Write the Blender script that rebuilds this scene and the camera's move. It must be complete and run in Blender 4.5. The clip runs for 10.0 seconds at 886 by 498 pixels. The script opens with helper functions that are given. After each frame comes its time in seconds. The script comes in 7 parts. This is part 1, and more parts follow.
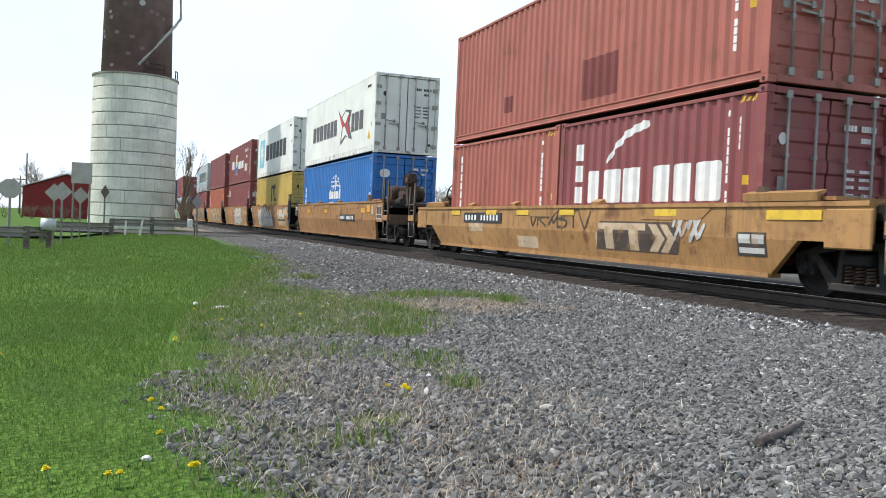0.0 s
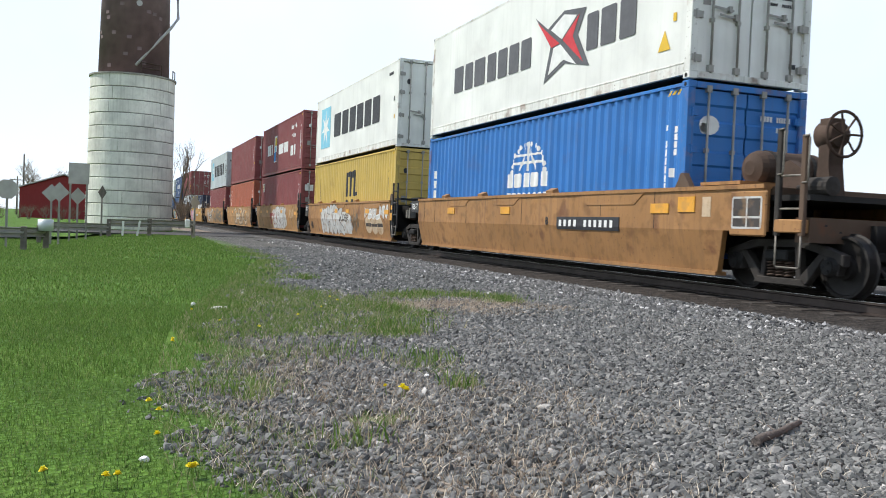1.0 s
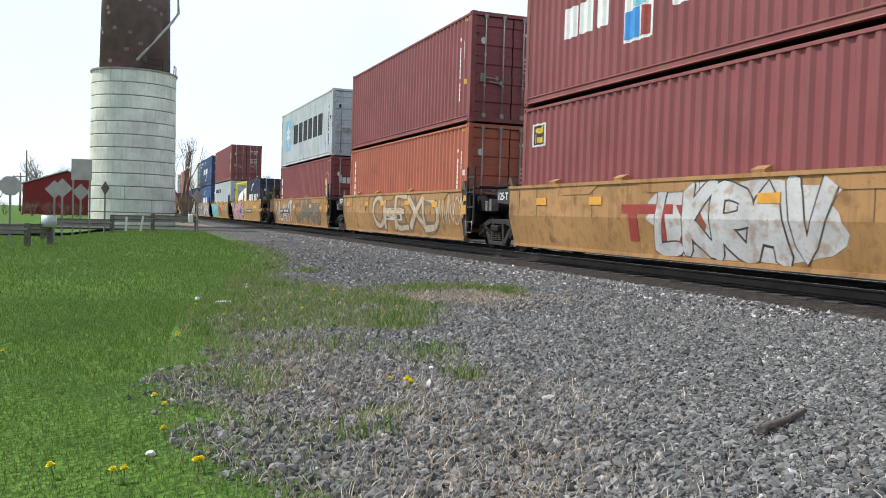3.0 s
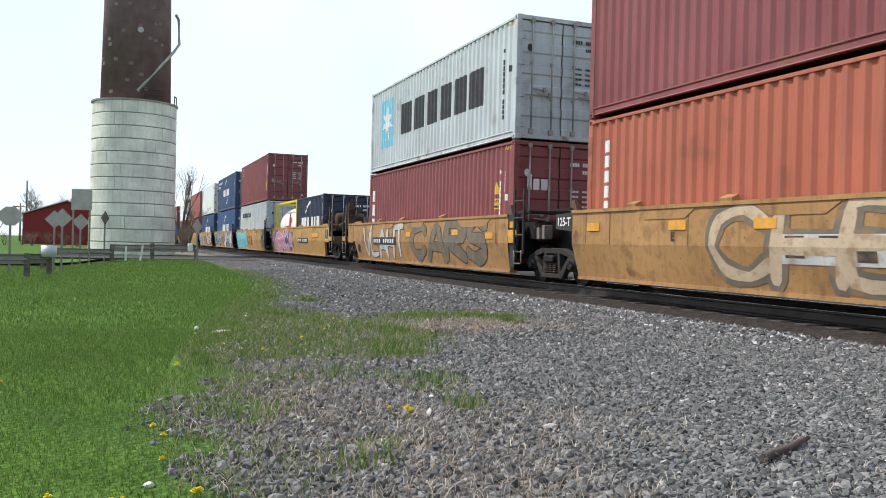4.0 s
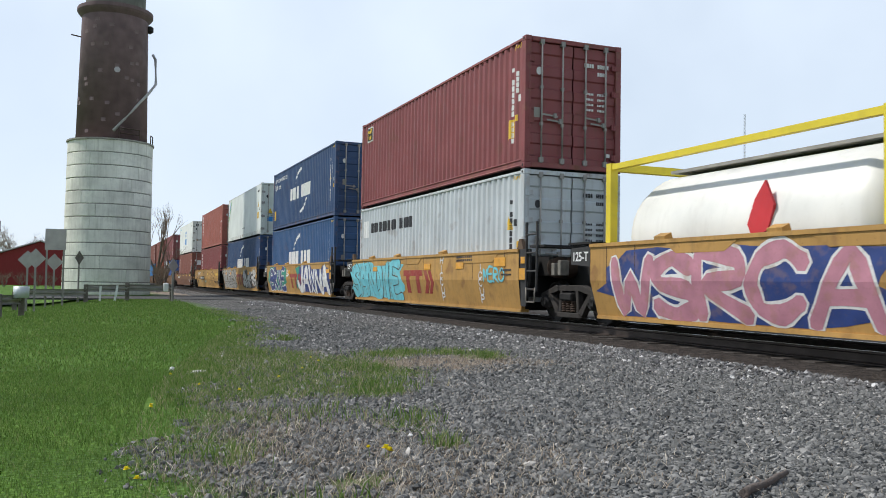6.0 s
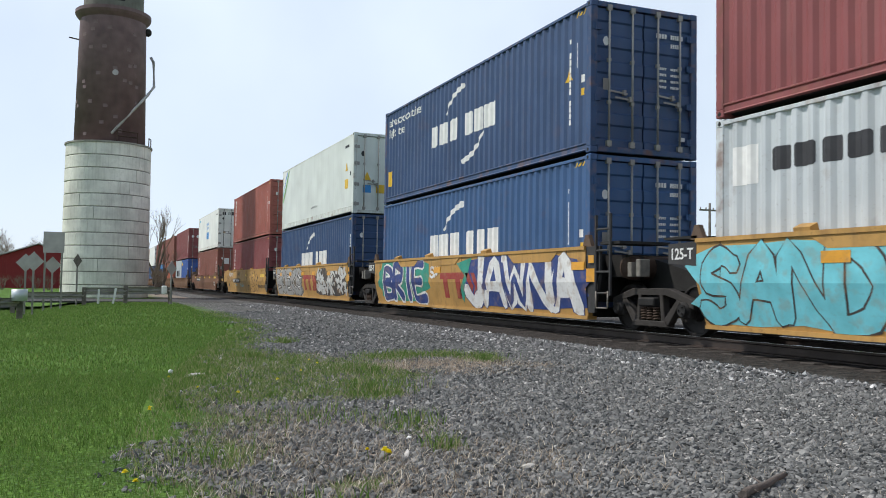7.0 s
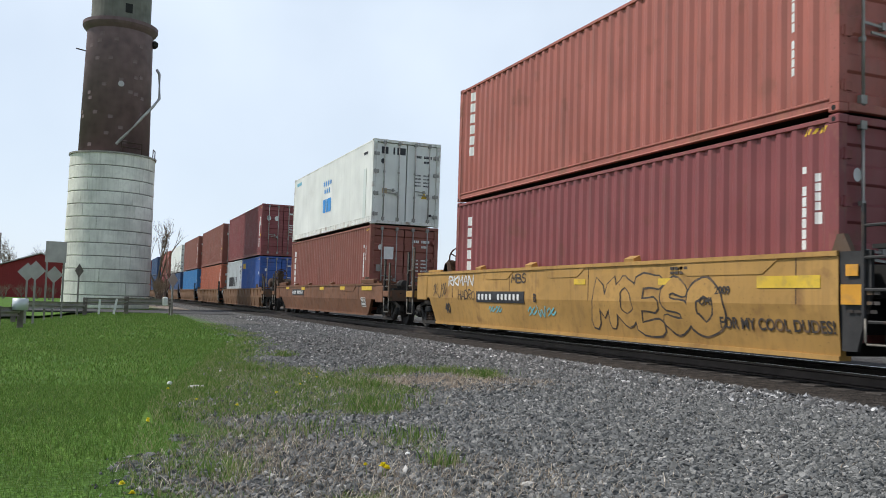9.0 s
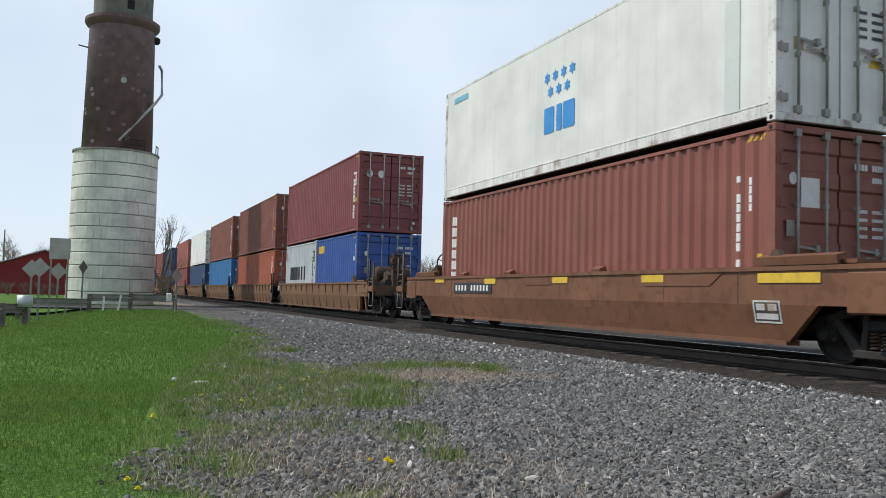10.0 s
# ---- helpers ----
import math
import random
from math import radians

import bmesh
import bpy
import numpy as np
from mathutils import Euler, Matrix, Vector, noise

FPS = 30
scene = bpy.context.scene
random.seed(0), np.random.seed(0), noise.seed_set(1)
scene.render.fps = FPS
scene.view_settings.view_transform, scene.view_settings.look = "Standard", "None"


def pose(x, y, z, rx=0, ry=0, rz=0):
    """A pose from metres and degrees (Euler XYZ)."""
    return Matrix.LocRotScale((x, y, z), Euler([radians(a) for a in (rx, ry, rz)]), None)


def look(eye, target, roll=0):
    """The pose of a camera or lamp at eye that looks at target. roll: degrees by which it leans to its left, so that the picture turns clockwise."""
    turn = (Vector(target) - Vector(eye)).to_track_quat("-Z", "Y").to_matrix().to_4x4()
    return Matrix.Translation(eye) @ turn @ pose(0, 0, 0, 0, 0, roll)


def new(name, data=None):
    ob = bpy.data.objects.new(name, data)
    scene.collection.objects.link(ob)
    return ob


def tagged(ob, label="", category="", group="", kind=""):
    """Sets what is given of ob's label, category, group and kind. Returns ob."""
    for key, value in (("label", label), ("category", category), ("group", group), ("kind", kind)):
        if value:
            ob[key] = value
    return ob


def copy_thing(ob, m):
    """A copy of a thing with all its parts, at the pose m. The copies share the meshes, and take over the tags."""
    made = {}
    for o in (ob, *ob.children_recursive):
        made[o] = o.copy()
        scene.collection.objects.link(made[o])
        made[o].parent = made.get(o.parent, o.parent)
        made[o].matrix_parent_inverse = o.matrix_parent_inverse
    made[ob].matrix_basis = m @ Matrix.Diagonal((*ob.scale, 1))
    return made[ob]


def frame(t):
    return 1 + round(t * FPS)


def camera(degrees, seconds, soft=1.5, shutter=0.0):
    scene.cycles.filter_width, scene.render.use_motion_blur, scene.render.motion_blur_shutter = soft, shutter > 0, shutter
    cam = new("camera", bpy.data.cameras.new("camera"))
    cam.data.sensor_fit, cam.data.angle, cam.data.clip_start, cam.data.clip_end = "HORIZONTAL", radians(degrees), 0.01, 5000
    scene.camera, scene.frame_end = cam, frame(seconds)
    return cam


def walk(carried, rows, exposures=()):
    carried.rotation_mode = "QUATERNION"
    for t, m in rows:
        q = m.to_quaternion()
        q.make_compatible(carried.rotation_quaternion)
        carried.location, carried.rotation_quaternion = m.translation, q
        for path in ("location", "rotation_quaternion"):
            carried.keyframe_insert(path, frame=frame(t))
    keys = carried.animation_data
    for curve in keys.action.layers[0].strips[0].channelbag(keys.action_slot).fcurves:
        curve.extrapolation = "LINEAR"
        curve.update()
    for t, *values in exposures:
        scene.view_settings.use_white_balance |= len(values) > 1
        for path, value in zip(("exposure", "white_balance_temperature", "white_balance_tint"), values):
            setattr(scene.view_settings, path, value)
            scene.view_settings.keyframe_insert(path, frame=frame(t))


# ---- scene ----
cam = camera(54.36, 10.0, soft=0.92, shutter=0.04)
EYE = (0.0, 0.0, 1.0)
# seconds, heading to the right of the track, pitch, roll
TURNS = [
    (0, 20.78, -1.54, 2.43),
    (0.5, 20.74, -1.63, 2.50),
    (1, 20.93, -1.53, 2.35),
    (1.5, 20.97, -1.56, 2.42),
    (2, 20.88, -1.86, 2.09),
    (2.5, 20.74, -2.14, 1.76),
    (4, 20.71, -0.20, 1.46),
    (4.5, 21.11, 2.01, 1.78),
    (5, 21.56, 2.78, 1.31),
    (6.5, 22.21, 2.16, 0.98),
    (7, 22.23, 2.45, 0.87),
    (7.5, 22.20, 2.67, 1.30),
    (8, 21.98, 2.89, 1.47),
    (8.5, 21.92, 3.24, 1.47),
    (9, 22.09, 3.49, 1.77),
    (9.5, 22.11, 3.44, 1.45),
    (10, 21.88, 3.14, 1.50)]
walk(cam, [(t, pose(*EYE, 90 + p, 0, -a) @ pose(0, 0, 0, 0, 0, r)) for t, a, p, r in TURNS],
     exposures=[(0, 0.16), (2.5, 0.15), (4.0, 0.12), (4.5, 0.03), (5.0, -0.16), (5.3, -0.18), (6.5, -0.17), (8, -0.16), (10, -0.27)])

# ---- world and sun ----
SUN_EL, SUN_AZ = 52.0, -60.0      # azimuth from +y towards +x, degrees
world = bpy.data.worlds.new("sky")
scene.world = world
world.use_nodes = True
nt = world.node_tree
sky = nt.nodes.new("ShaderNodeTexSky")
sky.sky_type, sky.sun_disc = "NISHITA", False
sky.sun_elevation, sky.sun_rotation = radians(SUN_EL), radians(SUN_AZ)
sky.air_density, sky.dust_density, sky.ozone_density = 1.0, 0.6, 1.5
# a thin bright veil of cloud over the blue
way = nt.nodes.new("ShaderNodeTexCoord")
veil = nt.nodes.new("ShaderNodeTexNoise")
veil.inputs["Scale"].default_value, veil.inputs["Detail"].default_value = 1.6, 5.0
wide = nt.nodes.new("ShaderNodeMapRange")
wide.inputs[1].default_value, wide.inputs[2].default_value, wide.inputs[3].default_value, wide.inputs[4].default_value = 0.3, 0.7, 0.5, 0.97
mixer = nt.nodes.new("ShaderNodeMix")
mixer.data_type = "RGBA"
mixer.inputs[7].default_value = (8.9, 10.1, 11.6, 1)
# the veil thickens towards the horizon
up = nt.nodes.new("ShaderNodeSeparateXYZ")
thin = nt.nodes.new("ShaderNodeMapRange")
thin.inputs[1].default_value, thin.inputs[2].default_value, thin.inputs[3].default_value, thin.inputs[4].default_value = 0.32, 0.75, 1.0, 0.12
times = nt.nodes.new("ShaderNodeMath")
times.operation = "MULTIPLY"
nt.links.new(way.outputs["Generated"], up.inputs[0])
nt.links.new(up.outputs[2], thin.inputs[0])
nt.links.new(way.outputs["Generated"], veil.inputs[0])
nt.links.new(veil.outputs["Fac"], wide.inputs[0])
nt.links.new(wide.outputs[0], times.inputs[0])
nt.links.new(thin.outputs[0], times.inputs[1])
nt.links.new(times.outputs[0], mixer.inputs[0])
nt.links.new(sky.outputs[0], mixer.inputs[6])
nt.links.new(mixer.outputs[2], nt.nodes["Background"].inputs[0])
nt.nodes["Background"].inputs[1].default_value = 0.11
sun = new("sun", bpy.data.lights.new("sun", "SUN"))
sun.data.energy, sun.data.angle, sun.data.color = 3.85, radians(2.0), (1.0, 0.96, 0.9)
a, e = radians(SUN_AZ), radians(SUN_EL)
sun.matrix_world = look((0, 0, 60), (-60 * math.sin(a) * math.cos(e), -60 * math.cos(a) * math.cos(e), 60 - 60 * math.sin(e)))

# ---- materials ----
MATS = {}


def mat(name, col, rough=0.6, metal=0.0, vary=0.25, scale=3.0, bump=0.0, bump_scale=60.0, streak=0.0, rust=0.0, dirt=(0.12, 0.09, 0.07), wear=0.0, under=(0.33, 0.19, 0.085)):
    """A painted or raw surface: fading at two scales, optional run-down streaks and rust spots."""
    if name in MATS:
        return MATS[name]
    m = bpy.data.materials.new(name)
    m.use_nodes = True
    t = m.node_tree
    b = t.nodes["Principled BSDF"]
    b.inputs["Roughness"].default_value, b.inputs["Metallic"].default_value = rough, metal
    co = t.nodes.new("ShaderNodeTexCoord")
    def tex(sc, detail=4.0, stretch=None):
        n = t.nodes.new("ShaderNodeTexNoise")
        n.inputs["Scale"].default_value, n.inputs["Detail"].default_value = sc, detail
        if stretch:
            mp = t.nodes.new("ShaderNodeMapping")
            mp.inputs["Scale"].default_value = stretch
            t.links.new(co.outputs["Object"], mp.inputs[0])
            t.links.new(mp.outputs[0], n.inputs[0])
        else:
            t.links.new(co.outputs["Object"], n.inputs[0])
        return n.outputs["Fac"]
    def ramp(src, lo, hi, top=1.0):
        r = t.nodes.new("ShaderNodeMapRange")
        r.inputs[1].default_value, r.inputs[2].default_value, r.inputs[4].default_value = lo, hi, top
        t.links.new(src, r.inputs[0])
        return r.outputs[0]
    def mix(fac, c1, c2):
        x = t.nodes.new("ShaderNodeMix")
        x.data_type = "RGBA"
        t.links.new(fac, x.inputs[0])
        for c, i in ((c1, 6), (c2, 7)):
            if isinstance(c, tuple):
                x.inputs[i].default_value = (*c, 1)
            else:
                t.links.new(c, x.inputs[i])
        return x.outputs[2]
    dark = tuple(c * (1 - vary) for c in col)
    light = tuple(min(1, c * (1 + vary * 0.6) + 0.01) for c in col)
    c = mix(ramp(tex(scale), 0.3, 0.7), dark, light)
    c = mix(ramp(tex(scale * 9, 6.0), 0.35, 0.75, 0.35), c, col)
    if streak:
        c = mix(ramp(tex(1.0, 5.0, (7, 7, 0.35)), 0.52, 0.8, streak), c, dirt)
    if rust:
        c = mix(ramp(tex(2.2, 8.0), 0.6, 0.7, rust), c, (0.16, 0.065, 0.03))
        c = mix(ramp(tex(19.0, 6.0), 0.64, 0.72, rust * 0.9), c, (0.11, 0.05, 0.028))
    if wear:
        c = mix(ramp(tex(4.5, 9.0), 0.52, 0.64, wear), c, under)
        c = mix(ramp(tex(1.0, 6.0, (16, 16, 0.8)), 0.55, 0.7, wear * 0.5), c, dirt)
    t.links.new(c, b.inputs["Base Color"])
    if not metal:
        t.links.new(ramp(tex(scale * 4, 5.0), 0.25, 0.8, min(1.0, rough + 0.2)), b.inputs["Roughness"])
        b.inputs["Roughness"].links[0].from_node.inputs[3].default_value = max(0.05, rough - 0.12)
    if bump:
        bn = t.nodes.new("ShaderNodeBump")
        bn.inputs["Strength"].default_value, bn.inputs["Distance"].default_value = bump, 0.02
        t.links.new(tex(bump_scale, 6.0), bn.inputs["Height"])
        t.links.new(bn.outputs[0], b.inputs["Normal"])
    MATS[name] = m
    return m


COLOURS = {}


def paint(name, col, streak=0.35, rust=0.3, rough=0.55):
    COLOURS[name] = col
    return mat(name, col, rough, 0.0, 0.16, 0.8, streak=streak, rust=rust, bump=0.05, bump_scale=8.0)


WHITE = mat("white lettering", (0.78, 0.78, 0.76), 0.6, vary=0.1, scale=6)
BLACK = mat("black lettering", (0.03, 0.03, 0.035), 0.6, vary=0.2)
YELLOW = mat("yellow marking", (0.75, 0.47, 0.03), 0.5, vary=0.1)
STEEL = mat("galvanised steel", (0.34, 0.325, 0.3), 0.6, 0.35, vary=0.2)
DUSTY = mat("dusty cast steel", (0.032, 0.027, 0.023), 0.85, 0.1, vary=0.4, scale=4, bump=0.3)
DARK = mat("grimy dark steel", (0.013, 0.012, 0.011), 0.75, 0.2, vary=0.4, bump=0.3)
WHEEL = mat("wheel steel", (0.022, 0.019, 0.017), 0.65, 0.3, vary=0.3, bump=0.1)
RUST = mat("rusty steel", (0.075, 0.045, 0.03), 0.85, 0.1, vary=0.4, bump=0.3)


# ---- mesh helpers ----
def box(bm, x0, x1, y0, y1, z0, z1):
    v = [bm.verts.new((x, y, z)) for x in (x0, x1) for y in (y0, y1) for z in (z0, z1)]
    for f in ((0, 1, 3, 2), (4, 6, 7, 5), (0, 4, 5, 1), (2, 3, 7, 6), (0, 2, 6, 4), (1, 5, 7, 3)):
        bm.faces.new([v[i] for i in f])


def prism(bm, pts, a0, a1, axis="x"):
    """A polygon pushed along an axis; pts are the two other coordinates in order."""
    def at(a, p):
        return {"x": (a, p[0], p[1]), "y": (p[0], a, p[1]), "z": (p[0], p[1], a)}[axis]
    lo, hi = [bm.verts.new(at(a0, p)) for p in pts], [bm.verts.new(at(a1, p)) for p in pts]
    n = len(pts)
    bm.faces.new(lo)
    bm.faces.new(hi[::-1])
    for i in range(n):
        bm.faces.new((lo[i], hi[i], hi[(i + 1) % n], lo[(i + 1) % n]))


def tube(bm, p, q, r0, r1=None, n=10, caps=True):
    p, q = Vector(p), Vector(q)
    r1 = r0 if r1 is None else r1
    z = (q - p).normalized()
    x = z.orthogonal().normalized()
    y = z.cross(x)
    rings = [[bm.verts.new(c + r * (math.cos(k * math.tau / n) * x + math.sin(k * math.tau / n) * y)) for k in range(n)] for c, r in ((p, r0), (q, r1))]
    for k in range(n):
        f = bm.faces.new((rings[0][k], rings[0][(k + 1) % n], rings[1][(k + 1) % n], rings[1][k]))
        f.smooth = n > 6
    if caps:
        bm.faces.new(rings[0][::-1])
        bm.faces.new(rings[1])


def lathe(bm, prof, n=32, axis="z", at=(0, 0, 0)):
    """Profile of (radius, height) turned round an axis."""
    rings = []
    for r, h in prof:
        ring = []
        for k in range(n):
            c, s = math.cos(k * math.tau / n) * r, math.sin(k * math.tau / n) * r
            p = (c, s, h) if axis == "z" else (h, c, s)
            ring.append(bm.verts.new(Vector(p) + Vector(at)))
        rings.append(ring)
    for i in range(len(rings) - 1):
        for k in range(n):
            bm.faces.new((rings[i][k], rings[i][(k + 1) % n], rings[i + 1][(k + 1) % n], rings[i + 1][k]))
    bm.faces.new(rings[0][::-1])
    bm.faces.new(rings[-1])


def hose(bm, pts, radii, n=8):
    """A bent round bar through points, one closed skin."""
    rings = []
    for k, p in enumerate(pts):
        d = (pts[min(k + 1, len(pts) - 1)] - pts[max(k - 1, 0)]).normalized()
        x = d.cross(Vector((0.13, 0.31, 0.94))).normalized()
        y = d.cross(x)
        r = radii[k] if isinstance(radii, (list, tuple)) else radii
        rings.append([bm.verts.new(p + r * (math.cos(i * math.tau / n) * x + math.sin(i * math.tau / n) * y)) for i in range(n)])
    for a, b in zip(rings, rings[1:]):
        for i in range(n):
            bm.faces.new((a[i], a[(i + 1) % n], b[(i + 1) % n], b[i])).smooth = True
    bm.faces.new(rings[0][::-1])
    bm.faces.new(rings[-1])


MESHES = {}


def finish(bm, name, material, bevel=0.0):
    if bevel:
        bmesh.ops.bevel(bm, geom=list(bm.edges), offset=bevel, segments=1, affect="EDGES")
    bmesh.ops.recalc_face_normals(bm, faces=bm.faces)
    me = bpy.data.meshes.new(name)
    bm.to_mesh(me)
    bm.free()
    me.materials.append(material)
    return me


def part(name, bm, material, parent=None, label="", bevel=0.0, at=None):
    """One mesh object under a thing or a part; bm may be a finished mesh."""
    me = bm if isinstance(bm, bpy.types.Mesh) else finish(bm, name, material, bevel)
    ob = new(name, me)
    if parent:
        ob.parent = parent
    if at is not None:
        ob.matrix_basis = at
    if label:
        ob["label"] = label
    return ob


def cached(key, build):
    if key not in MESHES:
        MESHES[key] = build()
    return MESHES[key]


def thing(name, label, category, group="", kind="", at=None):
    ob = new(name)
    ob.empty_display_size = 0.2
    if at is not None:
        ob.matrix_basis = at
    return tagged(ob, label, category, group, kind)


def words(text, size, material, parent, at, name="lettering", bold=0.0, squeeze=1.0):
    """Text lying in the local xy plane of at, turned into a mesh part."""
    cu = bpy.data.curves.new("text", "FONT")
    cu.body, cu.size, cu.offset, cu.extrude = text, size, bold, 0.001
    tmp = bpy.data.objects.new("text", cu)
    me = bpy.data.meshes.new_from_object(tmp)
    bpy.data.objects.remove(tmp)
    bpy.data.curves.remove(cu)
    if squeeze != 1.0:
        me.transform(Matrix.Diagonal((squeeze, 1, 1, 1)))
    if "folded" in parent and at[0][3] < -1.2:
        bm = bmesh.new()
        bm.from_mesh(me)
        bmesh.ops.delete(bm, geom=[f for f in bm.faces if f.normal.z < 0.5], context="FACES")
        conform(bm, parent["folded"], at[1][3], -WID / 2 - at[0][3])
        return part(name, bm, material, parent, at=Matrix.Translation((-WID / 2 - at[0][3], 0, 0)) @ at)
    me.materials.clear()
    me.materials.append(material)
    return part(name, me, material, parent, at=at)


def side_pose(x, y, z):
    """Text and flat marks on the -x face: picture right is -y, up is z."""
    return Matrix.Translation((x, y, z)) @ Matrix(((0, 0, -1, 0), (-1, 0, 0, 0), (0, 1, 0, 0), (0, 0, 0, 1)))


def end_pose(x, y, z):
    """On the -y face: right is +x, up is z."""
    return Matrix.Translation((x, y, z)) @ Matrix(((1, 0, 0, 0), (0, 0, -1, 0), (0, 1, 0, 0), (0, 0, 0, 1)))


def fold_depth(y, length):
    """How far a folded side panel lies behind the outer face of a box, y metres from its middle."""
    run = length - 0.32
    if abs(y) > run / 2:
        return 0.0
    p = run / max(1, int(run / 0.278))
    s = ((y + run / 2) % p) / p
    return 0.012 + 0.042 * (min(max((s - 0.26) / 0.24, 0.0), 1.0) - min(max((s - 0.76) / 0.24, 0.0), 1.0))


def conform(bm, length, y0, lift):
    """Cuts flat paint along the folds of a side panel and lays it on them."""
    xs = [v.co.x for v in bm.verts]
    run = length - 0.32
    p = run / max(1, int(run / 0.278))
    first, last = y0 - max(xs), y0 - min(xs)
    for k in range(int((first + run / 2) // p), int((last + run / 2) // p) + 1):
        for a in (0.0, 0.26, 0.5, 0.76):
            y = -run / 2 + (k + a) * p
            if first < y < last:
                bmesh.ops.bisect_plane(bm, geom=bm.verts[:] + bm.edges[:] + bm.faces[:], plane_co=(y0 - y, 0, 0), plane_no=(1, 0, 0))
    for v in bm.verts:
        v.co.z = lift - fold_depth(y0 - v.co.x, length)


def flat(name, polys, material, parent, at, label="", thick=0.003):
    """Thin painted shapes: polygons in the xy plane of at."""
    bm = bmesh.new()
    if "folded" in parent and at[0][3] < -1.2:
        for p in polys:
            bm.faces.new([bm.verts.new((x, y, 0)) for x, y in p])
        bmesh.ops.triangulate(bm, faces=bm.faces[:])
        conform(bm, parent["folded"], at[1][3], -WID / 2 - at[0][3])
        at = Matrix.Translation((-WID / 2 - at[0][3], 0, 0)) @ at
        return part(name, bm, material, parent, label, at=at)
    for p in polys:
        prism(bm, p, -thick * 0.5, thick, "z")
    return part(name, bm, material, parent, label, at=at)


def rect(x, y, w, h, slant=0.0):
    return [(x, y), (x + w, y), (x + w + slant, y + h), (x + slant, y + h)]


def bars(x, y, w, h, n, gap=0.2, slant=0.0):
    """n upright blocks in a row that stand in for lettering that is not spelled out."""
    k = w / n
    return [rect(x + i * k, y, k * (1 - gap), h, slant) for i in range(n)]


def column(x, y, w, h, n, gap=0.3):
    k = h / n
    return [rect(x, y + i * k, w, k * (1 - gap)) for i in range(n)]

# ---- ground ----
TRACK_X, RAIL_TOP = 9.794, 0.254
BALLAST = 0.075


def smooth(a, b, v):
    t = np.clip((v - a) / (b - a), 0, 1)
    return t * t * (3 - 2 * t)


def wobble(x, y, s, seed=0.0):
    """Cheap smooth noise in -1..1 for arrays."""
    r = np.zeros_like(x, dtype=float)
    for k, (fx, fy, ph) in enumerate(((1.0, 0.63, 0.0), (-0.71, 1.13, 2.1), (1.9, -1.3, 4.4), (0.4, 2.3, 1.2), (2.9, 1.7, 3.3))):
        r += np.sin((x * fx + y * fy) * s + ph + seed * (k + 1.3)) / (1 + 0.35 * k)
    return r / 2.6


def ground_height(x, y):
    d = np.abs(x - TRACK_X)
    h = BALLAST * (1 - smooth(1.75, 3.6, d))
    h = h + 0.02 * wobble(x, y, 0.8) * smooth(2.0, 3.5, d)
    h = h + 0.03 * (1 - smooth(-1.5, 0.6, x)) * smooth(2, 5, y) * smooth(30, 15, y)
    h = h - 0.4 * smooth(18, 34, y) * smooth(1.0, -3.0, x) * smooth(70, 50, y)
    return h


def turf(x, y):
    """How much the ground is grown over: 1 lawn, 0 bare stones."""
    edge = np.interp(y, [0, 3.1, 5.3, 7.2, 9, 12, 16, 18.5, 21, 30, 37, 43, 60], [0.55, 0.58, 0.68, 1.0, 1.45, 1.95, 2.75, 3.2, 3.5, 3.85, 3.9, 3.7, 3.7])
    g = smooth(0.7, -0.6, x - edge + 0.35 * wobble(x, y, 2.3) + 0.15 * wobble(x, y, 7.0, 1.0))
    # a weedy tongue that reaches out into the stones, and single patches
    tongue = np.interp(y, [6.8, 7.6, 9, 10.5, 11.6, 12.8], [1.2, 2.3, 2.9, 3.4, 2.9, 1.5])
    g = np.maximum(g, 0.75 * smooth(0.5, -0.5, x - tongue + 0.4 * wobble(x, y, 3.1, 2.0)) * smooth(6.6, 7.6, y) * smooth(13.2, 11.5, y))
    for px, py, rx, ry, k in ((3.75, 11.2, 0.32, 0.45, 0.7), (4.95, 10.7, 0.38, 0.42, 0.7), (2.35, 7.5, 0.4, 0.5, 0.9), (2.2, 5.75, 0.2, 0.22, 0.8), (3.0, 9.0, 0.5, 0.6, 0.8), (2.1, 5.7, 0.28, 0.3, 0.7),
                              (1.25, 4.2, 0.2, 0.16, 0.7), (2.15, 5.0, 0.12, 0.1, 0.7), (0.75, 4.9, 0.2, 0.2, 0.7), (3.9, 2.9, 0.25, 0.2, 0.5), (2.0, 8.2, 0.7, 0.5, 0.7)):
        g = np.maximum(g, k * smooth(1.3, 0.4, np.hypot((x - px) / rx, (y - py) / ry) + 0.3 * wobble(x, y, 6.0, 3.0)))
    far = 0.45 * smooth(45, 48, y) * (1 - 0.4 * smooth(50, 58, y))
    road = smooth(44.5, 45.5, y) * smooth(56, 55, y)
    other = smooth(19, 22, x)
    g = np.maximum(g, np.maximum(other, far))
    g = np.where(np.abs(x - TRACK_X) < 3.2, np.where(np.abs(y) < 400, 0.0, g), g)
    g = np.where(x > 4.3, np.where(x < 19, np.where((y > 13.5) & (y < 90), 0, g), g), g)
    return g


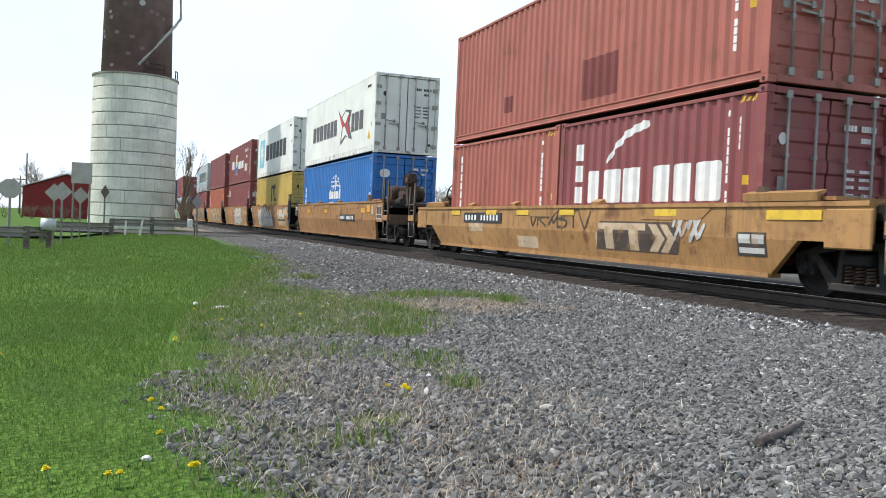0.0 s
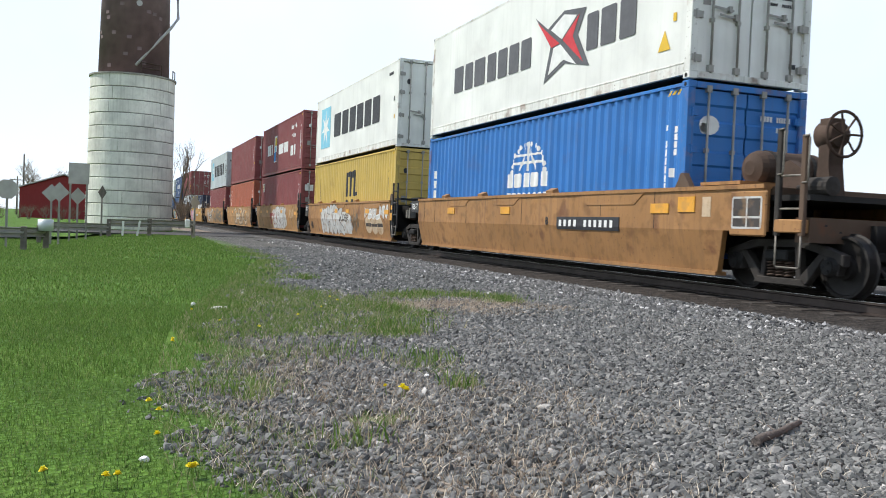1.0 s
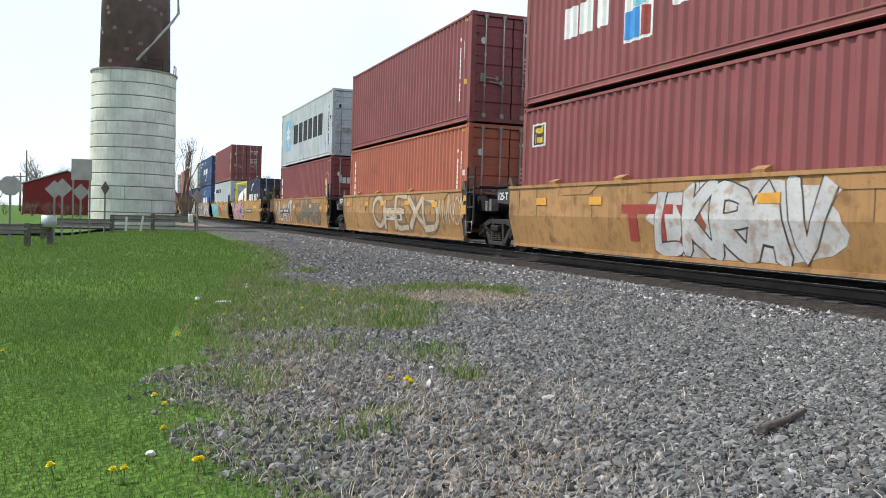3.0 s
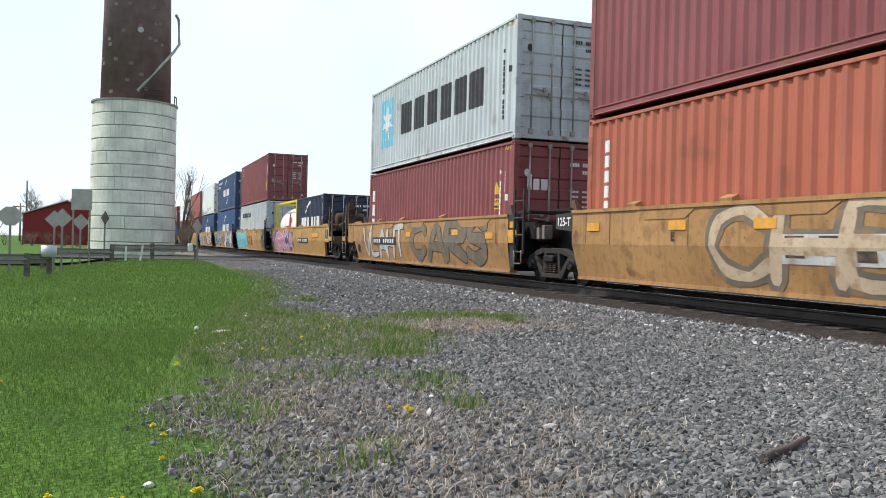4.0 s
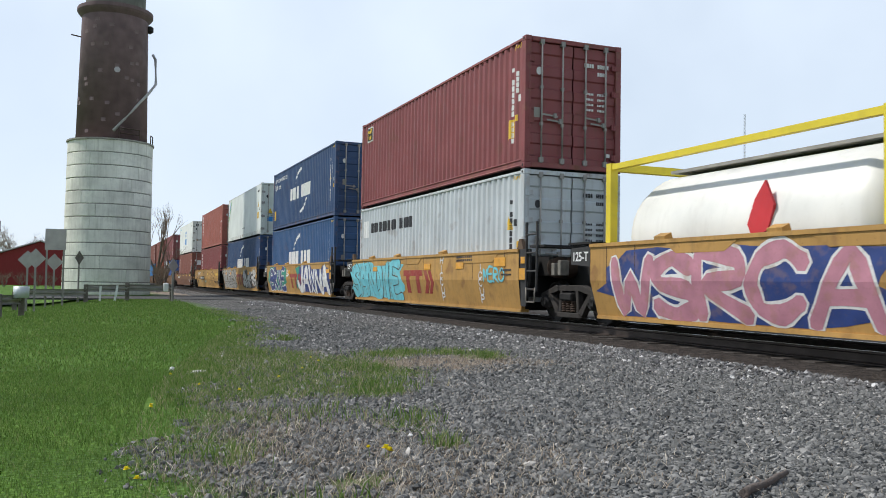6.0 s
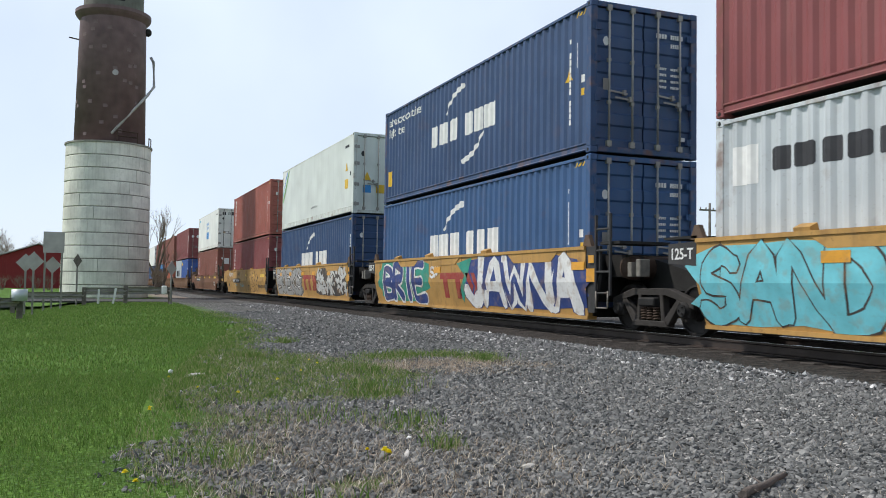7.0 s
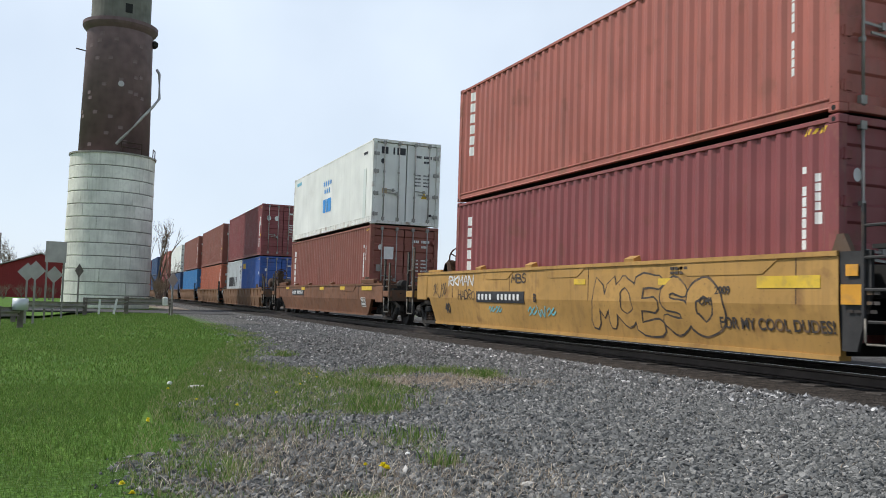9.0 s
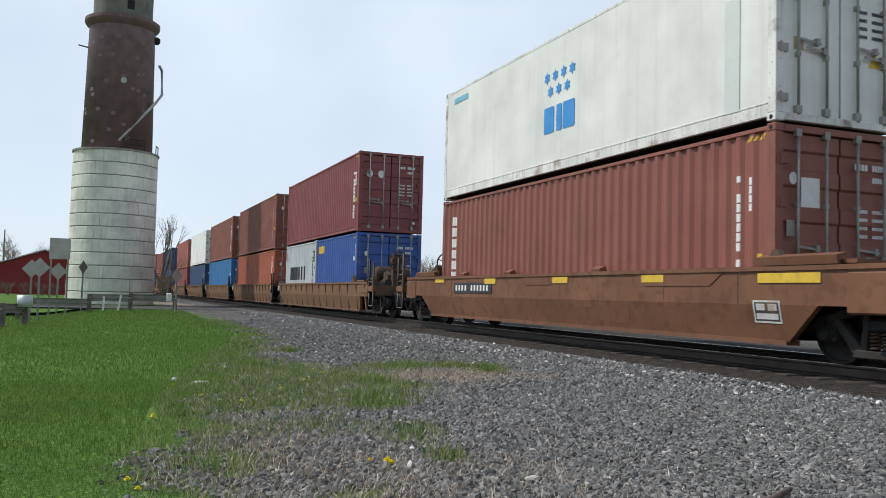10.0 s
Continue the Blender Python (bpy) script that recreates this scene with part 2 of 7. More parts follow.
def straw(x, y):
    """Dry stalks and brown soil: the fringe of the lawn and a bare strip by the track."""
    fringe = np.interp(y, [0, 3, 5, 6.5, 8], [1.35, 1.4, 1.3, 1.3, 1.0])
    s = smooth(1.0, 0.1, np.abs(x - fringe - 0.25 * wobble(x, y, 2.0, 5.0))) * smooth(7.5, 5.5, y)
    s = np.maximum(s, 0.9 * smooth(1.2, 0.5, np.hypot((x - 4.2) / 1.2, (y - 9.9) / 1.1) + 0.3 * wobble(x, y, 3.0, 6.0)))
    s = np.maximum(s, 0.85 * smooth(50, 58, y) * (np.abs(x - TRACK_X) > 4))
    return np.maximum(s, 0.7 * smooth(1.2, 0.4, np.hypot((x - 2.0) / 0.8, (y - 4.4) / 1.0) + 0.3 * wobble(x, y, 5.0, 7.0)))


def ground_material():
    m = bpy.data.materials.new("ground")
    m.use_nodes = True
    t = m.node_tree
    b = t.nodes["Principled BSDF"]
    b.inputs["Roughness"].default_value = 0.95
    b.inputs["Specular IOR Level"].default_value = 0.2
    geo = t.nodes.new("ShaderNodeNewGeometry")
    at = t.nodes.new("ShaderNodeAttribute")
    at.attribute_name = "cover"
    sep = t.nodes.new("ShaderNodeSeparateColor")
    t.links.new(at.outputs["Color"], sep.inputs[0])
    def noise_tex(s, d=5.0):
        n = t.nodes.new("ShaderNodeTexNoise")
        n.inputs["Scale"].default_value, n.inputs["Detail"].default_value = s, d
        t.links.new(geo.outputs["Position"], n.inputs[0])
        return n.outputs["Fac"]
    def ramp(src, stops):
        r = t.nodes.new("ShaderNodeValToRGB")
        while len(r.color_ramp.elements) < len(stops):
            r.color_ramp.elements.new(0.5)
        for el, (p, c) in zip(r.color_ramp.elements, stops):
            el.position, el.color = p, (*c, 1)
        t.links.new(src, r.inputs[0])
        return r.outputs[0]
    def mix(fac, c1, c2, kind="MIX"):
        x = t.nodes.new("ShaderNodeMix")
        x.data_type, x.blend_type = "RGBA", kind
        if isinstance(fac, float):
            x.inputs[0].default_value = fac
        else:
            t.links.new(fac, x.inputs[0])
        t.links.new(c1, x.inputs[6])
        t.links.new(c2, x.inputs[7])
        return x.outputs[2]
    vor = t.nodes.new("ShaderNodeTexVoronoi")
    vor.inputs["Scale"].default_value = 24.0
    t.links.new(geo.outputs["Position"], vor.inputs[0])
    bw = t.nodes.new("ShaderNodeSeparateColor")
    t.links.new(vor.outputs["Color"], bw.inputs[0])
    stones = ramp(bw.outputs[0], [(0.0, (0.05, 0.05, 0.05)), (0.5, (0.12, 0.12, 0.116)), (0.85, (0.2, 0.198, 0.19)), (1.0, (0.33, 0.32, 0.3))])
    grime = ramp(noise_tex(0.6), [(0.3, (0.75, 0.74, 0.72)), (0.7, (1.0, 1.0, 1.0))])
    stones = mix(1.0, stones, grime, "MULTIPLY")
    grass = ramp(noise_tex(1.1, 8.0), [(0.25, (0.06, 0.12, 0.018)), (0.5, (0.1, 0.2, 0.03)), (0.75, (0.15, 0.25, 0.05))])
    fine = ramp(noise_tex(40.0, 4.0), [(0.3, (0.55, 0.6, 0.5)), (0.7, (1.15, 1.15, 1.1))])
    grass = mix(1.0, grass, fine, "MULTIPLY")
    soil = ramp(noise_tex(14.0, 8.0), [(0.3, (0.16, 0.125, 0.1)), (0.55, (0.3, 0.25, 0.2)), (0.75, (0.42, 0.36, 0.3))])
    # dark fouled ballast; the same colour paints the shade below the cars
    oily_shaded = ramp(noise_tex(9.0, 6.0), [(0.35, (0.022, 0.019, 0.017)), (0.7, (0.07, 0.06, 0.052))])
    c = mix(sep.outputs[1], stones, soil)
    c = mix(sep.outputs[0], c, grass)
    c = mix(sep.outputs[2], c, oily_shaded)
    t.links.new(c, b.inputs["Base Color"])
    bn = t.nodes.new("ShaderNodeBump")
    bn.inputs["Strength"].default_value, bn.inputs["Distance"].default_value = 0.9, 0.03
    t.links.new(vor.outputs["Distance"], bn.inputs["Height"])
    t.links.new(bn.outputs[0], b.inputs["Normal"])
    return m


def build_ground():
    xs = np.concatenate([-np.geomspace(2500, 8, 26), np.arange(-7.5, 14.01, 0.125), np.geomspace(15, 2500, 26)])
    ys = np.concatenate([-np.geomspace(2500, 5, 22), np.arange(-4, 1.5, 0.5), np.arange(1.5, 22, 0.125), np.arange(22, 60, 0.5), np.geomspace(61, 2500, 40)])
    gx, gy = np.meshgrid(xs, ys)
    x, y = gx.ravel(), gy.ravel()
    z = ground_height(x, y)
    nx, ny = len(xs), len(ys)
    i = np.arange(nx * ny).reshape(ny, nx)
    faces = np.stack([i[:-1, :-1], i[:-1, 1:], i[1:, 1:], i[1:, :-1]], -1).reshape(-1, 4)
    me = bpy.data.meshes.new("ground")
    me.from_pydata(np.stack([x, y, z], 1).tolist(), [], faces.tolist())
    col = me.color_attributes.new("cover", "FLOAT_COLOR", "POINT")
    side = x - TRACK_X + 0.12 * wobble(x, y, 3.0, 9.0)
    # fouled ballast by the rails; beyond them the train's shade, painted to 7.5 m
    oil_and_shade = smooth(-2.5, -2.15, side) * smooth(7.5, 6.0, side)
    data = np.stack([turf(x, y), straw(x, y) * (1 - 0.3 * turf(x, y)), oil_and_shade, np.ones_like(x)], 1)
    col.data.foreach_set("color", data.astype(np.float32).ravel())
    me.polygons.foreach_set("use_smooth", np.ones(len(me.polygons), bool))
    me.materials.append(ground_material())
    return tagged(new("ground", me), "flat ground of grey ballast stones and green lawn beside a railway", "ground", kind="structure")


ground = build_ground()


def build_track():
    rail_mat = mat("rail steel", (0.06, 0.045, 0.038), 0.5, 0.5, vary=0.3)
    head_mat = mat("polished rail head", (0.55, 0.55, 0.56), 0.25, 1.0, vary=0.1)
    tie_mat = mat("weathered creosote timber", (0.05, 0.042, 0.036), 0.9, vary=0.4, scale=5, bump=0.5, bump_scale=25)
    track = tagged(thing("railway_track", "steel rails on dark timber ties in ballast", "railway track", kind="structure"))
    for sx in (-1, 1):
        c = TRACK_X + sx * 0.7525
        prof = [(-0.07, 0), (0.07, 0), (0.07, 0.015), (0.012, 0.03), (0.012, 0.125), (0.036, 0.14), (0.036, 0.168), (-0.036, 0.168), (-0.036, 0.14), (-0.012, 0.125), (-0.012, 0.03), (-0.07, 0.015)]
        bm = bmesh.new()
        prism(bm, [(c + p, RAIL_TOP - 0.172 + q) for p, q in prof], -400, 600, "y")
        rail = part("rail", bm, rail_mat, track)
        bm = bmesh.new()
        box(bm, c - 0.03, c + 0.03, -400, 600, RAIL_TOP - 0.004, RAIL_TOP)
        part("rail_head", bm, head_mat, rail, "bright worn running surface")
    bm = bmesh.new()
    box(bm, -1.3, 1.3, -0.115, 0.115, -0.17, 0)
    tie = finish(bm, "tie", tie_mat, 0.008)
    for k in range(150):
        y = 4.0 + 0.5 * k
        part("tie", tie, tie_mat, track, at=pose(TRACK_X + random.uniform(-0.04, 0.04), y, RAIL_TOP - 0.168 + random.uniform(-0.006, 0.006), 0, 0, random.uniform(-1, 1)))
    bm = bmesh.new()
    for k in range(250):
        y = 79.0 + 0.5 * k
        box(bm, TRACK_X - 1.3, TRACK_X + 1.3, y - 0.115, y + 0.115, RAIL_TOP - 0.34, RAIL_TOP - 0.168)
    tagged(part("far_ties", bm, tie_mat, track), kind="stuff")
    return track


build_track()

# ---- containers ----
HC, STD = 2.896, 2.591
WID = 2.438
RED = paint("oxide red container paint", (0.4, 0.118, 0.088))
MAROON = paint("maroon container paint", (0.25, 0.06, 0.062))
BROWN = paint("red-brown container paint", (0.26, 0.084, 0.06))
ORANGE = paint("orange-red container paint", (0.43, 0.115, 0.06))
BLUE = paint("bright blue container paint", (0.022, 0.17, 0.5), 0.2, 0.1)
NAVY = paint("navy container paint", (0.03, 0.072, 0.175), 0.2, 0.1)
INKBLUE = paint("very dark navy container paint", (0.014, 0.024, 0.06), 0.2, 0.1)
SLATE = paint("faded navy container paint", (0.035, 0.1, 0.24), 0.25, 0.15)
TAN = paint("ochre yellow container paint", (0.6, 0.42, 0.1), 0.25, 0.15)
GREY = paint("light grey container paint", (0.54, 0.58, 0.6), 0.3, 0.25)
CREAM = paint("white reefer paint", (0.8, 0.8, 0.755), 0.1, 0.06, 0.4)
PALE = paint("pale grey reefer paint", (0.68, 0.72, 0.68), 0.1, 0.06, 0.4)


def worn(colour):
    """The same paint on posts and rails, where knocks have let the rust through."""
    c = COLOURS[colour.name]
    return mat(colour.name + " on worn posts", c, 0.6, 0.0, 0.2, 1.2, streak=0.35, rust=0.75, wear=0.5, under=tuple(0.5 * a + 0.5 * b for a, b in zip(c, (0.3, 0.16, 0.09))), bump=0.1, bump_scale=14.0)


def corrugated(bm, length, z0, z1, x, depth, axis="y", pitch=0.278):
    """A folded steel panel along y (or x) with its outer ridges at x; folds go inward by depth."""
    n = max(1, int(length / pitch))
    p = length / n
    line = [(-length / 2, 0.0)]
    for i in range(n):
        a = -length / 2 + i * p
        line += [(a + p * 0.26, 0.0), (a + p * 0.5, depth), (a + p * 0.76, depth), (a + p * 1.0, 0.0)]
    prev = None
    for u, d in line:
        pos = (x + d, u) if axis == "y" else (u, x + d)
        pair = (bm.verts.new((*pos, z0)), bm.verts.new((*pos, z1)))
        if prev:
            bm.faces.new((prev[0], pair[0], pair[1], prev[1]))
        prev = pair


def container_mesh(name, length, height, colour, reefer):
    """The meshes that one size and colour of container is made of."""
    def frame_():
        bm = bmesh.new()
        l, w, h = length / 2, WID / 2, height
        for sx in (-1, 1):
            if reefer:
                box(bm, sx * (w - 0.002), sx * (w - 0.06), -l + 0.16, l - 0.16, 0.07, 0.25)
                box(bm, sx * (w + 0.003), sx * (w - 0.04), -l + 0.16, l - 0.16, 0.25, 0.28)
            else:
                prism(bm, [(sx * w, 0.2), (sx * w, 0.17), (sx * (w - 0.02), 0.16), (sx * (w - 0.02), 0.075), (sx * w, 0.065), (sx * w, 0.05), (sx * (w - 0.09), 0.05), (sx * (w - 0.09), 0.2)], -l + 0.16, l - 0.16, "y")
            box(bm, sx * w, sx * (w - 0.06), -l + 0.16, l - 0.16, h - 0.09, h - 0.03)
            for sy in (-1, 1):
                box(bm, sx * w, sx * (w - 0.14), sy * l, sy * (l - 0.16), 0.118, h - 0.118)
        for sy in (-1, 1):
            box(bm, -w + 0.16, w - 0.16, sy * l, sy * (l - 0.1), 0.02, 0.13)
            box(bm, -w + 0.16, w - 0.16, sy * l, sy * (l - 0.1), h - 0.11, h - 0.01)
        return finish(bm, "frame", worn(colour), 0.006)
    def panels():
        bm = bmesh.new()
        w = WID / 2
        if reefer:
            box(bm, -w + 0.006, -w + 0.06, -length / 2 + 0.16, length / 2 - 0.16, 0.26, height - 0.09)
        else:
            corrugated(bm, length - 0.32, 0.19, height - 0.09, -w + 0.012, 0.042)
        return finish(bm, "side_panel", colour)
    def roof():
        bm = bmesh.new()
        box(bm, -WID / 2 + 0.06, WID / 2 - 0.06, -length / 2 + 0.1, length / 2 - 0.1, height - 0.06, height - 0.02)
        return finish(bm, "roof", colour)
    def floor_():
        bm = bmesh.new()
        box(bm, -WID / 2 + 0.06, WID / 2 - 0.06, -length / 2 + 0.1, length / 2 - 0.1, 0.06, 0.15)
        return finish(bm, "floor", DARK)
    def end_wall():
        bm = bmesh.new()
        if reefer:
            box(bm, -WID / 2 + 0.14, WID / 2 - 0.14, length / 2 - 0.12, length / 2 - 0.05, 0.13, height - 0.11)
            lathe(bm, [(0.32, 0.0), (0.32, 0.03), (0.26, 0.03), (0.26, 0.0)], 20, "z", (0, 0, 0))
            for v in list(bm.verts)[-80:]:
                v.co = Vector((v.co.x, length / 2 - 0.04 + v.co.z, v.co.y + height * 0.66))
        else:
            corrugated(bm, WID - 0.28, 0.13, height - 0.11, length / 2 - 0.01, -0.045, "x", 0.25)
        return finish(bm, "end_wall", colour)
    def door():
        """One leaf, hinge side at x = -0.55, in horizontal pressed panels."""
        bm = bmesh.new()
        y = -length / 2 + 0.05
        hh = height - 0.26
        prof = [(y, 0.0)]
        for k in range(5):
            z0 = hh * (0.05 + 0.188 * k)
            if not reefer:
                prof += [(y, z0), (y + 0.03, z0 + 0.035), (y + 0.03, z0 + hh * 0.1), (y, z0 + hh * 0.1 + 0.035)]
        prism(bm, prof + [(y, hh), (y + 0.05, hh), (y + 0.05, 0.0)], -0.535, 0.535, "x")
        return finish(bm, "door", colour)
    def rod():
        bm = bmesh.new()
        y = -length / 2 + 0.0
        hh = height - 0.2
        tube(bm, (0, y, -0.02), (0, y, hh), 0.021, n=8)
        for z, a in ((0.0, 0.05), (hh * 0.3, 0.03), (hh * 0.6, 0.03), (hh - 0.1, 0.05)):
            box(bm, -a, a, y - 0.02, y + 0.05, z, z + a * 2.2)
        return finish(bm, "lock_rod", STEEL)
    def handle():
        bm = bmesh.new()
        y = -length / 2 - 0.02
        prism(bm, [(0, 0), (0.4, -0.03), (0.4, 0.0), (0, 0.035)], y, y + 0.02, "y")
        box(bm, 0.3, 0.36, y - 0.015, y + 0.05, -0.05, 0.05)
        return finish(bm, "door_handle", STEEL)
    def hinge():
        bm = bmesh.new()
        y = -length / 2 + 0.01
        box(bm, -0.11, 0.08, y - 0.02, y + 0.04, 0, 0.11)
        tube(bm, (-0.05, y - 0.015, -0.02), (-0.05, y - 0.015, 0.13), 0.02, n=6)
        return finish(bm, "hinge", STEEL if reefer else colour)
    def casting():
        bm = bmesh.new()
        box(bm, -0.081, 0.081, -0.089, 0.089, 0, 0.118)
        bmesh.ops.bevel(bm, geom=list(bm.edges), offset=0.012, segments=1, affect="EDGES")
        return finish(bm, "corner_casting", colour)
    def hole():
        bm = bmesh.new()
        lathe(bm, [(0.035, -0.001), (0.035, 0.004)], 8, "x", (0, 0, 0.055))
        return finish(bm, "casting_hole", DARK)
    k = (name, length, height)
    return {n: cached((n, *k), f) for n, f in (("frame", frame_), ("side_panel", panels), ("roof", roof), ("floor", floor_), ("end_wall", end_wall),
                                               ("door", door), ("lock_rod", rod), ("door_handle", handle), ("hinge", hinge), ("corner_casting", casting), ("casting_hole", hole))}


def container(label, colour, length=12.192, height=HC, reefer=False, fine=True):
    """A shipping container, bottom centre at its origin, doors to -y."""
    c = thing("shipping_container", label, "container", "containers on the train")
    ms = container_mesh(colour.name, length, height, colour, reefer)
    for n in ("frame", "side_panel", "roof", "floor", "end_wall"):
        part(n, ms[n], colour, c)
    part("side_panel", ms["side_panel"], colour, c, at=pose(0, 0, 0, 0, 0, 180))
    for sx in (-1, 1):
        d = part("door", ms["door"], colour, c, at=pose(sx * 0.553, 0, 0.13))
        if not fine:
            continue
        for u in (-0.26, 0.26):
            part("lock_rod", ms["lock_rod"], STEEL, d, at=pose(u, 0, 0))
        part("door_handle", ms["door_handle"], STEEL, d, at=pose(-0.26, 0, height * 0.36))
        part("door_handle", ms["door_handle"], STEEL, d, at=pose(-0.13, 0, height * 0.32))
        for z in (0.15, 0.85, 1.6, 2.2):
            part("hinge", ms["hinge"], STEEL, d, at=pose(sx * 0.53, 0, z, 0, 0, 0))
    for sx in (-1, 1):
        for sy in (-1, 1):
            for z in (0, height - 0.118):
                cc = part("corner_casting", ms["corner_casting"], colour, c, at=pose(sx * (WID / 2 - 0.078), sy * (length / 2 - 0.086), z))
                if fine and sx < 0:
                    part("casting_hole", ms["casting_hole"], DARK, cc, at=pose(-0.083, 0, 0))
    c["size"] = (length, height)
    if not reefer:
        c["folded"] = length
    if fine:
        serials(c, BLACK if colour in (CREAM, PALE, GREY, TAN) else WHITE, reefer)
    return c


def serials(c, ink, reefer):
    """The small unreadable print that every box carries: a column at the near end of its side and rows on its right door."""
    length, height = c["size"]
    r = random.Random(17 + len(bpy.data.objects))
    if not reefer:
        u = length - r.uniform(0.62, 0.85)
        mark(c, "serial_print", column(0, 0, 0.075, 0.5, 4, 0.15) + column(0, 0.6, 0.075, 0.85, 6, 0.15) + column(0, 1.6, 0.075, 0.13, 1), ink, u, r.uniform(0.5, 0.62))
        for k in range(5):
            mark(c, "hazard_stripe", [rect(0, 0, 0.04, 0.075, 0.05)], YELLOW, length - 0.62 + 0.085 * k, height - 0.2)
        if r.random() < 0.7:
            mark(c, "type_print", column(0, 0, 0.075, 0.5, 4, 0.15), ink, u + 0.24, 1.7)
    else:
        mark(c, "serial_print", bars(0, 0, 0.5, 0.09, 5), ink, length - 1.1, height - 0.45)
    if r.random() < 0.6:
        mark(c, "sticker", [rect(0, 0, 0.1, 0.15)], ink, length - r.uniform(0.36, 0.5), r.uniform(1.3, 1.7))
    if r.random() < 0.7:
        mark(c, "warning_sticker", [rect(0, 0, 0.09, 0.14)], YELLOW, length - r.uniform(0.36, 0.5), r.uniform(0.9, 1.2))
    rows = [bars(0, 0, 0.26, 0.09, 4, 0.25), bars(0.34, 0, 0.3, 0.09, 6, 0.25), bars(0.34, -0.17, 0.2, 0.08, 4, 0.25)]
    for k in range(4):
        rows += [bars(0.05, -0.62 - 0.12 * k, 0.2, 0.05, 5, 0.3), bars(0.34, -0.62 - 0.12 * k, 0.24, 0.05, 6, 0.3)]
    for row in rows:
        tagged(end_mark(c, "door_print", row, ink, 0.28, height - 0.55), kind="stuff")
    if r.random() < 0.7:
        end_mark(c, "placard", [rect(0, 0, 0.15, 0.22)], STEEL, r.choice((-0.92, -0.98)), r.uniform(1.05, 1.35))
    end_mark(c, "sticker", [rect(0, 0, 0.14, 0.08)], ink, 0.82, 0.35)
    end_mark(c, "round_sticker", [[(0.07 * math.cos(k * math.tau / 12), 0.09 * math.sin(k * math.tau / 12)) for k in range(12)]], ink, -0.86, height - 0.75)
    for x in (-1.1, 0.86):
        end_mark(c, "hazard_stripes", [rect(0.05 * k, 0, 0.025, 0.045, 0.03) for k in range(5)], YELLOW, x, height - 0.09)


def mark(c, name, polys, material, u, z, label=""):
    """Painted shapes on the track side: u metres from the far end, z from the bottom."""
    length = c["size"][0]
    return flat(name, polys, material, c, side_pose(-WID / 2 - 0.003, length / 2 - u, z), label)


def end_mark(c, name, polys, material, x, z, label=""):
    return flat(name, polys, material, c, end_pose(x, -c["size"][0] / 2 + 0.045, z), label)


# ---- well cars ----
def car_paint(name, col, wear_, rust_, streak_):
    return mat(name, col, 0.65, 0.0, 0.22, 0.7, streak=streak_, rust=rust_, wear=wear_, under=tuple(0.55 * a for a in col), dirt=(0.13, 0.075, 0.04), bump=0.08, bump_scale=7.0)


CAR = car_paint("weathered yellow-brown car paint", (0.42, 0.225, 0.078), 0.55, 0.9, 0.5)
CARB = car_paint("browned car paint", (0.36, 0.18, 0.062), 0.55, 0.8, 0.5)
CARY = car_paint("yellow car paint", (0.48, 0.27, 0.072), 0.28, 0.5, 0.35)
CARR = car_paint("rusted brown car paint", (0.19, 0.078, 0.035), 0.6, 0.9, 0.6)
GRIME = paint("brown grime over old yellow paint", (0.1, 0.06, 0.036), 0.7, 0.8, 0.8)
RUBBED = mat("worn bare steel", (0.22, 0.2, 0.17), 0.55, 0.3, vary=0.35, scale=8)
CHAR = mat("charcoal painted steel", (0.032, 0.031, 0.031), 0.7, vary=0.35, scale=2.5, rust=0.3, bump=0.1)
REFLECT = mat("amber reflector", (0.72, 0.34, 0.03), 0.45, vary=0.15, wear=0.35)
LEMON = mat("yellow edge stripe", (0.72, 0.48, 0.04), 0.55, vary=0.15, wear=0.35)
SILVER = mat("silver spray paint", (0.55, 0.55, 0.53), 0.5, vary=0.25, scale=2, wear=0.55, dirt=(0.16, 0.1, 0.06))
SPRAYW = mat("white spray paint", (0.72, 0.72, 0.7), 0.6, vary=0.15, wear=0.45, dirt=(0.16, 0.1, 0.06))
SPRAYK = mat("black spray paint", (0.05, 0.042, 0.038), 0.7, vary=0.3, wear=0.4, dirt=(0.16, 0.1, 0.06))
SPRAYG = mat("grey-brown spray paint", (0.16, 0.135, 0.1), 0.7, vary=0.2, wear=0.5, dirt=(0.16, 0.1, 0.06))
CYAN = mat("cyan spray paint", (0.16, 0.55, 0.62), 0.55, vary=0.2, wear=0.28, dirt=(0.16, 0.1, 0.06))
GREEN = mat("green spray paint", (0.02, 0.27, 0.19), 0.55, vary=0.2, wear=0.28, dirt=(0.16, 0.1, 0.06))
COBALT = mat("dark blue spray paint", (0.022, 0.05, 0.2), 0.55, vary=0.25, wear=0.28, dirt=(0.16, 0.1, 0.06))
PINK = mat("pink spray paint", (0.5, 0.22, 0.28), 0.6, vary=0.25, wear=0.28, dirt=(0.16, 0.1, 0.06))
BRICKRED = mat("dark red logo paint", (0.3, 0.035, 0.025), 0.6, vary=0.15, wear=0.28, dirt=(0.16, 0.1, 0.06))
TAR = mat("dark brown logo field", (0.07, 0.05, 0.04), 0.7, vary=0.25, wear=0.4, dirt=(0.16, 0.1, 0.06))
FADED = mat("faded pale print", (0.55, 0.42, 0.28), 0.7, vary=0.2, wear=0.6, dirt=(0.16, 0.1, 0.06))
SKYBLUE = mat("pale blue logo paint", (0.22, 0.55, 0.7), 0.6, vary=0.15)
LOGORED = mat("red logo paint", (0.6, 0.03, 0.04), 0.55, vary=0.15)
LOGOBLUE = mat("mid blue logo paint", (0.04, 0.28, 0.68), 0.55, vary=0.15)

WHEELS = []
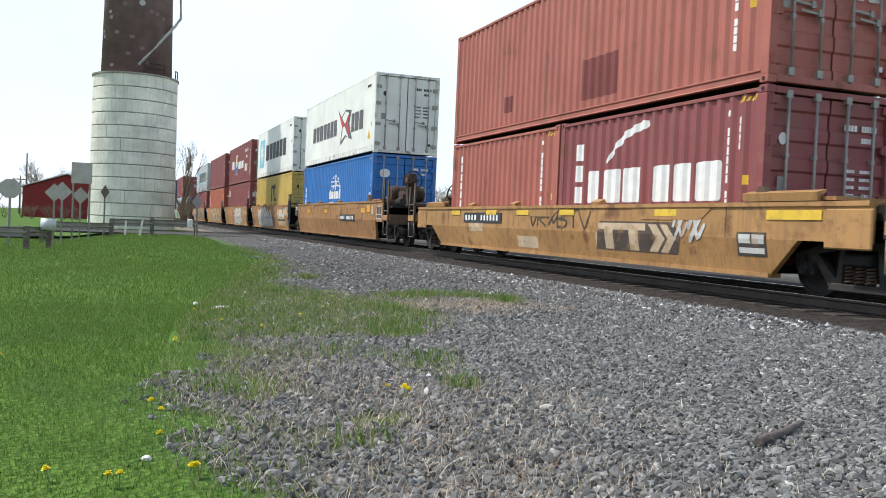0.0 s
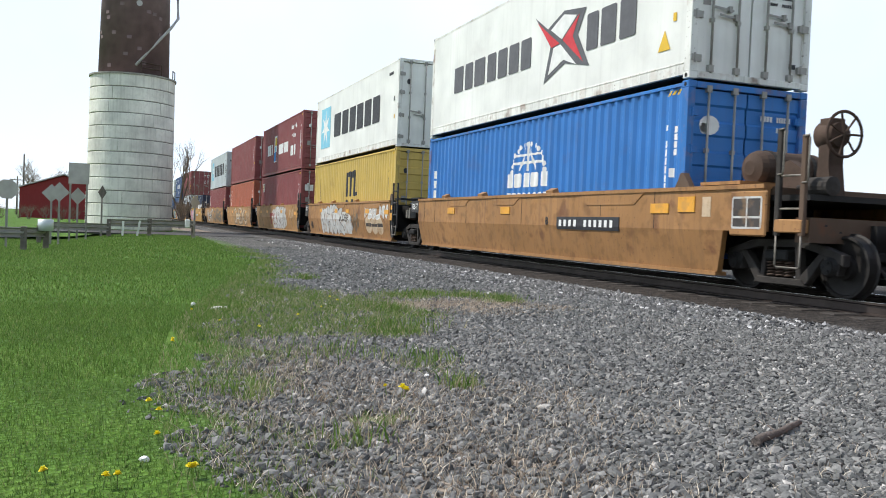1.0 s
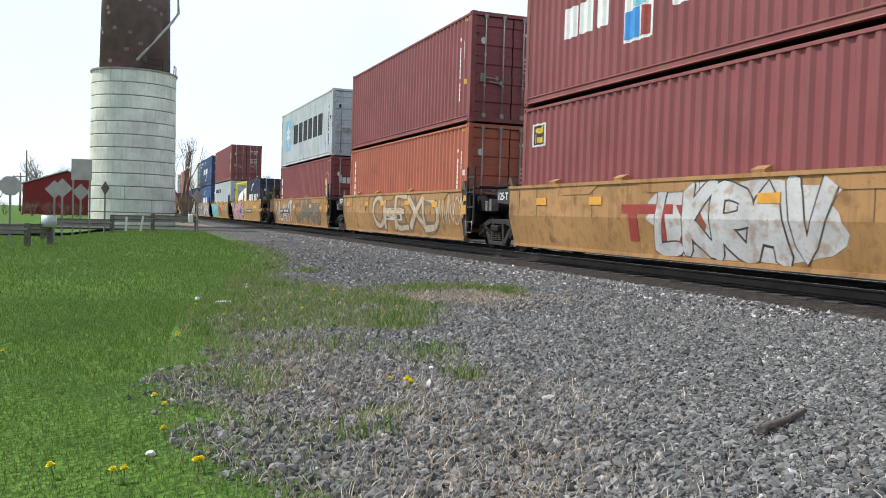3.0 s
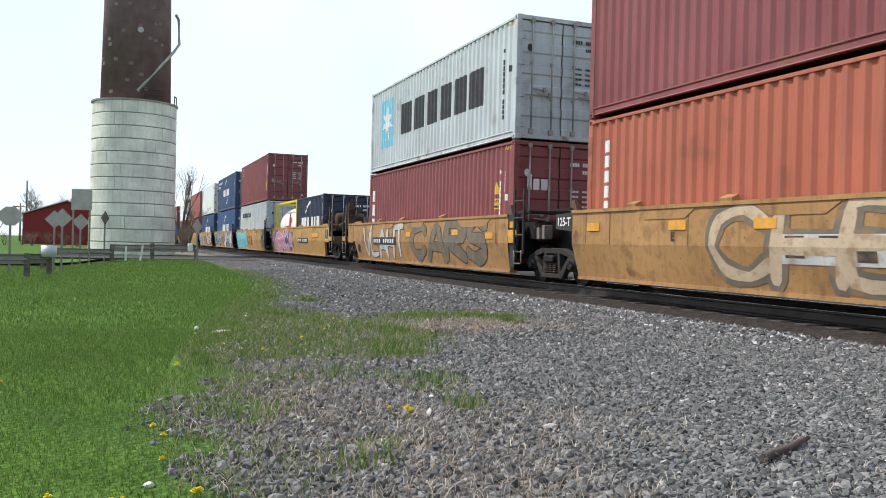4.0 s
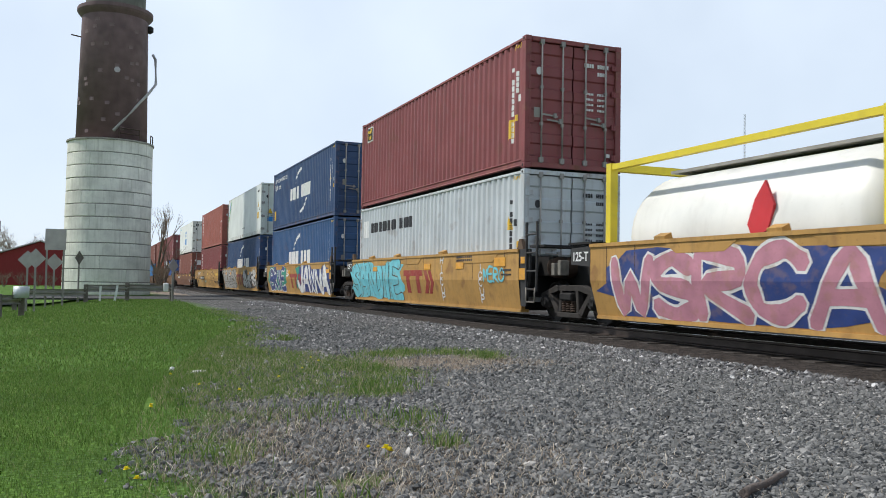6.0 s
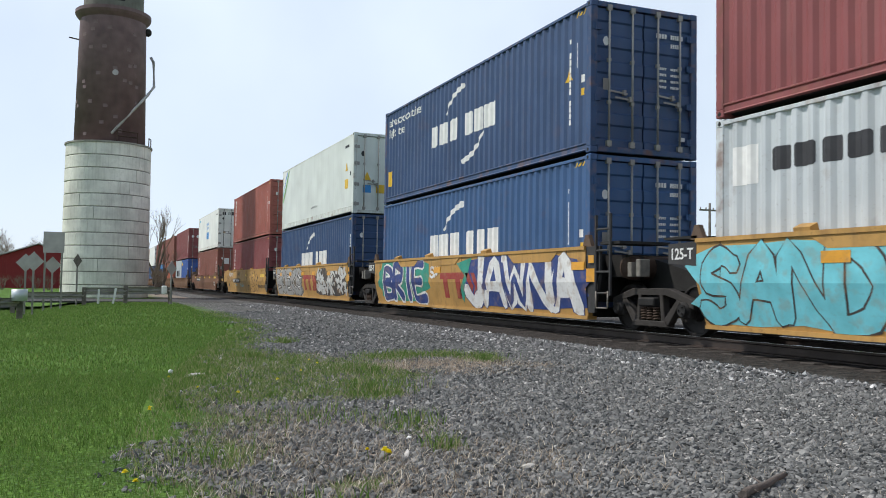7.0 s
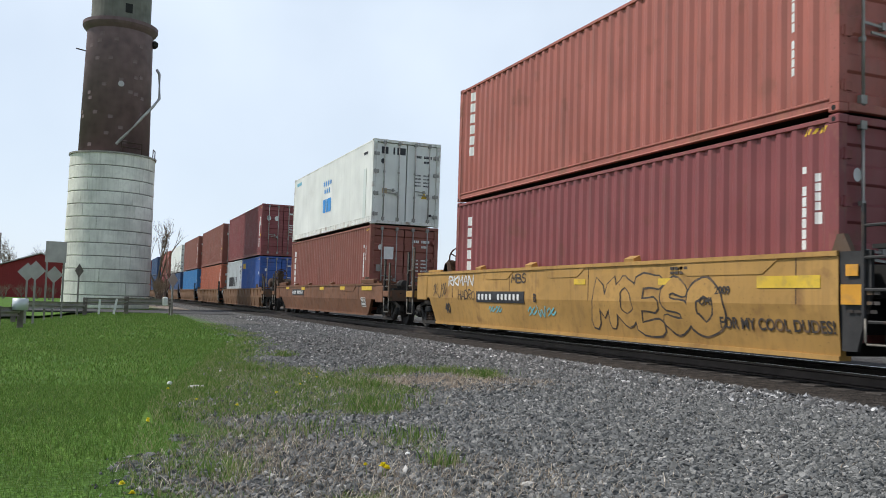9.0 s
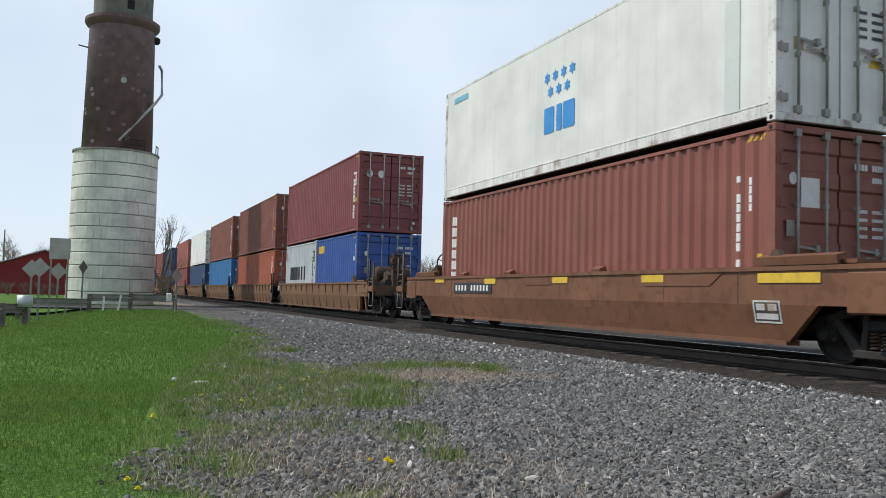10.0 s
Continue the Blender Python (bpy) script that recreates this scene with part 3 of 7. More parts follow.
CARS = []          # things that ride, with their place along the track at the start
SILL_X = 1.42
LEAN = 0.2         # how far the lower half of a side sill leans inward, per metre


def truck(parent, y):
    def frame_():
        bm = bmesh.new()
        # a cast side frame: top member, two sloping legs, bottom seat and journal jaws
        a, b = -0.06, 0.07
        prism(bm, [(-1.12, 0.42), (-1.12, 0.58), (-0.5, 0.76), (0.5, 0.76), (1.12, 0.58), (1.12, 0.42), (0.95, 0.54), (0.42, 0.66), (-0.42, 0.66), (-0.95, 0.54)], a, b, "x")
        for s in (-1, 1):
            prism(bm, [(s * 0.82, 0.56), (s * 0.7, 0.58), (s * 0.34, 0.22), (s * 0.42, 0.14), (s * 0.5, 0.16)], a, b, "x")
            prism(bm, [(s * 0.25, 0.66), (s * 0.34, 0.66), (s * 0.4, 0.2), (s * 0.3, 0.2)], a, b, "x")
            prism(bm, [(s * 0.78, 0.55), (s * 0.78, 0.3), (s * 0.84, 0.3), (s * 0.86, 0.5), (s * 0.95, 0.5), (s * 0.98, 0.3), (s * 1.04, 0.3), (s * 1.06, 0.55)], a, b, "x")
        prism(bm, [(-0.5, 0.12), (0.5, 0.12), (0.42, 0.22), (-0.42, 0.22)], a - 0.03, b + 0.03, "x")
        return finish(bm, "side_frame", DUSTY, 0.012)
    def bolster():
        bm = bmesh.new()
        prism(bm, [(-1.15, 0.46), (-0.5, 0.4), (0.5, 0.4), (1.15, 0.46), (1.15, 0.6), (0.5, 0.66), (-0.5, 0.66), (-1.15, 0.6)], -0.22, 0.22, "y")
        return finish(bm, "truck", DARK, 0.02)
    def spring():
        bm = bmesh.new()
        n, turns, r = 60, 5, 0.062
        pts = [Vector((r * math.cos(k / n * turns * math.tau), r * math.sin(k / n * turns * math.tau), 0.22 * k / n)) for k in range(n + 1)]
        hose(bm, pts, 0.016, 5)
        return finish(bm, "spring", RUST)
    def cap():
        bm = bmesh.new()
        lathe(bm, [(0.13, 0.0), (0.13, -0.13), (0.1, -0.17), (0.1, -0.19)], 16, "x")
        for k in range(3):
            a = k * math.tau / 3
            tube(bm, (-0.19, 0.06 * math.cos(a), 0.06 * math.sin(a)), (-0.21, 0.06 * math.cos(a), 0.06 * math.sin(a)), 0.018, n=6)
        return finish(bm, "bearing_cap", DARK)
    t = part("truck", cached("truck", bolster), DARK, parent, "dark cast steel two-axle truck", at=pose(0, y, 0))
    for sx in (-1, 1):
        part("side_frame", cached("side_frame", frame_), DARK, t, at=pose(sx * 1.0, 0, 0))
        for k in (-0.17, 0.0, 0.17):
            part("spring", cached("spring", spring), RUST, t, "rusty coil spring", at=pose(sx * 1.03, k, 0.23))
        for s in (-0.91, 0.91):
            part("bearing_cap", cached("bearing_cap", cap), DARK, t, at=pose(sx * 0.94, s, 0.415, 0, 0, 0 if sx < 0 else 180))
    for s in (-0.42, 0.42):
        bm = bmesh.new()
        prism(bm, [(-0.9, 0.3), (0.9, 0.3), (0.8, 0.42), (-0.8, 0.42)], s - 0.05, s + 0.05, "y")
        part("brake_beam", bm, DARK, t)
    for s in (-0.91, 0.91):
        bm = cached("wheelset", lambda: wheelset_mesh())
        w = part("wheelset", bm, WHEEL, t, at=pose(0, s, 0.415))
        WHEELS.append((w, s, y))
    return t


def wheelset_mesh():
    """Axle and its two wheels, one forging that turns as a whole."""
    bm = bmesh.new()
    prof = [(0.085, -0.95), (0.085, -0.86), (0.16, -0.85), (0.17, -0.77), (0.36, -0.8), (0.375, -0.83), (0.412, -0.825), (0.415, -0.72), (0.422, -0.7), (0.45, -0.685), (0.45, -0.67),
            (0.375, -0.67), (0.36, -0.74), (0.17, -0.72), (0.16, -0.66), (0.085, -0.65)]
    lathe(bm, prof + [(r, -h) for r, h in reversed(prof)], 36, "x")
    me = finish(bm, "wheelset", WHEEL)
    return me


def plate(bm, pts, dx):
    """A flat polygon of 3D points given thickness along x."""
    a, b = [bm.verts.new(p) for p in pts], [bm.verts.new((p[0] + dx, p[1], p[2])) for p in pts]
    n = len(pts)
    bm.faces.new(a)
    bm.faces.new(b[::-1])
    for i in range(n):
        bm.faces.new((a[i], b[i], b[(i + 1) % n], a[(i + 1) % n]))


ENDS = {  # y of the sill's upper end, of its lower edge at mid height, of its bottom corner
    "joint": (6.28, 6.28, 6.2), "end": (8.2, 7.35, 7.1), "single": (8.2, 7.05, 6.45)}


def well_body(parent, colour, near, far, top, low, ribs=False):
    mid = low + (top - low) * 0.5
    un, mn, ln = ENDS[near]
    uf, mf, lf = ENDS[far]
    for sx in (-1, 1):
        o, d = sx * SILL_X, -sx * 0.09
        lean = LEAN * (mid - low)
        bm = bmesh.new()
        plate(bm, [(o, -un, mid), (o, uf, mid), (o, uf, top), (o, -un, top)], d)
        plate(bm, [(o - sx * lean, -ln, low), (o - sx * lean, lf, low), (o, mf, mid), (o, -mn, mid)], d)
        sill = part("side_sill", bm, colour, parent)
        bm = bmesh.new()
        prism(bm, [(o + sx * 0.03, top - 0.05), (o + sx * 0.03, top + 0.012), (o - sx * 0.16, top + 0.012), (o - sx * 0.16, top - 0.05)], -un, uf, "y")
        part("top_chord", bm, colour, sill)
        bm = bmesh.new()
        prism(bm, [(o - sx * lean + sx * 0.03, low - 0.03), (o - sx * lean + sx * 0.03, low + 0.03), (o - sx * 0.3, low + 0.03), (o - sx * 0.3, low - 0.03)], -ln, lf, "y")
        part("bottom_chord", bm, colour, sill)
        if ribs:
            for k in range(14):
                y = -un + 0.3 + (un + uf - 0.6) * k / 13
                bm = bmesh.new()
                prism(bm, [(o + sx * 0.05, top - 0.05), (o - sx * 0.02, top - 0.05), (o - sx * lean - sx * 0.02, low + 0.03), (o - sx * lean + sx * 0.04, low + 0.03)], y - 0.05, y + 0.05, "y")
                part("rib", bm, colour, sill)
        elif sx < 0:
            # doubler plates, guide lugs and seams on the seen side
            for u, w, dep in ((2.0, 1.7, 0.17), (5.0, 1.6, 0.17), (9.2, 2.2, 0.2)):
                y = 6.096 - u
                bm = bmesh.new()
                plate(bm, [(o - 0.012, y, top - 0.05), (o - 0.012, y - w, top - 0.05), (o - 0.012, y - w + 0.3, top - 0.05 - dep), (o - 0.012, y - 0.3, top - 0.05 - dep)], 0.02)
                part("doubler_plate", bm, colour, sill)
            for y in (4.2, 1.7, -1.9):
                bm = bmesh.new()
                prism(bm, [(-SILL_X - 0.02, top + 0.01), (-SILL_X - 0.03, top + 0.06), (-SILL_X + 0.1, top + 0.12), (-SILL_X + 0.14, top + 0.01)], y - 0.14, y + 0.14, "y")
                part("guide_lug", bm, colour, sill)
            for y in (-5.6, -3.9, -0.6, 2.6, 4.9, 5.75):
                bm = bmesh.new()
                box(bm, o - 0.004, o + 0.01, y - 0.007, y + 0.007, mid, top - 0.05)
                part("weld_seam", bm, RUST, sill)
    for k in range(7):
        y = -5.4 + 1.8 * k
        bm = bmesh.new()
        box(bm, -1.25, 1.25, y - 0.2, y + 0.2, low - 0.01, 0.36)
        part("floor_beam", bm, DARK, parent)
    for y in (-6.2, 6.2):
        bm = bmesh.new()
        prism(bm, [(y - 0.06, 0.5), (y - 0.06, top - 0.12), (y + 0.06, top - 0.12), (y + 0.06, 0.5)], -SILL_X + 0.1, SILL_X - 0.1, "x")
        part("bulkhead", bm, DARK, parent)


def ladder(parent, y, z0, z1, colour, w=0.42, x=-1.47):
    """Two stiles and rungs on the track side of a car end."""
    lad = part("ladder", tube_mesh([((x, y - w / 2, z0), (x, y - w / 2, z1)), ((x, y + w / 2, z0), (x, y + w / 2, z1))], 0.03, colour), colour, parent)
    n = max(2, int((z1 - z0) / 0.33))
    for k in range(n):
        z = z0 + 0.04 + (z1 - z0 - 0.3) * k / (n - 1)
        part("rung", tube_mesh([((x, y - w / 2, z), (x, y + w / 2, z))], 0.02, colour), colour, lad)
    return lad


def tube_mesh(segs, r, colour, n=6):
    bm = bmesh.new()
    for p, q in segs:
        tube(bm, p, q, r, n=n)
    return finish(bm, "bars", colour)


def grab_post(c, y, z0, z1, colour, x=-1.46, side=1):
    """An upright flat bar with a thin loop to hold on to."""
    bm = bmesh.new()
    box(bm, x - 0.03, x + 0.03, y - 0.045, y + 0.045, z0, z1)
    post = part("corner_post", bm, colour, c, bevel=0.01)
    bm = bmesh.new()
    a, b, h = y, y + side * 0.12, z1 - 0.62
    hose(bm, [Vector((x - 0.03, a, z1 - 0.02)), Vector((x - 0.05, b - side * 0.02, z1 - 0.01)), Vector((x - 0.05, b, z1 - 0.05)), Vector((x - 0.05, b, h + 0.05)), Vector((x - 0.05, b - side * 0.02, h)), Vector((x - 0.03, a, h))], 0.013, 6)
    part("grab_iron", bm, RUBBED, post, "worn pale steel grab iron")


def stirrup(c, y0, y1, z0, z1, x=-1.47):
    bm = bmesh.new()
    hose(bm, [Vector((x, y0, z1)), Vector((x, y0, z0 + 0.03)), Vector((x, y0 + 0.03, z0)), Vector((x, y1 - 0.03, z0)), Vector((x, y1, z0 + 0.03)), Vector((x, y1, z1))], 0.015, 6)
    part("stirrup", bm, RUBBED, c, "worn steel foot stirrup")


def cross_tank(c, y, z, r, x0, x1):
    """A round air tank lying across the car on two straps."""
    bm = bmesh.new()
    lathe(bm, [(r * 0.4, x0), (r * 0.85, x0 + 0.05), (r, x0 + 0.14), (r, x1 - 0.14), (r * 0.85, x1 - 0.05), (r * 0.4, x1)], 24, "x", (0, y, z))
    tank = part("air_reservoir", bm, RUST, c, "brown air tank")
    for x in (x0 + 0.3, x1 - 0.3):
        bm = bmesh.new()
        lathe(bm, [(r + 0.012, x - 0.03), (r + 0.012, x + 0.03)], 24, "x", (0, y, z))
        part("strap", bm, DUSTY, tank)


def car_joint(c, colour, top):
    """The near end of an articulated unit: shared truck, dark end frame, ladder and walkway grating."""
    truck(c, -7.75)
    bm = bmesh.new()
    prism(bm, [(-6.28, 0.6), (-6.28, 1.3), (-7.0, 1.3), (-8.4, 0.98), (-8.4, 0.72), (-7.2, 0.72)], -0.5, 0.5, "x")
    part("drawbar", bm, DARK, c)
    bm = bmesh.new()
    plate(bm, [(-1.41, -6.285, 0.72), (-1.41, -6.285, top), (-1.41, -6.75, top), (-1.41, -6.75, 1.0), (-1.36, -6.5, 0.3), (-1.36, -6.285, 0.3)], 0.05)
    part("end_plate", bm, CHAR, c, "charcoal painted end plate")
    ladder(c, -6.9, 0.62, top + 0.55, CHAR, 0.46, -1.44)
    stirrup(c, -7.1, -6.72, 0.4, 0.7)
    cross_tank(c, -6.95, 1.12, 0.22, -1.05, 0.4)
    for y, z0, z1 in ((-7.35, 0.95, 1.2), (-7.6, 0.95, 1.25)):
        bm = bmesh.new()
        box(bm, -1.2, -1.0, y - 0.06, y + 0.06, z0, z1)
        part("guide_bracket", bm, RUBBED, c, "worn guide bracket", bevel=0.01)
    bm = bmesh.new()
    box(bm, -1.4, -0.35, -7.35, -6.75, top + 0.02, top + 0.07)
    part("walkway", bm, DARK, c)
    bm = bmesh.new()
    box(bm, -1.0, 1.0, -7.0, -6.3, 0.95, 1.35)
    part("end_sill", bm, DARK, c)
    for x in (-1.43, ):
        bm = bmesh.new()
        box(bm, x - 0.005, x + 0.004, -6.64, -6.33, 0.86, 1.1)
        part("reflector", bm, REFLECT, c, "amber reflector on the end plate")
        bm = bmesh.new()
        box(bm, x - 0.005, x + 0.004, -6.58, -6.4, 1.2, 1.34)
        part("data_plate", bm, REFLECT, c)
    # container guides
    for y in (-6.3, 6.3):
        bm = bmesh.new()
        prism(bm, [(-0.15, top), (0.15, top), (0.06, top + 0.22), (-0.04, top + 0.22)], -1.4, -1.32, "x")
        g = part("corner_guide", bm, GRIME, c, at=pose(0, y, 0))


def joint_panel(c, top):
    """The far end of a unit: a dark plate with its unit mark."""
    bm = bmesh.new()
    prism(bm, [(6.28, top - 0.4), (6.28, top - 0.03), (6.95, top - 0.05), (6.95, top - 0.35)], -1.425, -1.38, "x")
    p = part("mark_panel", bm, CHAR, c, "charcoal panel with a white unit mark")
    words("125-T", 0.24, WHITE, p, side_pose(-1.43, 6.9, top - 0.29), bold=0.004, squeeze=0.95)
    bm = bmesh.new()
    box(bm, -1.0, 1.0, 6.27, 6.8, 0.9, 1.3)
    part("end_sill", bm, DARK, c)
    bm = bmesh.new()
    box(bm, -1.4, 1.4, 6.3, 7.1, top + 0.02, top + 0.06)
    part("walkway", bm, DARK, c)


def car_end(c, colour, sign, top, single, brake):
    """A coupled end: platform, truck, coupler, corner ladder, handrails and, at one end, the hand-brake stand."""
    truck(c, sign * (7.75 if single else 8.15))
    bm = bmesh.new()
    prism(bm, [(sign * 6.3, top - 0.14), (sign * 8.9, top - 0.14), (sign * 8.9, top - 0.22), (sign * 6.3, top - 0.22)], -1.3, 1.3, "x")
    part("end_platform", bm, DARK, c)
    bm = bmesh.new()
    prism(bm, [(sign * 6.3, 0.62), (sign * 9.1, 0.62), (sign * 9.1, 0.98), (sign * 6.3, 1.0)], -0.33, 0.33, "x")
    part("centre_sill", bm, DARK, c)
    bm = bmesh.new()
    prism(bm, [(sign * 9.0, 0.66), (sign * 9.75, 0.66), (sign * 10.05, 0.6), (sign * 10.05, 0.95), (sign * 9.75, 0.9), (sign * 9.0, 0.9)], -0.13, 0.13, "x")
    part("coupler", bm, RUST, c, "rusty knuckle coupler")
    bm = bmesh.new()
    box(bm, -1.38, 1.38, *sorted((sign * 8.75, sign * 9.0)), 0.72, 1.05)
    part("end_beam", bm, GRIME, c)
    y0, y1 = sorted((sign * 8.5, sign * 8.95))
    grab_post(c, y0, 0.8, top + (0.62 if sign < 0 else 0.74), GRIME, side=-1)
    grab_post(c, y1, 0.8, top + (0.74 if sign < 0 else 0.62), DUSTY, side=-1)
    stirrup(c, y0, y1, 0.38, 0.85)
    bm = bmesh.new()
    box(bm, -1.5, -1.28, y0 - 0.03, y1 + 0.03, 0.84, 1.02)
    part("step_board", bm, colour, c, bevel=0.015)
    for z in (1.16, top + 0.1):
        part("rung", tube_mesh([((-1.46, y0, z), (-1.46, y1, z))], 0.014, RUBBED), RUBBED, c)
    grab_post(c, y0, 1.0, top + 0.4, DUSTY, 1.42, -1)
    grab_post(c, y1, 1.0, top + 0.5, GRIME, 1.42, -1)
    # brake rigging, pipes and draft gear under the platform
    bm = bmesh.new()
    box(bm, -0.5, 0.5, *sorted((sign * 8.5, sign * 9.25)), 0.5, 0.62)
    part("draft_gear", bm, DARK, c, bevel=0.02)
    for x, z in ((-1.1, 0.98), (-0.85, 0.9), (0.7, 0.94)):
        part("brake_pipe", tube_mesh([((x, sign * 6.5, z), (x, sign * 9.0, z - 0.04))], 0.03, DARK), DARK, c)
    bm = bmesh.new()
    lathe(bm, [(0.06, -0.35), (0.13, -0.33), (0.13, 0.1), (0.05, 0.12), (0.03, 0.3)], 16, "z")
    for v in bm.verts:
        v.co = Vector((-0.95 + v.co.x, sign * 8.6 + v.co.z, top - 0.02 + v.co.y))
    part("brake_cylinder", bm, DUSTY, c, "dusty brake cylinder")
    bm = bmesh.new()
    box(bm, -1.3, 1.3, *sorted((sign * 8.1, sign * 8.22)), top - 0.14, top - 0.02)
    part("cross_beam", bm, GRIME, c, bevel=0.01)
    # air hose hanging by the coupler
    bm = bmesh.new()
    pts = [Vector((-0.45, sign * (9.1 + 0.8 * k / 8), 0.7 - 0.42 * math.sin(math.pi * k / 8))) for k in range(9)]
    hose(bm, pts, 0.025, 6)
    part("air_hose", bm, SPRAYK, c, "black rubber air hose")
    bm = bmesh.new()
    box(bm, -SILL_X - 0.02, -SILL_X + 0.02, *sorted((sign * 7.5, sign * 8.25)), 0.78 if not single else 0.66, top - 0.08)
    panel = part("end_panel", bm, colour, c, bevel=0.02)
    if brake:
        q, zc = (8.3, top + 0.72) if sign < 0 else (7.05, top + 0.42)
        bm = bmesh.new()
        prism(bm, [(sign * (q - 0.02), top - 0.16), (sign * (q + 0.32), top - 0.16), (sign * (q + 0.22), zc - 0.42), (sign * (q + 0.25), zc + 0.23), (sign * (q + 0.03), zc + 0.23), (sign * (q + 0.04), zc - 0.42)], -0.66, -0.4, "x")
        st = part("brake_stand", bm, RUST, c, "brown hand-brake gear stand", bevel=0.015)
        yb = sign * (q + 0.36)
        bm = bmesh.new()
        tube(bm, (-0.53, sign * q, zc), (-0.53, sign * (q + 0.3), zc), 0.2, 0.17, n=18)
        part("gear_housing", bm, RUST, st)
        bm = bmesh.new()
        n = 28
        ring = [Vector((-0.53 + 0.31 * math.cos(k * math.tau / n), yb, zc + 0.31 * math.sin(k * math.tau / n))) for k in range(n)]
        for k in range(n):
            tube(bm, ring[k], ring[(k + 1) % n], 0.022, n=6, caps=False)
        for k in range(0, n, 4):
            tube(bm, (-0.53, yb, zc), ring[k], 0.016, n=5)
        part("brake_wheel", bm, RUST, st, "spoked brown brake wheel")
        if sign < 0:
            cross_tank(c, sign * 7.3, top + 0.3, 0.27, -0.95, 0.35)
        bm = bmesh.new()
        prism(bm, [(sign * 7.6, top - 0.1), (sign * 8.15, top - 0.1), (sign * 8.1, top + 0.26), (sign * 7.85, top + 0.4), (sign * 7.65, top + 0.36)], -0.7, -0.55, "x")
        part("bracket_plate", bm, RUST, c, "rusty shaped bracket plate")
    for y in (6.3,):
        bm = bmesh.new()
        prism(bm, [(-0.2, top), (0.2, top), (0.06, top + 0.24), (-0.02, top + 0.24)], -1.4, -1.3, "x")
        part("corner_guide", bm, GRIME, c, at=pose(0, sign * y, 0))
    bm = bmesh.new()
    box(bm, -1.36, -0.5, *sorted((sign * 6.7, sign * 7.6)), top + 0.03, top + 0.08)
    part("walkway", bm, colour, c)
    if single:
        bm = bmesh.new()
        prism(bm, [(-SILL_X - 0.04, top + 0.02), (-SILL_X - 0.06, top + 0.13), (-SILL_X + 0.1, top + 0.17), (-SILL_X + 0.1, top + 0.13), (-SILL_X, top + 0.1), (-SILL_X + 0.02, top + 0.02)], *sorted((sign * 6.0, sign * 7.4)), "y")
        part("fender_plate", bm, colour, c)


def well_car(label, colour, far, top=1.5, near_end="joint", far_end="joint", brake="", ribs=False):
    """One well, centred on its 40-foot load whose far end stands at far when the clip starts."""
    c = thing("well_car", label, "train car", "well cars of the freight train")
    low = 0.25 if "single" in (near_end, far_end) else 0.2
    well_body(c, colour, near_end, far_end, top, low, ribs)
    if near_end == "joint":
        car_joint(c, colour, top)
    else:
        car_end(c, colour, -1, top, near_end == "single", "n" in brake)
    if far_end == "joint":
        joint_panel(c, top)
    else:
        car_end(c, colour, 1, top, far_end == "single", "f" in brake)
    c["sill"] = (low, low + (top - low) * 0.5, top)
    CARS.append((c, far - 6.096, 0.0))
    return c


def load(c, far, z):
    CARS.append((c, far - c["size"][0] / 2, z))
    return c


# ---- painted marks on the sills ----
def on_sill(c, name, polys, material, u, z, layer=0, label=""):
    """Shapes in metres: x towards the near end, y up, from (u, z); they follow the sill's fold."""
    low, mid, top = c["sill"]
    bm = bmesh.new()
    for k, p in enumerate(polys):
        prism(bm, [(x + u, y + z) for x, y in p], -0.002, 0.001 + 0.0016 * layer + 0.0001 * (k % 12), "z")
    bmesh.ops.bisect_plane(bm, geom=bm.verts[:] + bm.edges[:] + bm.faces[:], plane_co=(0, mid, 0), plane_no=(0, 1, 0))
    for v in bm.verts:
        if v.co.y < mid:
            v.co.z -= LEAN * (mid - v.co.y)
    return part(name, bm, material, c, label, at=side_pose(-SILL_X - 0.002, 6.096, 0))


def sill_words(c, text, size, material, u, z, bold=0.006, squeeze=1.0):
    """Lettering on a side sill that follows its fold."""
    low, mid, top = c["sill"]
    ob = words(text, size, material, c, side_pose(-SILL_X - 0.012, 6.096 - u, z), bold=bold, squeeze=squeeze)
    for v in ob.data.vertices:
        v.co.z -= LEAN * max(0.0, mid - z - v.co.y)
    return ob


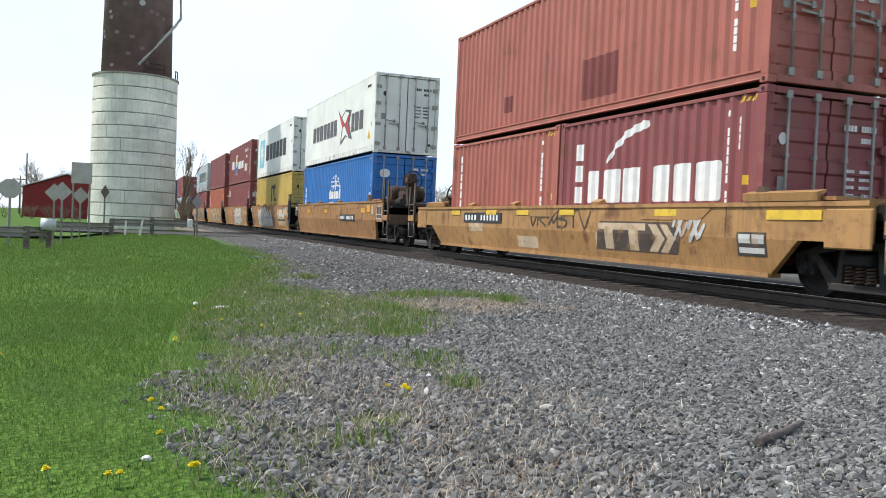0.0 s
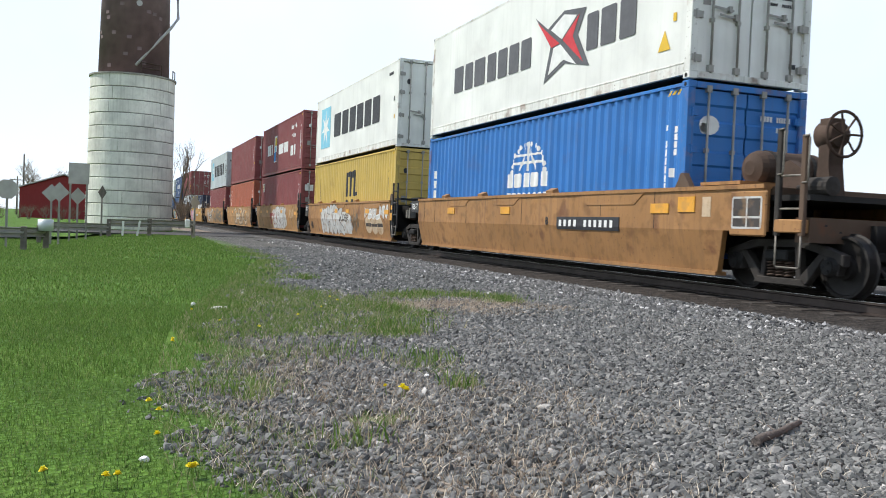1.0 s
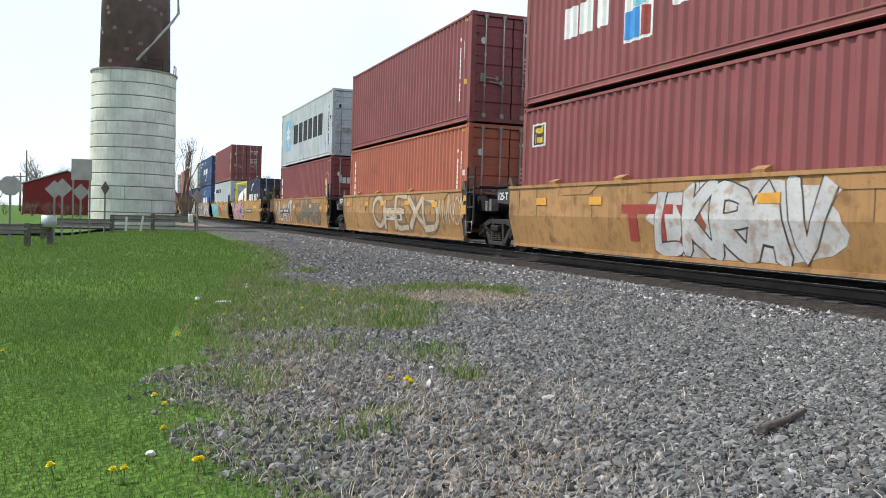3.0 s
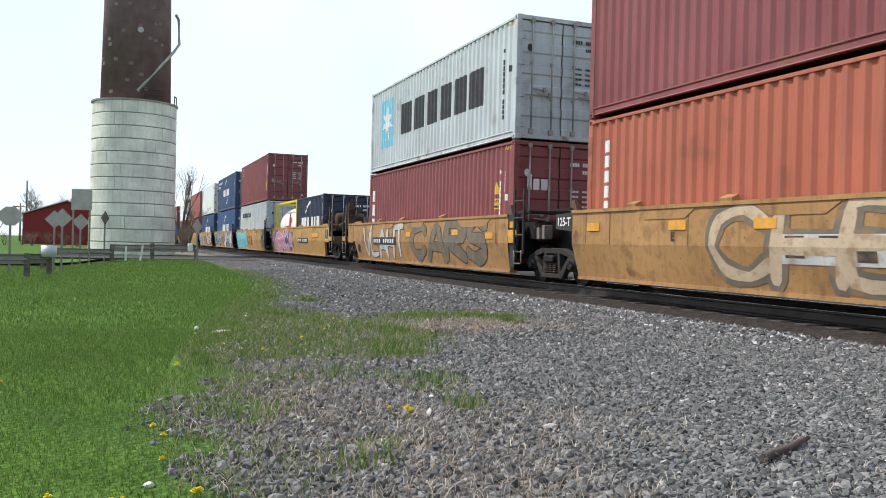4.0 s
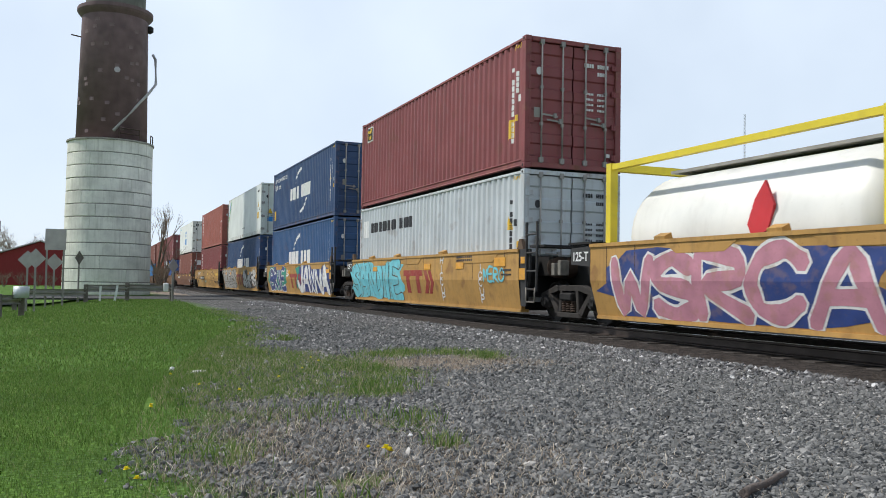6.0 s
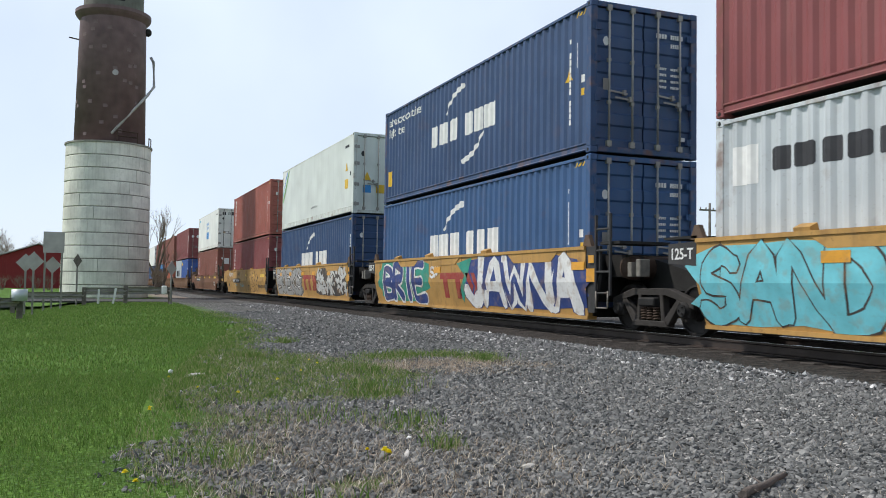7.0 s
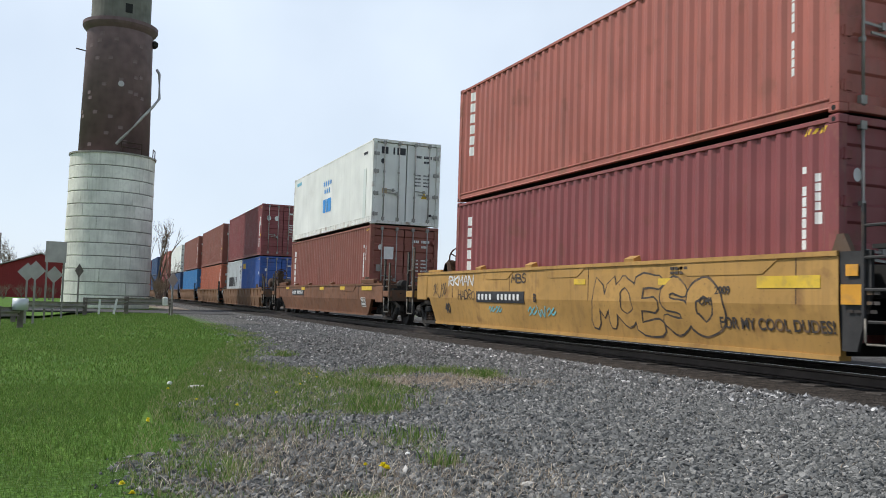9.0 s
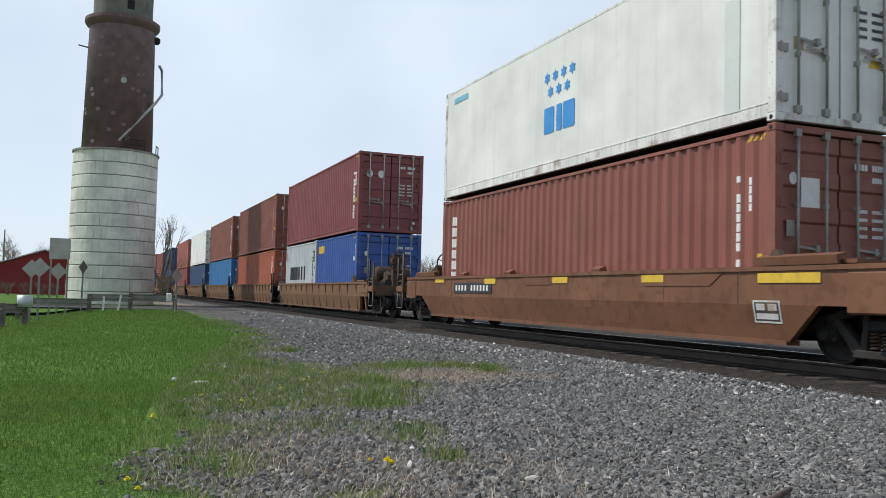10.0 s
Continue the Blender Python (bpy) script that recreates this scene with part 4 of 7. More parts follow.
STROKES = {  # letters as polylines in a unit box
    "A": [[(0, 0), (0.5, 1), (1, 0)], [(0.2, 0.38), (0.8, 0.38)]], "B": [[(0, 0), (0, 1), (0.8, 0.88), (0.75, 0.6), (0.1, 0.52), (0.95, 0.4), (0.85, 0.05), (0, 0)]],
    "C": [[(0.95, 0.8), (0.6, 1), (0.15, 0.85), (0, 0.45), (0.2, 0.08), (0.6, 0), (0.95, 0.2)]], "E": [[(0.9, 1), (0, 1), (0, 0), (0.95, 0)], [(0, 0.5), (0.7, 0.5)]],
    "G": [[(0.95, 0.85), (0.5, 1), (0.05, 0.7), (0.05, 0.25), (0.5, 0), (0.95, 0.2), (0.95, 0.5), (0.6, 0.5)]], "H": [[(0, 0), (0.05, 1)], [(0.9, 0), (1, 1)], [(0, 0.5), (1, 0.5)]],
    "I": [[(0.5, 0), (0.5, 1)]], "K": [[(0, 0), (0.05, 1)], [(0.95, 1), (0.1, 0.45), (1, 0)]], "L": [[(0.05, 1), (0, 0), (0.9, 0.02)]], "D": [[(0, 0), (0.02, 1), (0.7, 0.85), (0.95, 0.5), (0.7, 0.1), (0, 0)]], "F": [[(0.9, 1), (0, 1), (0, 0)], [(0, 0.52), (0.7, 0.52)]], "J": [[(0.9, 1), (0.85, 0.2), (0.45, 0), (0.05, 0.25)]],
    "M": [[(0, 0), (0.1, 1), (0.5, 0.3), (0.9, 1), (1, 0)]], "N": [[(0, 0), (0.05, 1), (0.9, 0), (1, 1)]],
    "O": [[(0.5, 1), (0.08, 0.75), (0.05, 0.25), (0.5, 0), (0.95, 0.25), (0.92, 0.75), (0.5, 1)]], "P": [[(0, 0), (0.02, 1), (0.8, 0.95), (0.9, 0.6), (0.05, 0.45)]],
    "R": [[(0, 0), (0.02, 1), (0.8, 0.92), (0.85, 0.6), (0.1, 0.48), (0.95, 0)]], "S": [[(0.9, 0.85), (0.5, 1), (0.1, 0.8), (0.2, 0.55), (0.8, 0.45), (0.9, 0.15), (0.5, 0), (0.05, 0.15)]],
    "T": [[(0, 0.95), (1, 1)], [(0.5, 0), (0.5, 0.97)]], "U": [[(0, 1), (0.05, 0.2), (0.5, 0), (0.95, 0.2), (1, 1)]], "V": [[(0, 1), (0.5, 0), (1, 1)]], "W": [[(0, 1), (0.25, 0), (0.5, 0.7), (0.75, 0), (1, 1)]],
    "X": [[(0, 0), (1, 1)], [(0, 1), (1, 0)]], "Y": [[(0, 1), (0.5, 0.5), (1, 1)], [(0.5, 0.5), (0.4, 0)]], "~": [[(0, 0.5), (0.3, 0.9), (0.6, 0.2), (1, 0.6)], [(0.1, 0.1), (0.8, 0.9)]]}


def disc(x, y, rx, ry=None, n=14):
    ry = rx if ry is None else ry
    return [(x + rx * math.cos(k * math.tau / n), y + ry * math.sin(k * math.tau / n)) for k in range(n)]


def curve_through(pts, n=4):
    """A smooth line through points."""
    if len(pts) < 3:
        return [pts[0].lerp(pts[-1], k / 3) for k in range(4)]
    out = []
    for i in range(len(pts) - 1):
        a, b, c, d = pts[max(i - 1, 0)], pts[i], pts[i + 1], pts[min(i + 2, len(pts) - 1)]
        for k in range(n):
            t = k / n
            sm = 0.5 * (2 * b + (c - a) * t + (2 * a - 5 * b + 4 * c - d) * t * t + (3 * b - a - 3 * c + d) * t ** 3)
            out.append(sm.lerp(b.lerp(c, t), 0.35))
    return out + [pts[-1]]


def letters(text, w, h, stroke, skew=0.0, seed=1):
    """Hand-drawn letters: for each a list of bands, a band being pairs of edge points."""
    rnd = random.Random(seed)
    made, k = [], w / len(text)
    for i, ch in enumerate(text):
        dz, hh, wide = rnd.uniform(-0.06, 0.06) * h, h * rnd.uniform(0.9, 1.08), rnd.uniform(0.84, 1.0)
        lean, grow = rnd.uniform(-0.1, 0.14), rnd.uniform(0.85, 1.15)
        bands = []
        for line in STROKES.get(ch, []):
            pts = curve_through([Vector((i * k + (0.06 + wide * a) * k + (skew + lean) * (b - 0.5) * h, dz + b * hh)) for a, b in line])
            band, n = [], len(pts)
            for j, p in enumerate(pts):
                d = (pts[min(j + 1, n - 1)] - pts[max(j - 1, 0)]).normalized()
                r = stroke * 0.5 * grow * (1 + 0.16 * math.sin(j * 0.9 + i + seed))
                nrm = Vector((-d.y, d.x)) * r
                if j == 0:
                    band += [(p - d * r * 0.8 + nrm * 0.5, p - d * r * 0.8 - nrm * 0.5)]
                band.append((p + nrm, p - nrm))
                if j == n - 1:
                    band += [(p + d * r * 0.8 + nrm * 0.5, p + d * r * 0.8 - nrm * 0.5)]
            bands.append(band)
        made.append(bands)
    return made


def sprayed(c, name, made, material, u, z, layer):
    """Each letter as one thin skin of paint that follows the sill's fold."""
    low, mid, top = c["sill"]
    for i, bands in enumerate(made):
        bm = bmesh.new()
        for k, band in enumerate(bands):
            lift = 0.001 + 0.003 * layer + 0.0004 * k + 0.0002 * (i % 2)
            rows = [[bm.verts.new((p.x + u, min(max(p.y + z, low + 0.035), top - 0.055), lift + 0.00006 * n)) for p in pair_] for n, pair_ in enumerate(band)]
            for a, b in zip(rows, rows[1:]):
                bm.faces.new((a[0], a[1], b[1], b[0]))
        if not bm.faces:
            bm.free()
            continue
        bmesh.ops.bisect_plane(bm, geom=bm.verts[:] + bm.edges[:] + bm.faces[:], plane_co=(0, mid, 0), plane_no=(0, 1, 0))
        for v in bm.verts:
            if v.co.y < mid:
                v.co.z -= LEAN * (mid - v.co.y)
        part(name, bm, material, c, at=side_pose(-SILL_X - 0.002, 6.096, 0))


def graffiti(c, text, u, z, w, h, stroke, fill, edge, field=None, skew=0.0, seed=1, rim=0.08, base=0):
    """A spray-painted piece: optional field, dark rim, coloured letters."""
    low, mid, top = c["sill"]
    if field:
        on_sill(c, "spray_field", [blob(u - 0.25, z - 0.12, w + 0.5, h + 0.2, seed, low + 0.05, top - 0.07)], field, 0, 0, 0)
    if edge:
        sprayed(c, "spray_outline", letters(text, w, h, stroke + rim, skew, seed), edge, u, z, base + 1)
    sprayed(c, "spray_letter", letters(text, w, h, stroke, skew, seed), fill, u, z, base + 2)


def blob(x, y, w, h, seed, lo, hi):
    rnd = random.Random(seed)
    pts = []
    for k in range(28):
        a = k * math.tau / 28
        f = rnd.uniform(0.88, 1.1)
        cx, cy = math.cos(a), math.sin(a)
        s = 1 / max(abs(cx), abs(cy)) ** 0.75
        pts.append((x + w / 2 + cx * s * f * w / 2, min(max(y + h / 2 + cy * s * f * h / 2, lo), hi)))
    return pts


def reflectors(c, spots_, h=0.15, w=0.45, material=None):
    for u, z in spots_:
        on_sill(c, "reflector", [rect(0, 0, w, h)], material or REFLECT, u, z, 8, "amber reflective strip")


def number_board(c, u, z, w=2.4):
    on_sill(c, "number_board", [rect(0, 0, w, 0.25)], BLACK, u, z, 7, "black board with white print")
    for p in bars(0.1, 0.06, w * 0.34, 0.13, 4, 0.5) + bars(w * 0.47, 0.06, w * 0.48, 0.13, 6, 0.5):
        on_sill(c, "number_print", [p], WHITE, u, z, 9)


def logo_blocks(c, u, z, dark=True):
    """The car owner's emblem as plain blocks: two broad posts under one lintel and a chevron pair."""
    if dark:
        on_sill(c, "logo_field", [[(0, 0.0), (0.15, 0.52), (2.4, 0.52), (2.62, 0.3), (2.5, 0.0)]], TAR, u, z, 1)
    m = FADED if dark else BRICKRED
    for q in (rect(0.12, 0.37, 1.52, 0.12), rect(0.34, 0.02, 0.28, 0.35), rect(1.14, 0.02, 0.28, 0.35), [(1.72, 0.02), (1.95, 0.02), (2.2, 0.25), (1.95, 0.48), (1.72, 0.48), (1.95, 0.25)], [(2.05, 0.02), (2.25, 0.02), (2.48, 0.25), (2.25, 0.48), (2.05, 0.48), (2.28, 0.25)]):
        on_sill(c, "logo_shape", [[(x, y * (1 if dark else 1.35)) for x, y in q]], m, u, z, 2)


# ---- the train ----
FLOOR_Z = 0.37
GAP = 0.028


def swoosh(s=1.0):
    up = [(0.0, 0.0), (0.1, 0.13), (0.22, 0.27), (0.36, 0.35), (0.52, 0.47), (0.72, 0.55), (0.95, 0.61), (1.15, 0.66), (1.3, 0.64), (1.34, 0.56), (1.26, 0.5), (1.05, 0.48), (0.82, 0.43), (0.62, 0.37), (0.46, 0.27), (0.3, 0.2), (0.18, 0.09), (0.03, -0.05)]
    return [[(x * s, y * s) for x, y in up]]


def blocks(c, widths, u, z, w, h, ink, gap=0.09, name="name_blocks"):
    """A shipping line's name as plain blocks, one for each letter; zero is a space."""
    total = sum(x if x else 0.5 for x in widths)
    k, x = w / total, 0.0
    for a in widths:
        if a:
            b = min(0.03, a * k * 0.08)
            x0, x1 = x, x + a * k * 0.8
            mark(c, "letter_block", [[(x0 + b, 0), (x1 - b, 0), (x1, b), (x1, h - b), (x1 - b, h), (x0 + b, h), (x0, h - b), (x0, b)]], ink, u, z)
            x += a * k
        else:
            x += 0.5 * k


def star(r, n=7, inner=0.36):
    return [[(r * (1 if k % 2 == 0 else inner) * math.sin(k * math.pi / n), r * (1 if k % 2 == 0 else inner) * math.cos(k * math.pi / n)) for k in range(2 * n)]]


def star_square(c, u, z, size_w, size_h):
    mark(c, "logo_square", [rect(0, 0, size_w, size_h)], SKYBLUE, u, z, "pale blue square with a white star")
    length = c["size"][0]
    flat("logo_star", star(size_w * 0.44), WHITE, c, side_pose(-WID / 2 - 0.008, length / 2 - u - size_w / 2, z + size_h / 2))


def tall_column(c, u, z0, z1, n, ink=None, w=0.2):
    for p in column(0, 0, w, z1 - z0, n, 0.22):
        mark(c, "letter_block", [p], ink or WHITE, u, z0)


def emblem(c, u, z):
    """A small framed leasing emblem."""
    mark(c, "emblem", [rect(0, 0, 0.6, 0.5)], WHITE, u, z)
    length = c["size"][0]
    flat("emblem_field", [rect(0.04, 0.04, 0.52, 0.42)], SPRAYK, c, side_pose(-WID / 2 - 0.008, length / 2 - u, z))
    flat("emblem_shape", [[(0.06, 0.36), (0.54, 0.44), (0.54, 0.3), (0.3, 0.28)], rect(0.1, 0.08, 0.1, 0.2), rect(0.26, 0.08, 0.26, 0.12)], LEMON, c, side_pose(-WID / 2 - 0.012, length / 2 - u, z))


def seam_patch(c, u, z, w, h, material):
    mark(c, "repair_patch", [rect(0, 0, w, h)], material, u, z, "newer repainted patch")


def pair(far, lower, upper):
    """A lower and an upper box in one well."""
    load(lower, far, FLOOR_Z)
    load(upper, far, FLOOR_Z + lower["size"][1] + GAP)


DEEP = paint("deep oxide red patch paint", (0.19, 0.035, 0.03), 0.1, 0.0)

# a single car with two short boxes under a long one
a = well_car("weathered yellow well car with black logo field and scrawls", CAR, 22.1, 1.25, "single", "single", "f")
logo_blocks(a, 8.0, 0.44)
number_board(a, 1.5, 0.86, 2.3)
reflectors(a, [(0.6, 1.05), (2.9, 1.06), (4.6, 1.06), (6.6, 1.06), (9.9, 1.06)], 0.11, 0.6, LEMON)
reflectors(a, [(12.55, 1.02)], 0.13, 1.0, LEMON)
graffiti(a, "VR~BTV", 5.2, 0.82, 2.6, 0.36, 0.04, SPRAYK, None, seed=5)
graffiti(a, "~~", 10.4, 0.62, 0.8, 0.5, 0.07, SILVER, None, seed=6)
on_sill(a, "test_stencil", [rect(0, 0, 0.6, 0.34)], SPRAYK, 11.95, 0.5, 2)
on_sill(a, "test_print", [rect(0.04, 0.18, 0.24, 0.13), rect(0.32, 0.18, 0.24, 0.13), rect(0.04, 0.04, 0.52, 0.08)], SILVER, 11.95, 0.5, 3)
for p in (rect(0, 0, 1.0, 0.25), rect(3.4, 0.1, 0.5, 0.3), rect(-2.8, 0.3, 0.9, 0.24)):
    on_sill(a, "faded_patch", [p], FADED, 4.6, 0.35, 0)
short1 = container("oxide red twenty-foot steel container in a well car", RED, 6.058, STD)
tall_column(short1, 0.5, 0.9, 2.3, 6)
load(short1, 22.1, FLOOR_Z)
short2 = container("maroon twenty-foot container with white name blocks and swoosh", MAROON, 6.058, STD)
blocks(short2, [1, 1.25, 1.1, 0, 1, 1, 1.3], 1.1, 0.94, 4.15, 0.62, WHITE)
mark(short2, "swoosh", swoosh(), WHITE, 1.8, 1.72, "white comet swoosh")
tall_column(short2, 0.66, 0.94, 2.2, 3, w=0.24)
load(short2, 22.1 - 6.134, FLOOR_Z)
upper = container("oxide red forty-foot container with darker repair patches", RED)
seam_patch(upper, 6.83, 0.36, 1.3, 0.8, DEEP)
seam_patch(upper, 3.1, 0.5, 0.5, 0.38, DEEP)
mark(upper, "warning_triangle", [[(0, 0), (0.3, 0), (0.15, 0.3)]], YELLOW, 11.4, 1.9)
load(upper, 22.1, FLOOR_Z + STD + GAP)

# five units coupled by shared trucks
b = well_car("yellow-brown well car with brake wheel at its end", CARB, 42.25, 1.5, "end", "joint", "n")
number_board(b, 8.35, 0.78, 2.3)
sill_words(b, "B", 0.22, SPRAYK, 7.85, 0.87, bold=0.006)
reflectors(b, [(2.2, 1.08), (5.6, 1.08), (11.6, 1.1)], 0.16, 0.5)
on_sill(b, "test_stencil", [rect(0, 0, 0.55, 0.42)], SPRAYK, 13.68, 0.9, 12)
on_sill(b, "test_print", [rect(-0.02, -0.02, 0.59, 0.03), rect(-0.02, 0.41, 0.59, 0.03), rect(-0.02, 0.13, 0.59, 0.03), rect(-0.03, 0, 0.03, 0.42), rect(0.27, 0, 0.03, 0.42), rect(0.56, 0, 0.03, 0.42)], SILVER, 13.68, 0.9, 13)
on_sill(b, "data_sticker", [rect(0, 0, 0.2, 0.3)], FADED, 12.95, 1.05, 2)
reflectors(b, [(12.35, 1.12)], 0.24, 0.42)
lo = container("bright blue corrugated forty-foot container with white globe emblem", BLUE)
blocks(lo, [1, 1, 1, 1, 1], 5.38, 1.32, 2.1, 0.32, WHITE)
blocks(lo, [1] * 8, 5.4, 0.9, 2.1, 0.3, WHITE, 0.06)
globe = [disc(1.0 + 0.82 * math.cos(k * math.pi / 14), 0.6 * math.sin(k * math.pi / 14), 0.06) for k in range(15)]
globe += [rect(0.2, 0.16, 1.6, 0.06), rect(0.35, 0.34, 1.3, 0.05), rect(0.97, 0, 0.06, 0.6), rect(0.6, 0.02, 0.06, 0.5, 0.25), rect(1.34, 0.02, 0.06, 0.5, -0.25)]
mark(lo, "globe_emblem", globe, WHITE, 5.43, 1.68, "white globe emblem")
tall_column(lo, 0.45, 0.9, 2.0, 4, w=0.22)
end_mark(lo, "emblem", [disc(0, 0, 0.2, 0.16)], WHITE, -0.75, 2.2)
up = container("white refrigerated container with dark name blocks and red pennant", CREAM, reefer=True)
INK = mat("dark grey name ink", (0.1, 0.1, 0.11), 0.6, vary=0.15)
blocks(up, [1.2, 1, 1.3, 1, 1, 1, 1], 1.8, 1.06, 4.75, 0.68, INK, 0.28)
blocks(up, [0.8, 1, 1], 8.86, 1.0, 1.85, 0.72, INK, 0.16)
mark(up, "pennant", [[(0.0, 1.5), (0.6, 1.15), (1.3, 1.4), (2.2, 1.28), (1.9, 0.8), (2.4, 0.1), (1.4, 0.3), (0.5, 0.0), (0.75, 0.75)]], INK, 6.6, 0.6)
flat("pennant_red", [[(0.12, 1.38), (0.6, 1.08), (1.15, 0.75), (0.8, 0.72)], [(1.28, 0.8), (1.95, 1.2), (1.7, 0.8), (2.15, 0.22)]], LOGORED, up, side_pose(-WID / 2 - 0.009, 6.096 - 6.6, 0.6), "red pennant quarters")
flat("pennant_white", [[(0.75, 1.1), (1.3, 1.32), (1.85, 1.2), (1.25, 0.82)], [(0.7, 0.16), (0.9, 0.7), (1.2, 0.72), (1.9, 0.2), (1.35, 0.38)]], WHITE, up, side_pose(-WID / 2 - 0.009, 6.096 - 6.6, 0.6))
mark(up, "warning_triangle", [[(0, 0), (0.34, 0), (0.17, 0.34)]], YELLOW, 11.3, 0.55)
pair(42.25, lo, up)

c = well_car("yellow-brown well car with silver graffiti piece", CARB, 57.65, 1.5)
reflectors(c, [(2.2, 1.12), (4.9, 1.1), (6.7, 1.08), (9.5, 1.08), (11.8, 1.05)])
on_sill(c, "spray_field", [blob(2.4, 0.26, 2.6, 1.1, 3, 0.3, 1.42), blob(4.9, 0.26, 2.7, 0.85, 4, 0.3, 1.42)], SILVER, 0, 0, 0)
graffiti(c, "NHCK", 2.5, 0.4, 3.6, 0.95, 0.34, SILVER, SPRAYK, seed=8, skew=-0.15, rim=0.07)
graffiti(c, "DUDER", 5.6, 0.8, 1.5, 0.22, 0.035, SPRAYK, None, seed=3)
graffiti(c, "~W~", 7.4, 0.4, 1.2, 0.8, 0.05, SPRAYG, None, seed=4)
on_sill(c, "spray_field", [disc(9.8, 0.68, 0.4, 0.3, 20), disc(10.55, 0.66, 0.4, 0.3, 20), disc(11.2, 0.66, 0.38, 0.3, 20)], FADED, 0, 0, 1)
graffiti(c, "MEGLMN", 9.4, 0.98, 2.7, 0.36, 0.09, SILVER, SPRAYW, seed=11, rim=0.06)
on_sill(c, "spray_marks", [rect(9.5, 0.62, 0.65, 0.12), rect(10.2, 0.62, 0.7, 0.1), rect(10.95, 0.62, 0.6, 0.12)], SPRAYK, 0, 0, 3)
sill_words(c, "40", 0.42, SPRAYK, 0.3, 0.42, bold=0.01)
lo = container("ochre yellow corrugated container with a large black emblem", TAN)
mark(lo, "emblem", [rect(0, 0, 0.34, 0.95), rect(0.55, 0, 0.34, 0.9), rect(1.1, 0, 0.34, 0.95), [(0.1, 0.85), (0.5, 1.0), (0.85, 0.95), (0.8, 0.72), (0.3, 0.78)], [(0.75, 0.85), (1.1, 1.05), (1.44, 0.95), (1.4, 0.75), (0.9, 0.72)], disc(0.2, -0.28, 0.26, 0.17), disc(0.95, -0.28, 0.26, 0.17), [(1.4, 0.0), (1.75, 0.05), (1.7, 0.18), (1.4, 0.14)]], BLACK, 5.7, 1.38, "black letter-like emblem")
tall_column(lo, 1.05, 0.75, 2.3, 11, BLACK, 0.1)
tall_column(lo, 1.38, 0.75, 2.1, 8, BLACK, 0.13)
up = container("white refrigerated container with dark name blocks and blue square", CREAM, reefer=True)
star_square(up, 1.0, 0.65, 1.7, 1.75)
blocks(up, [1.25, 1.1, 1, 1, 1, 1], 3.4, 1.0, 6.9, 0.95, BLACK, 0.3)
pair(57.65, lo, up)

d = well_car("yellow-brown well car with white graffiti letters", CAR, 72.95, 1.5)
reflectors(d, [(1.2, 1.08), (3.4, 1.08), (8.0, 1.08), (11.75, 1.0)])
logo_blocks(d, 4.4, 0.42, False)
graffiti(d, "LKRAV", 5.6, 0.36, 3.7, 0.98, 0.26, SILVER, SPRAYK, SILVER, seed=9, skew=0.05, rim=0.06)
graffiti(d, "~S~", 10.4, 0.8, 1.1, 0.6, 0.05, FADED, None, seed=2)
lo = container("maroon corrugated container with small framed emblem", MAROON)
emblem(lo, 0.45, 2.0)
end_mark(lo, "green_sticker", [disc(0, 0, 0.11, 0.11)], mat("green sticker", (0.25, 0.55, 0.03), 0.5, vary=0.1), -0.42, 1.9)
end_mark(lo, "emblem", [rect(0, 0, 0.42, 0.3)], WHITE, -1.02, 1.85)
up = container("maroon container with white blocks, stars and coloured figure emblem", MAROON)
blocks(up, [1.1, 1, 0.9], 1.7, 1.2, 1.9, 0.62, WHITE)
blocks(up, [1, 1, 1, 0.8, 1, 0.9], 5.5, 1.1, 2.9, 0.55, WHITE)
blocks(up, [1, 0.8, 1.2], 8.95, 0.82, 1.5, 0.52, WHITE, 0.07)
for i in range(4):
    mark(up, "logo_star", star(0.16, 5, 0.5), WHITE, 9.2 + 0.38 * i, 2.3)
for i in range(3):
    mark(up, "logo_star", star(0.16, 5, 0.5), WHITE, 9.35 + 0.4 * i, 1.85)
mark(up, "figure_frame", [[(0.15, 0.0), (1.1, 0.0), (1.1, 0.95), (0.95, 1.5), (0.25, 1.5), (0.15, 0.95)]], WHITE, 3.85, 0.72)
for col, poly in ((YELLOW, [(0.35, 0.95), (0.9, 0.95), (0.88, 1.4), (0.38, 1.4)]), (LOGOBLUE, [(0.22, 0.06), (0.65, 0.06), (0.62, 0.6), (0.22, 0.55)]), (BRICKRED, [(0.68, 0.06), (1.03, 0.06), (1.03, 0.55), (0.68, 0.6)]), (SKYBLUE, [(0.4, 0.62), (0.85, 0.62), (0.8, 0.9), (0.45, 0.9)])):
    flat("figure_shape", [poly], col, up, side_pose(-WID / 2 - 0.009, 6.096 - 3.85, 0.72))
pair(72.95, lo, up)

e = well_car("yellow-brown well car with round outlined graffiti letters", CAR, 88.4, 1.5)
reflectors(e, [(0.4, 1.1), (3.0, 1.1), (5.0, 1.1), (7.6, 1.1), (10.1, 1.05)])
graffiti(e, "CHEXD", 4.0, 0.42, 6.6, 0.95, 0.2, FADED, SPRAYG, seed=12, rim=0.2)
on_sill(e, "logo_field", [rect(0, 0, 1.9, 0.4)], SILVER, 5.4, 0.62, 3)
on_sill(e, "spray_marks", [rect(0.2, 0.08, 0.35, 0.3), rect(0.8, 0.12, 0.4, 0.26), rect(1.4, 0.05, 0.3, 0.14)], SPRAYK, 5.4, 0.62, 4)
graffiti(e, "MVNC~", 10.6, 0.6, 2.0, 0.75, 0.06, FADED, None, seed=14)
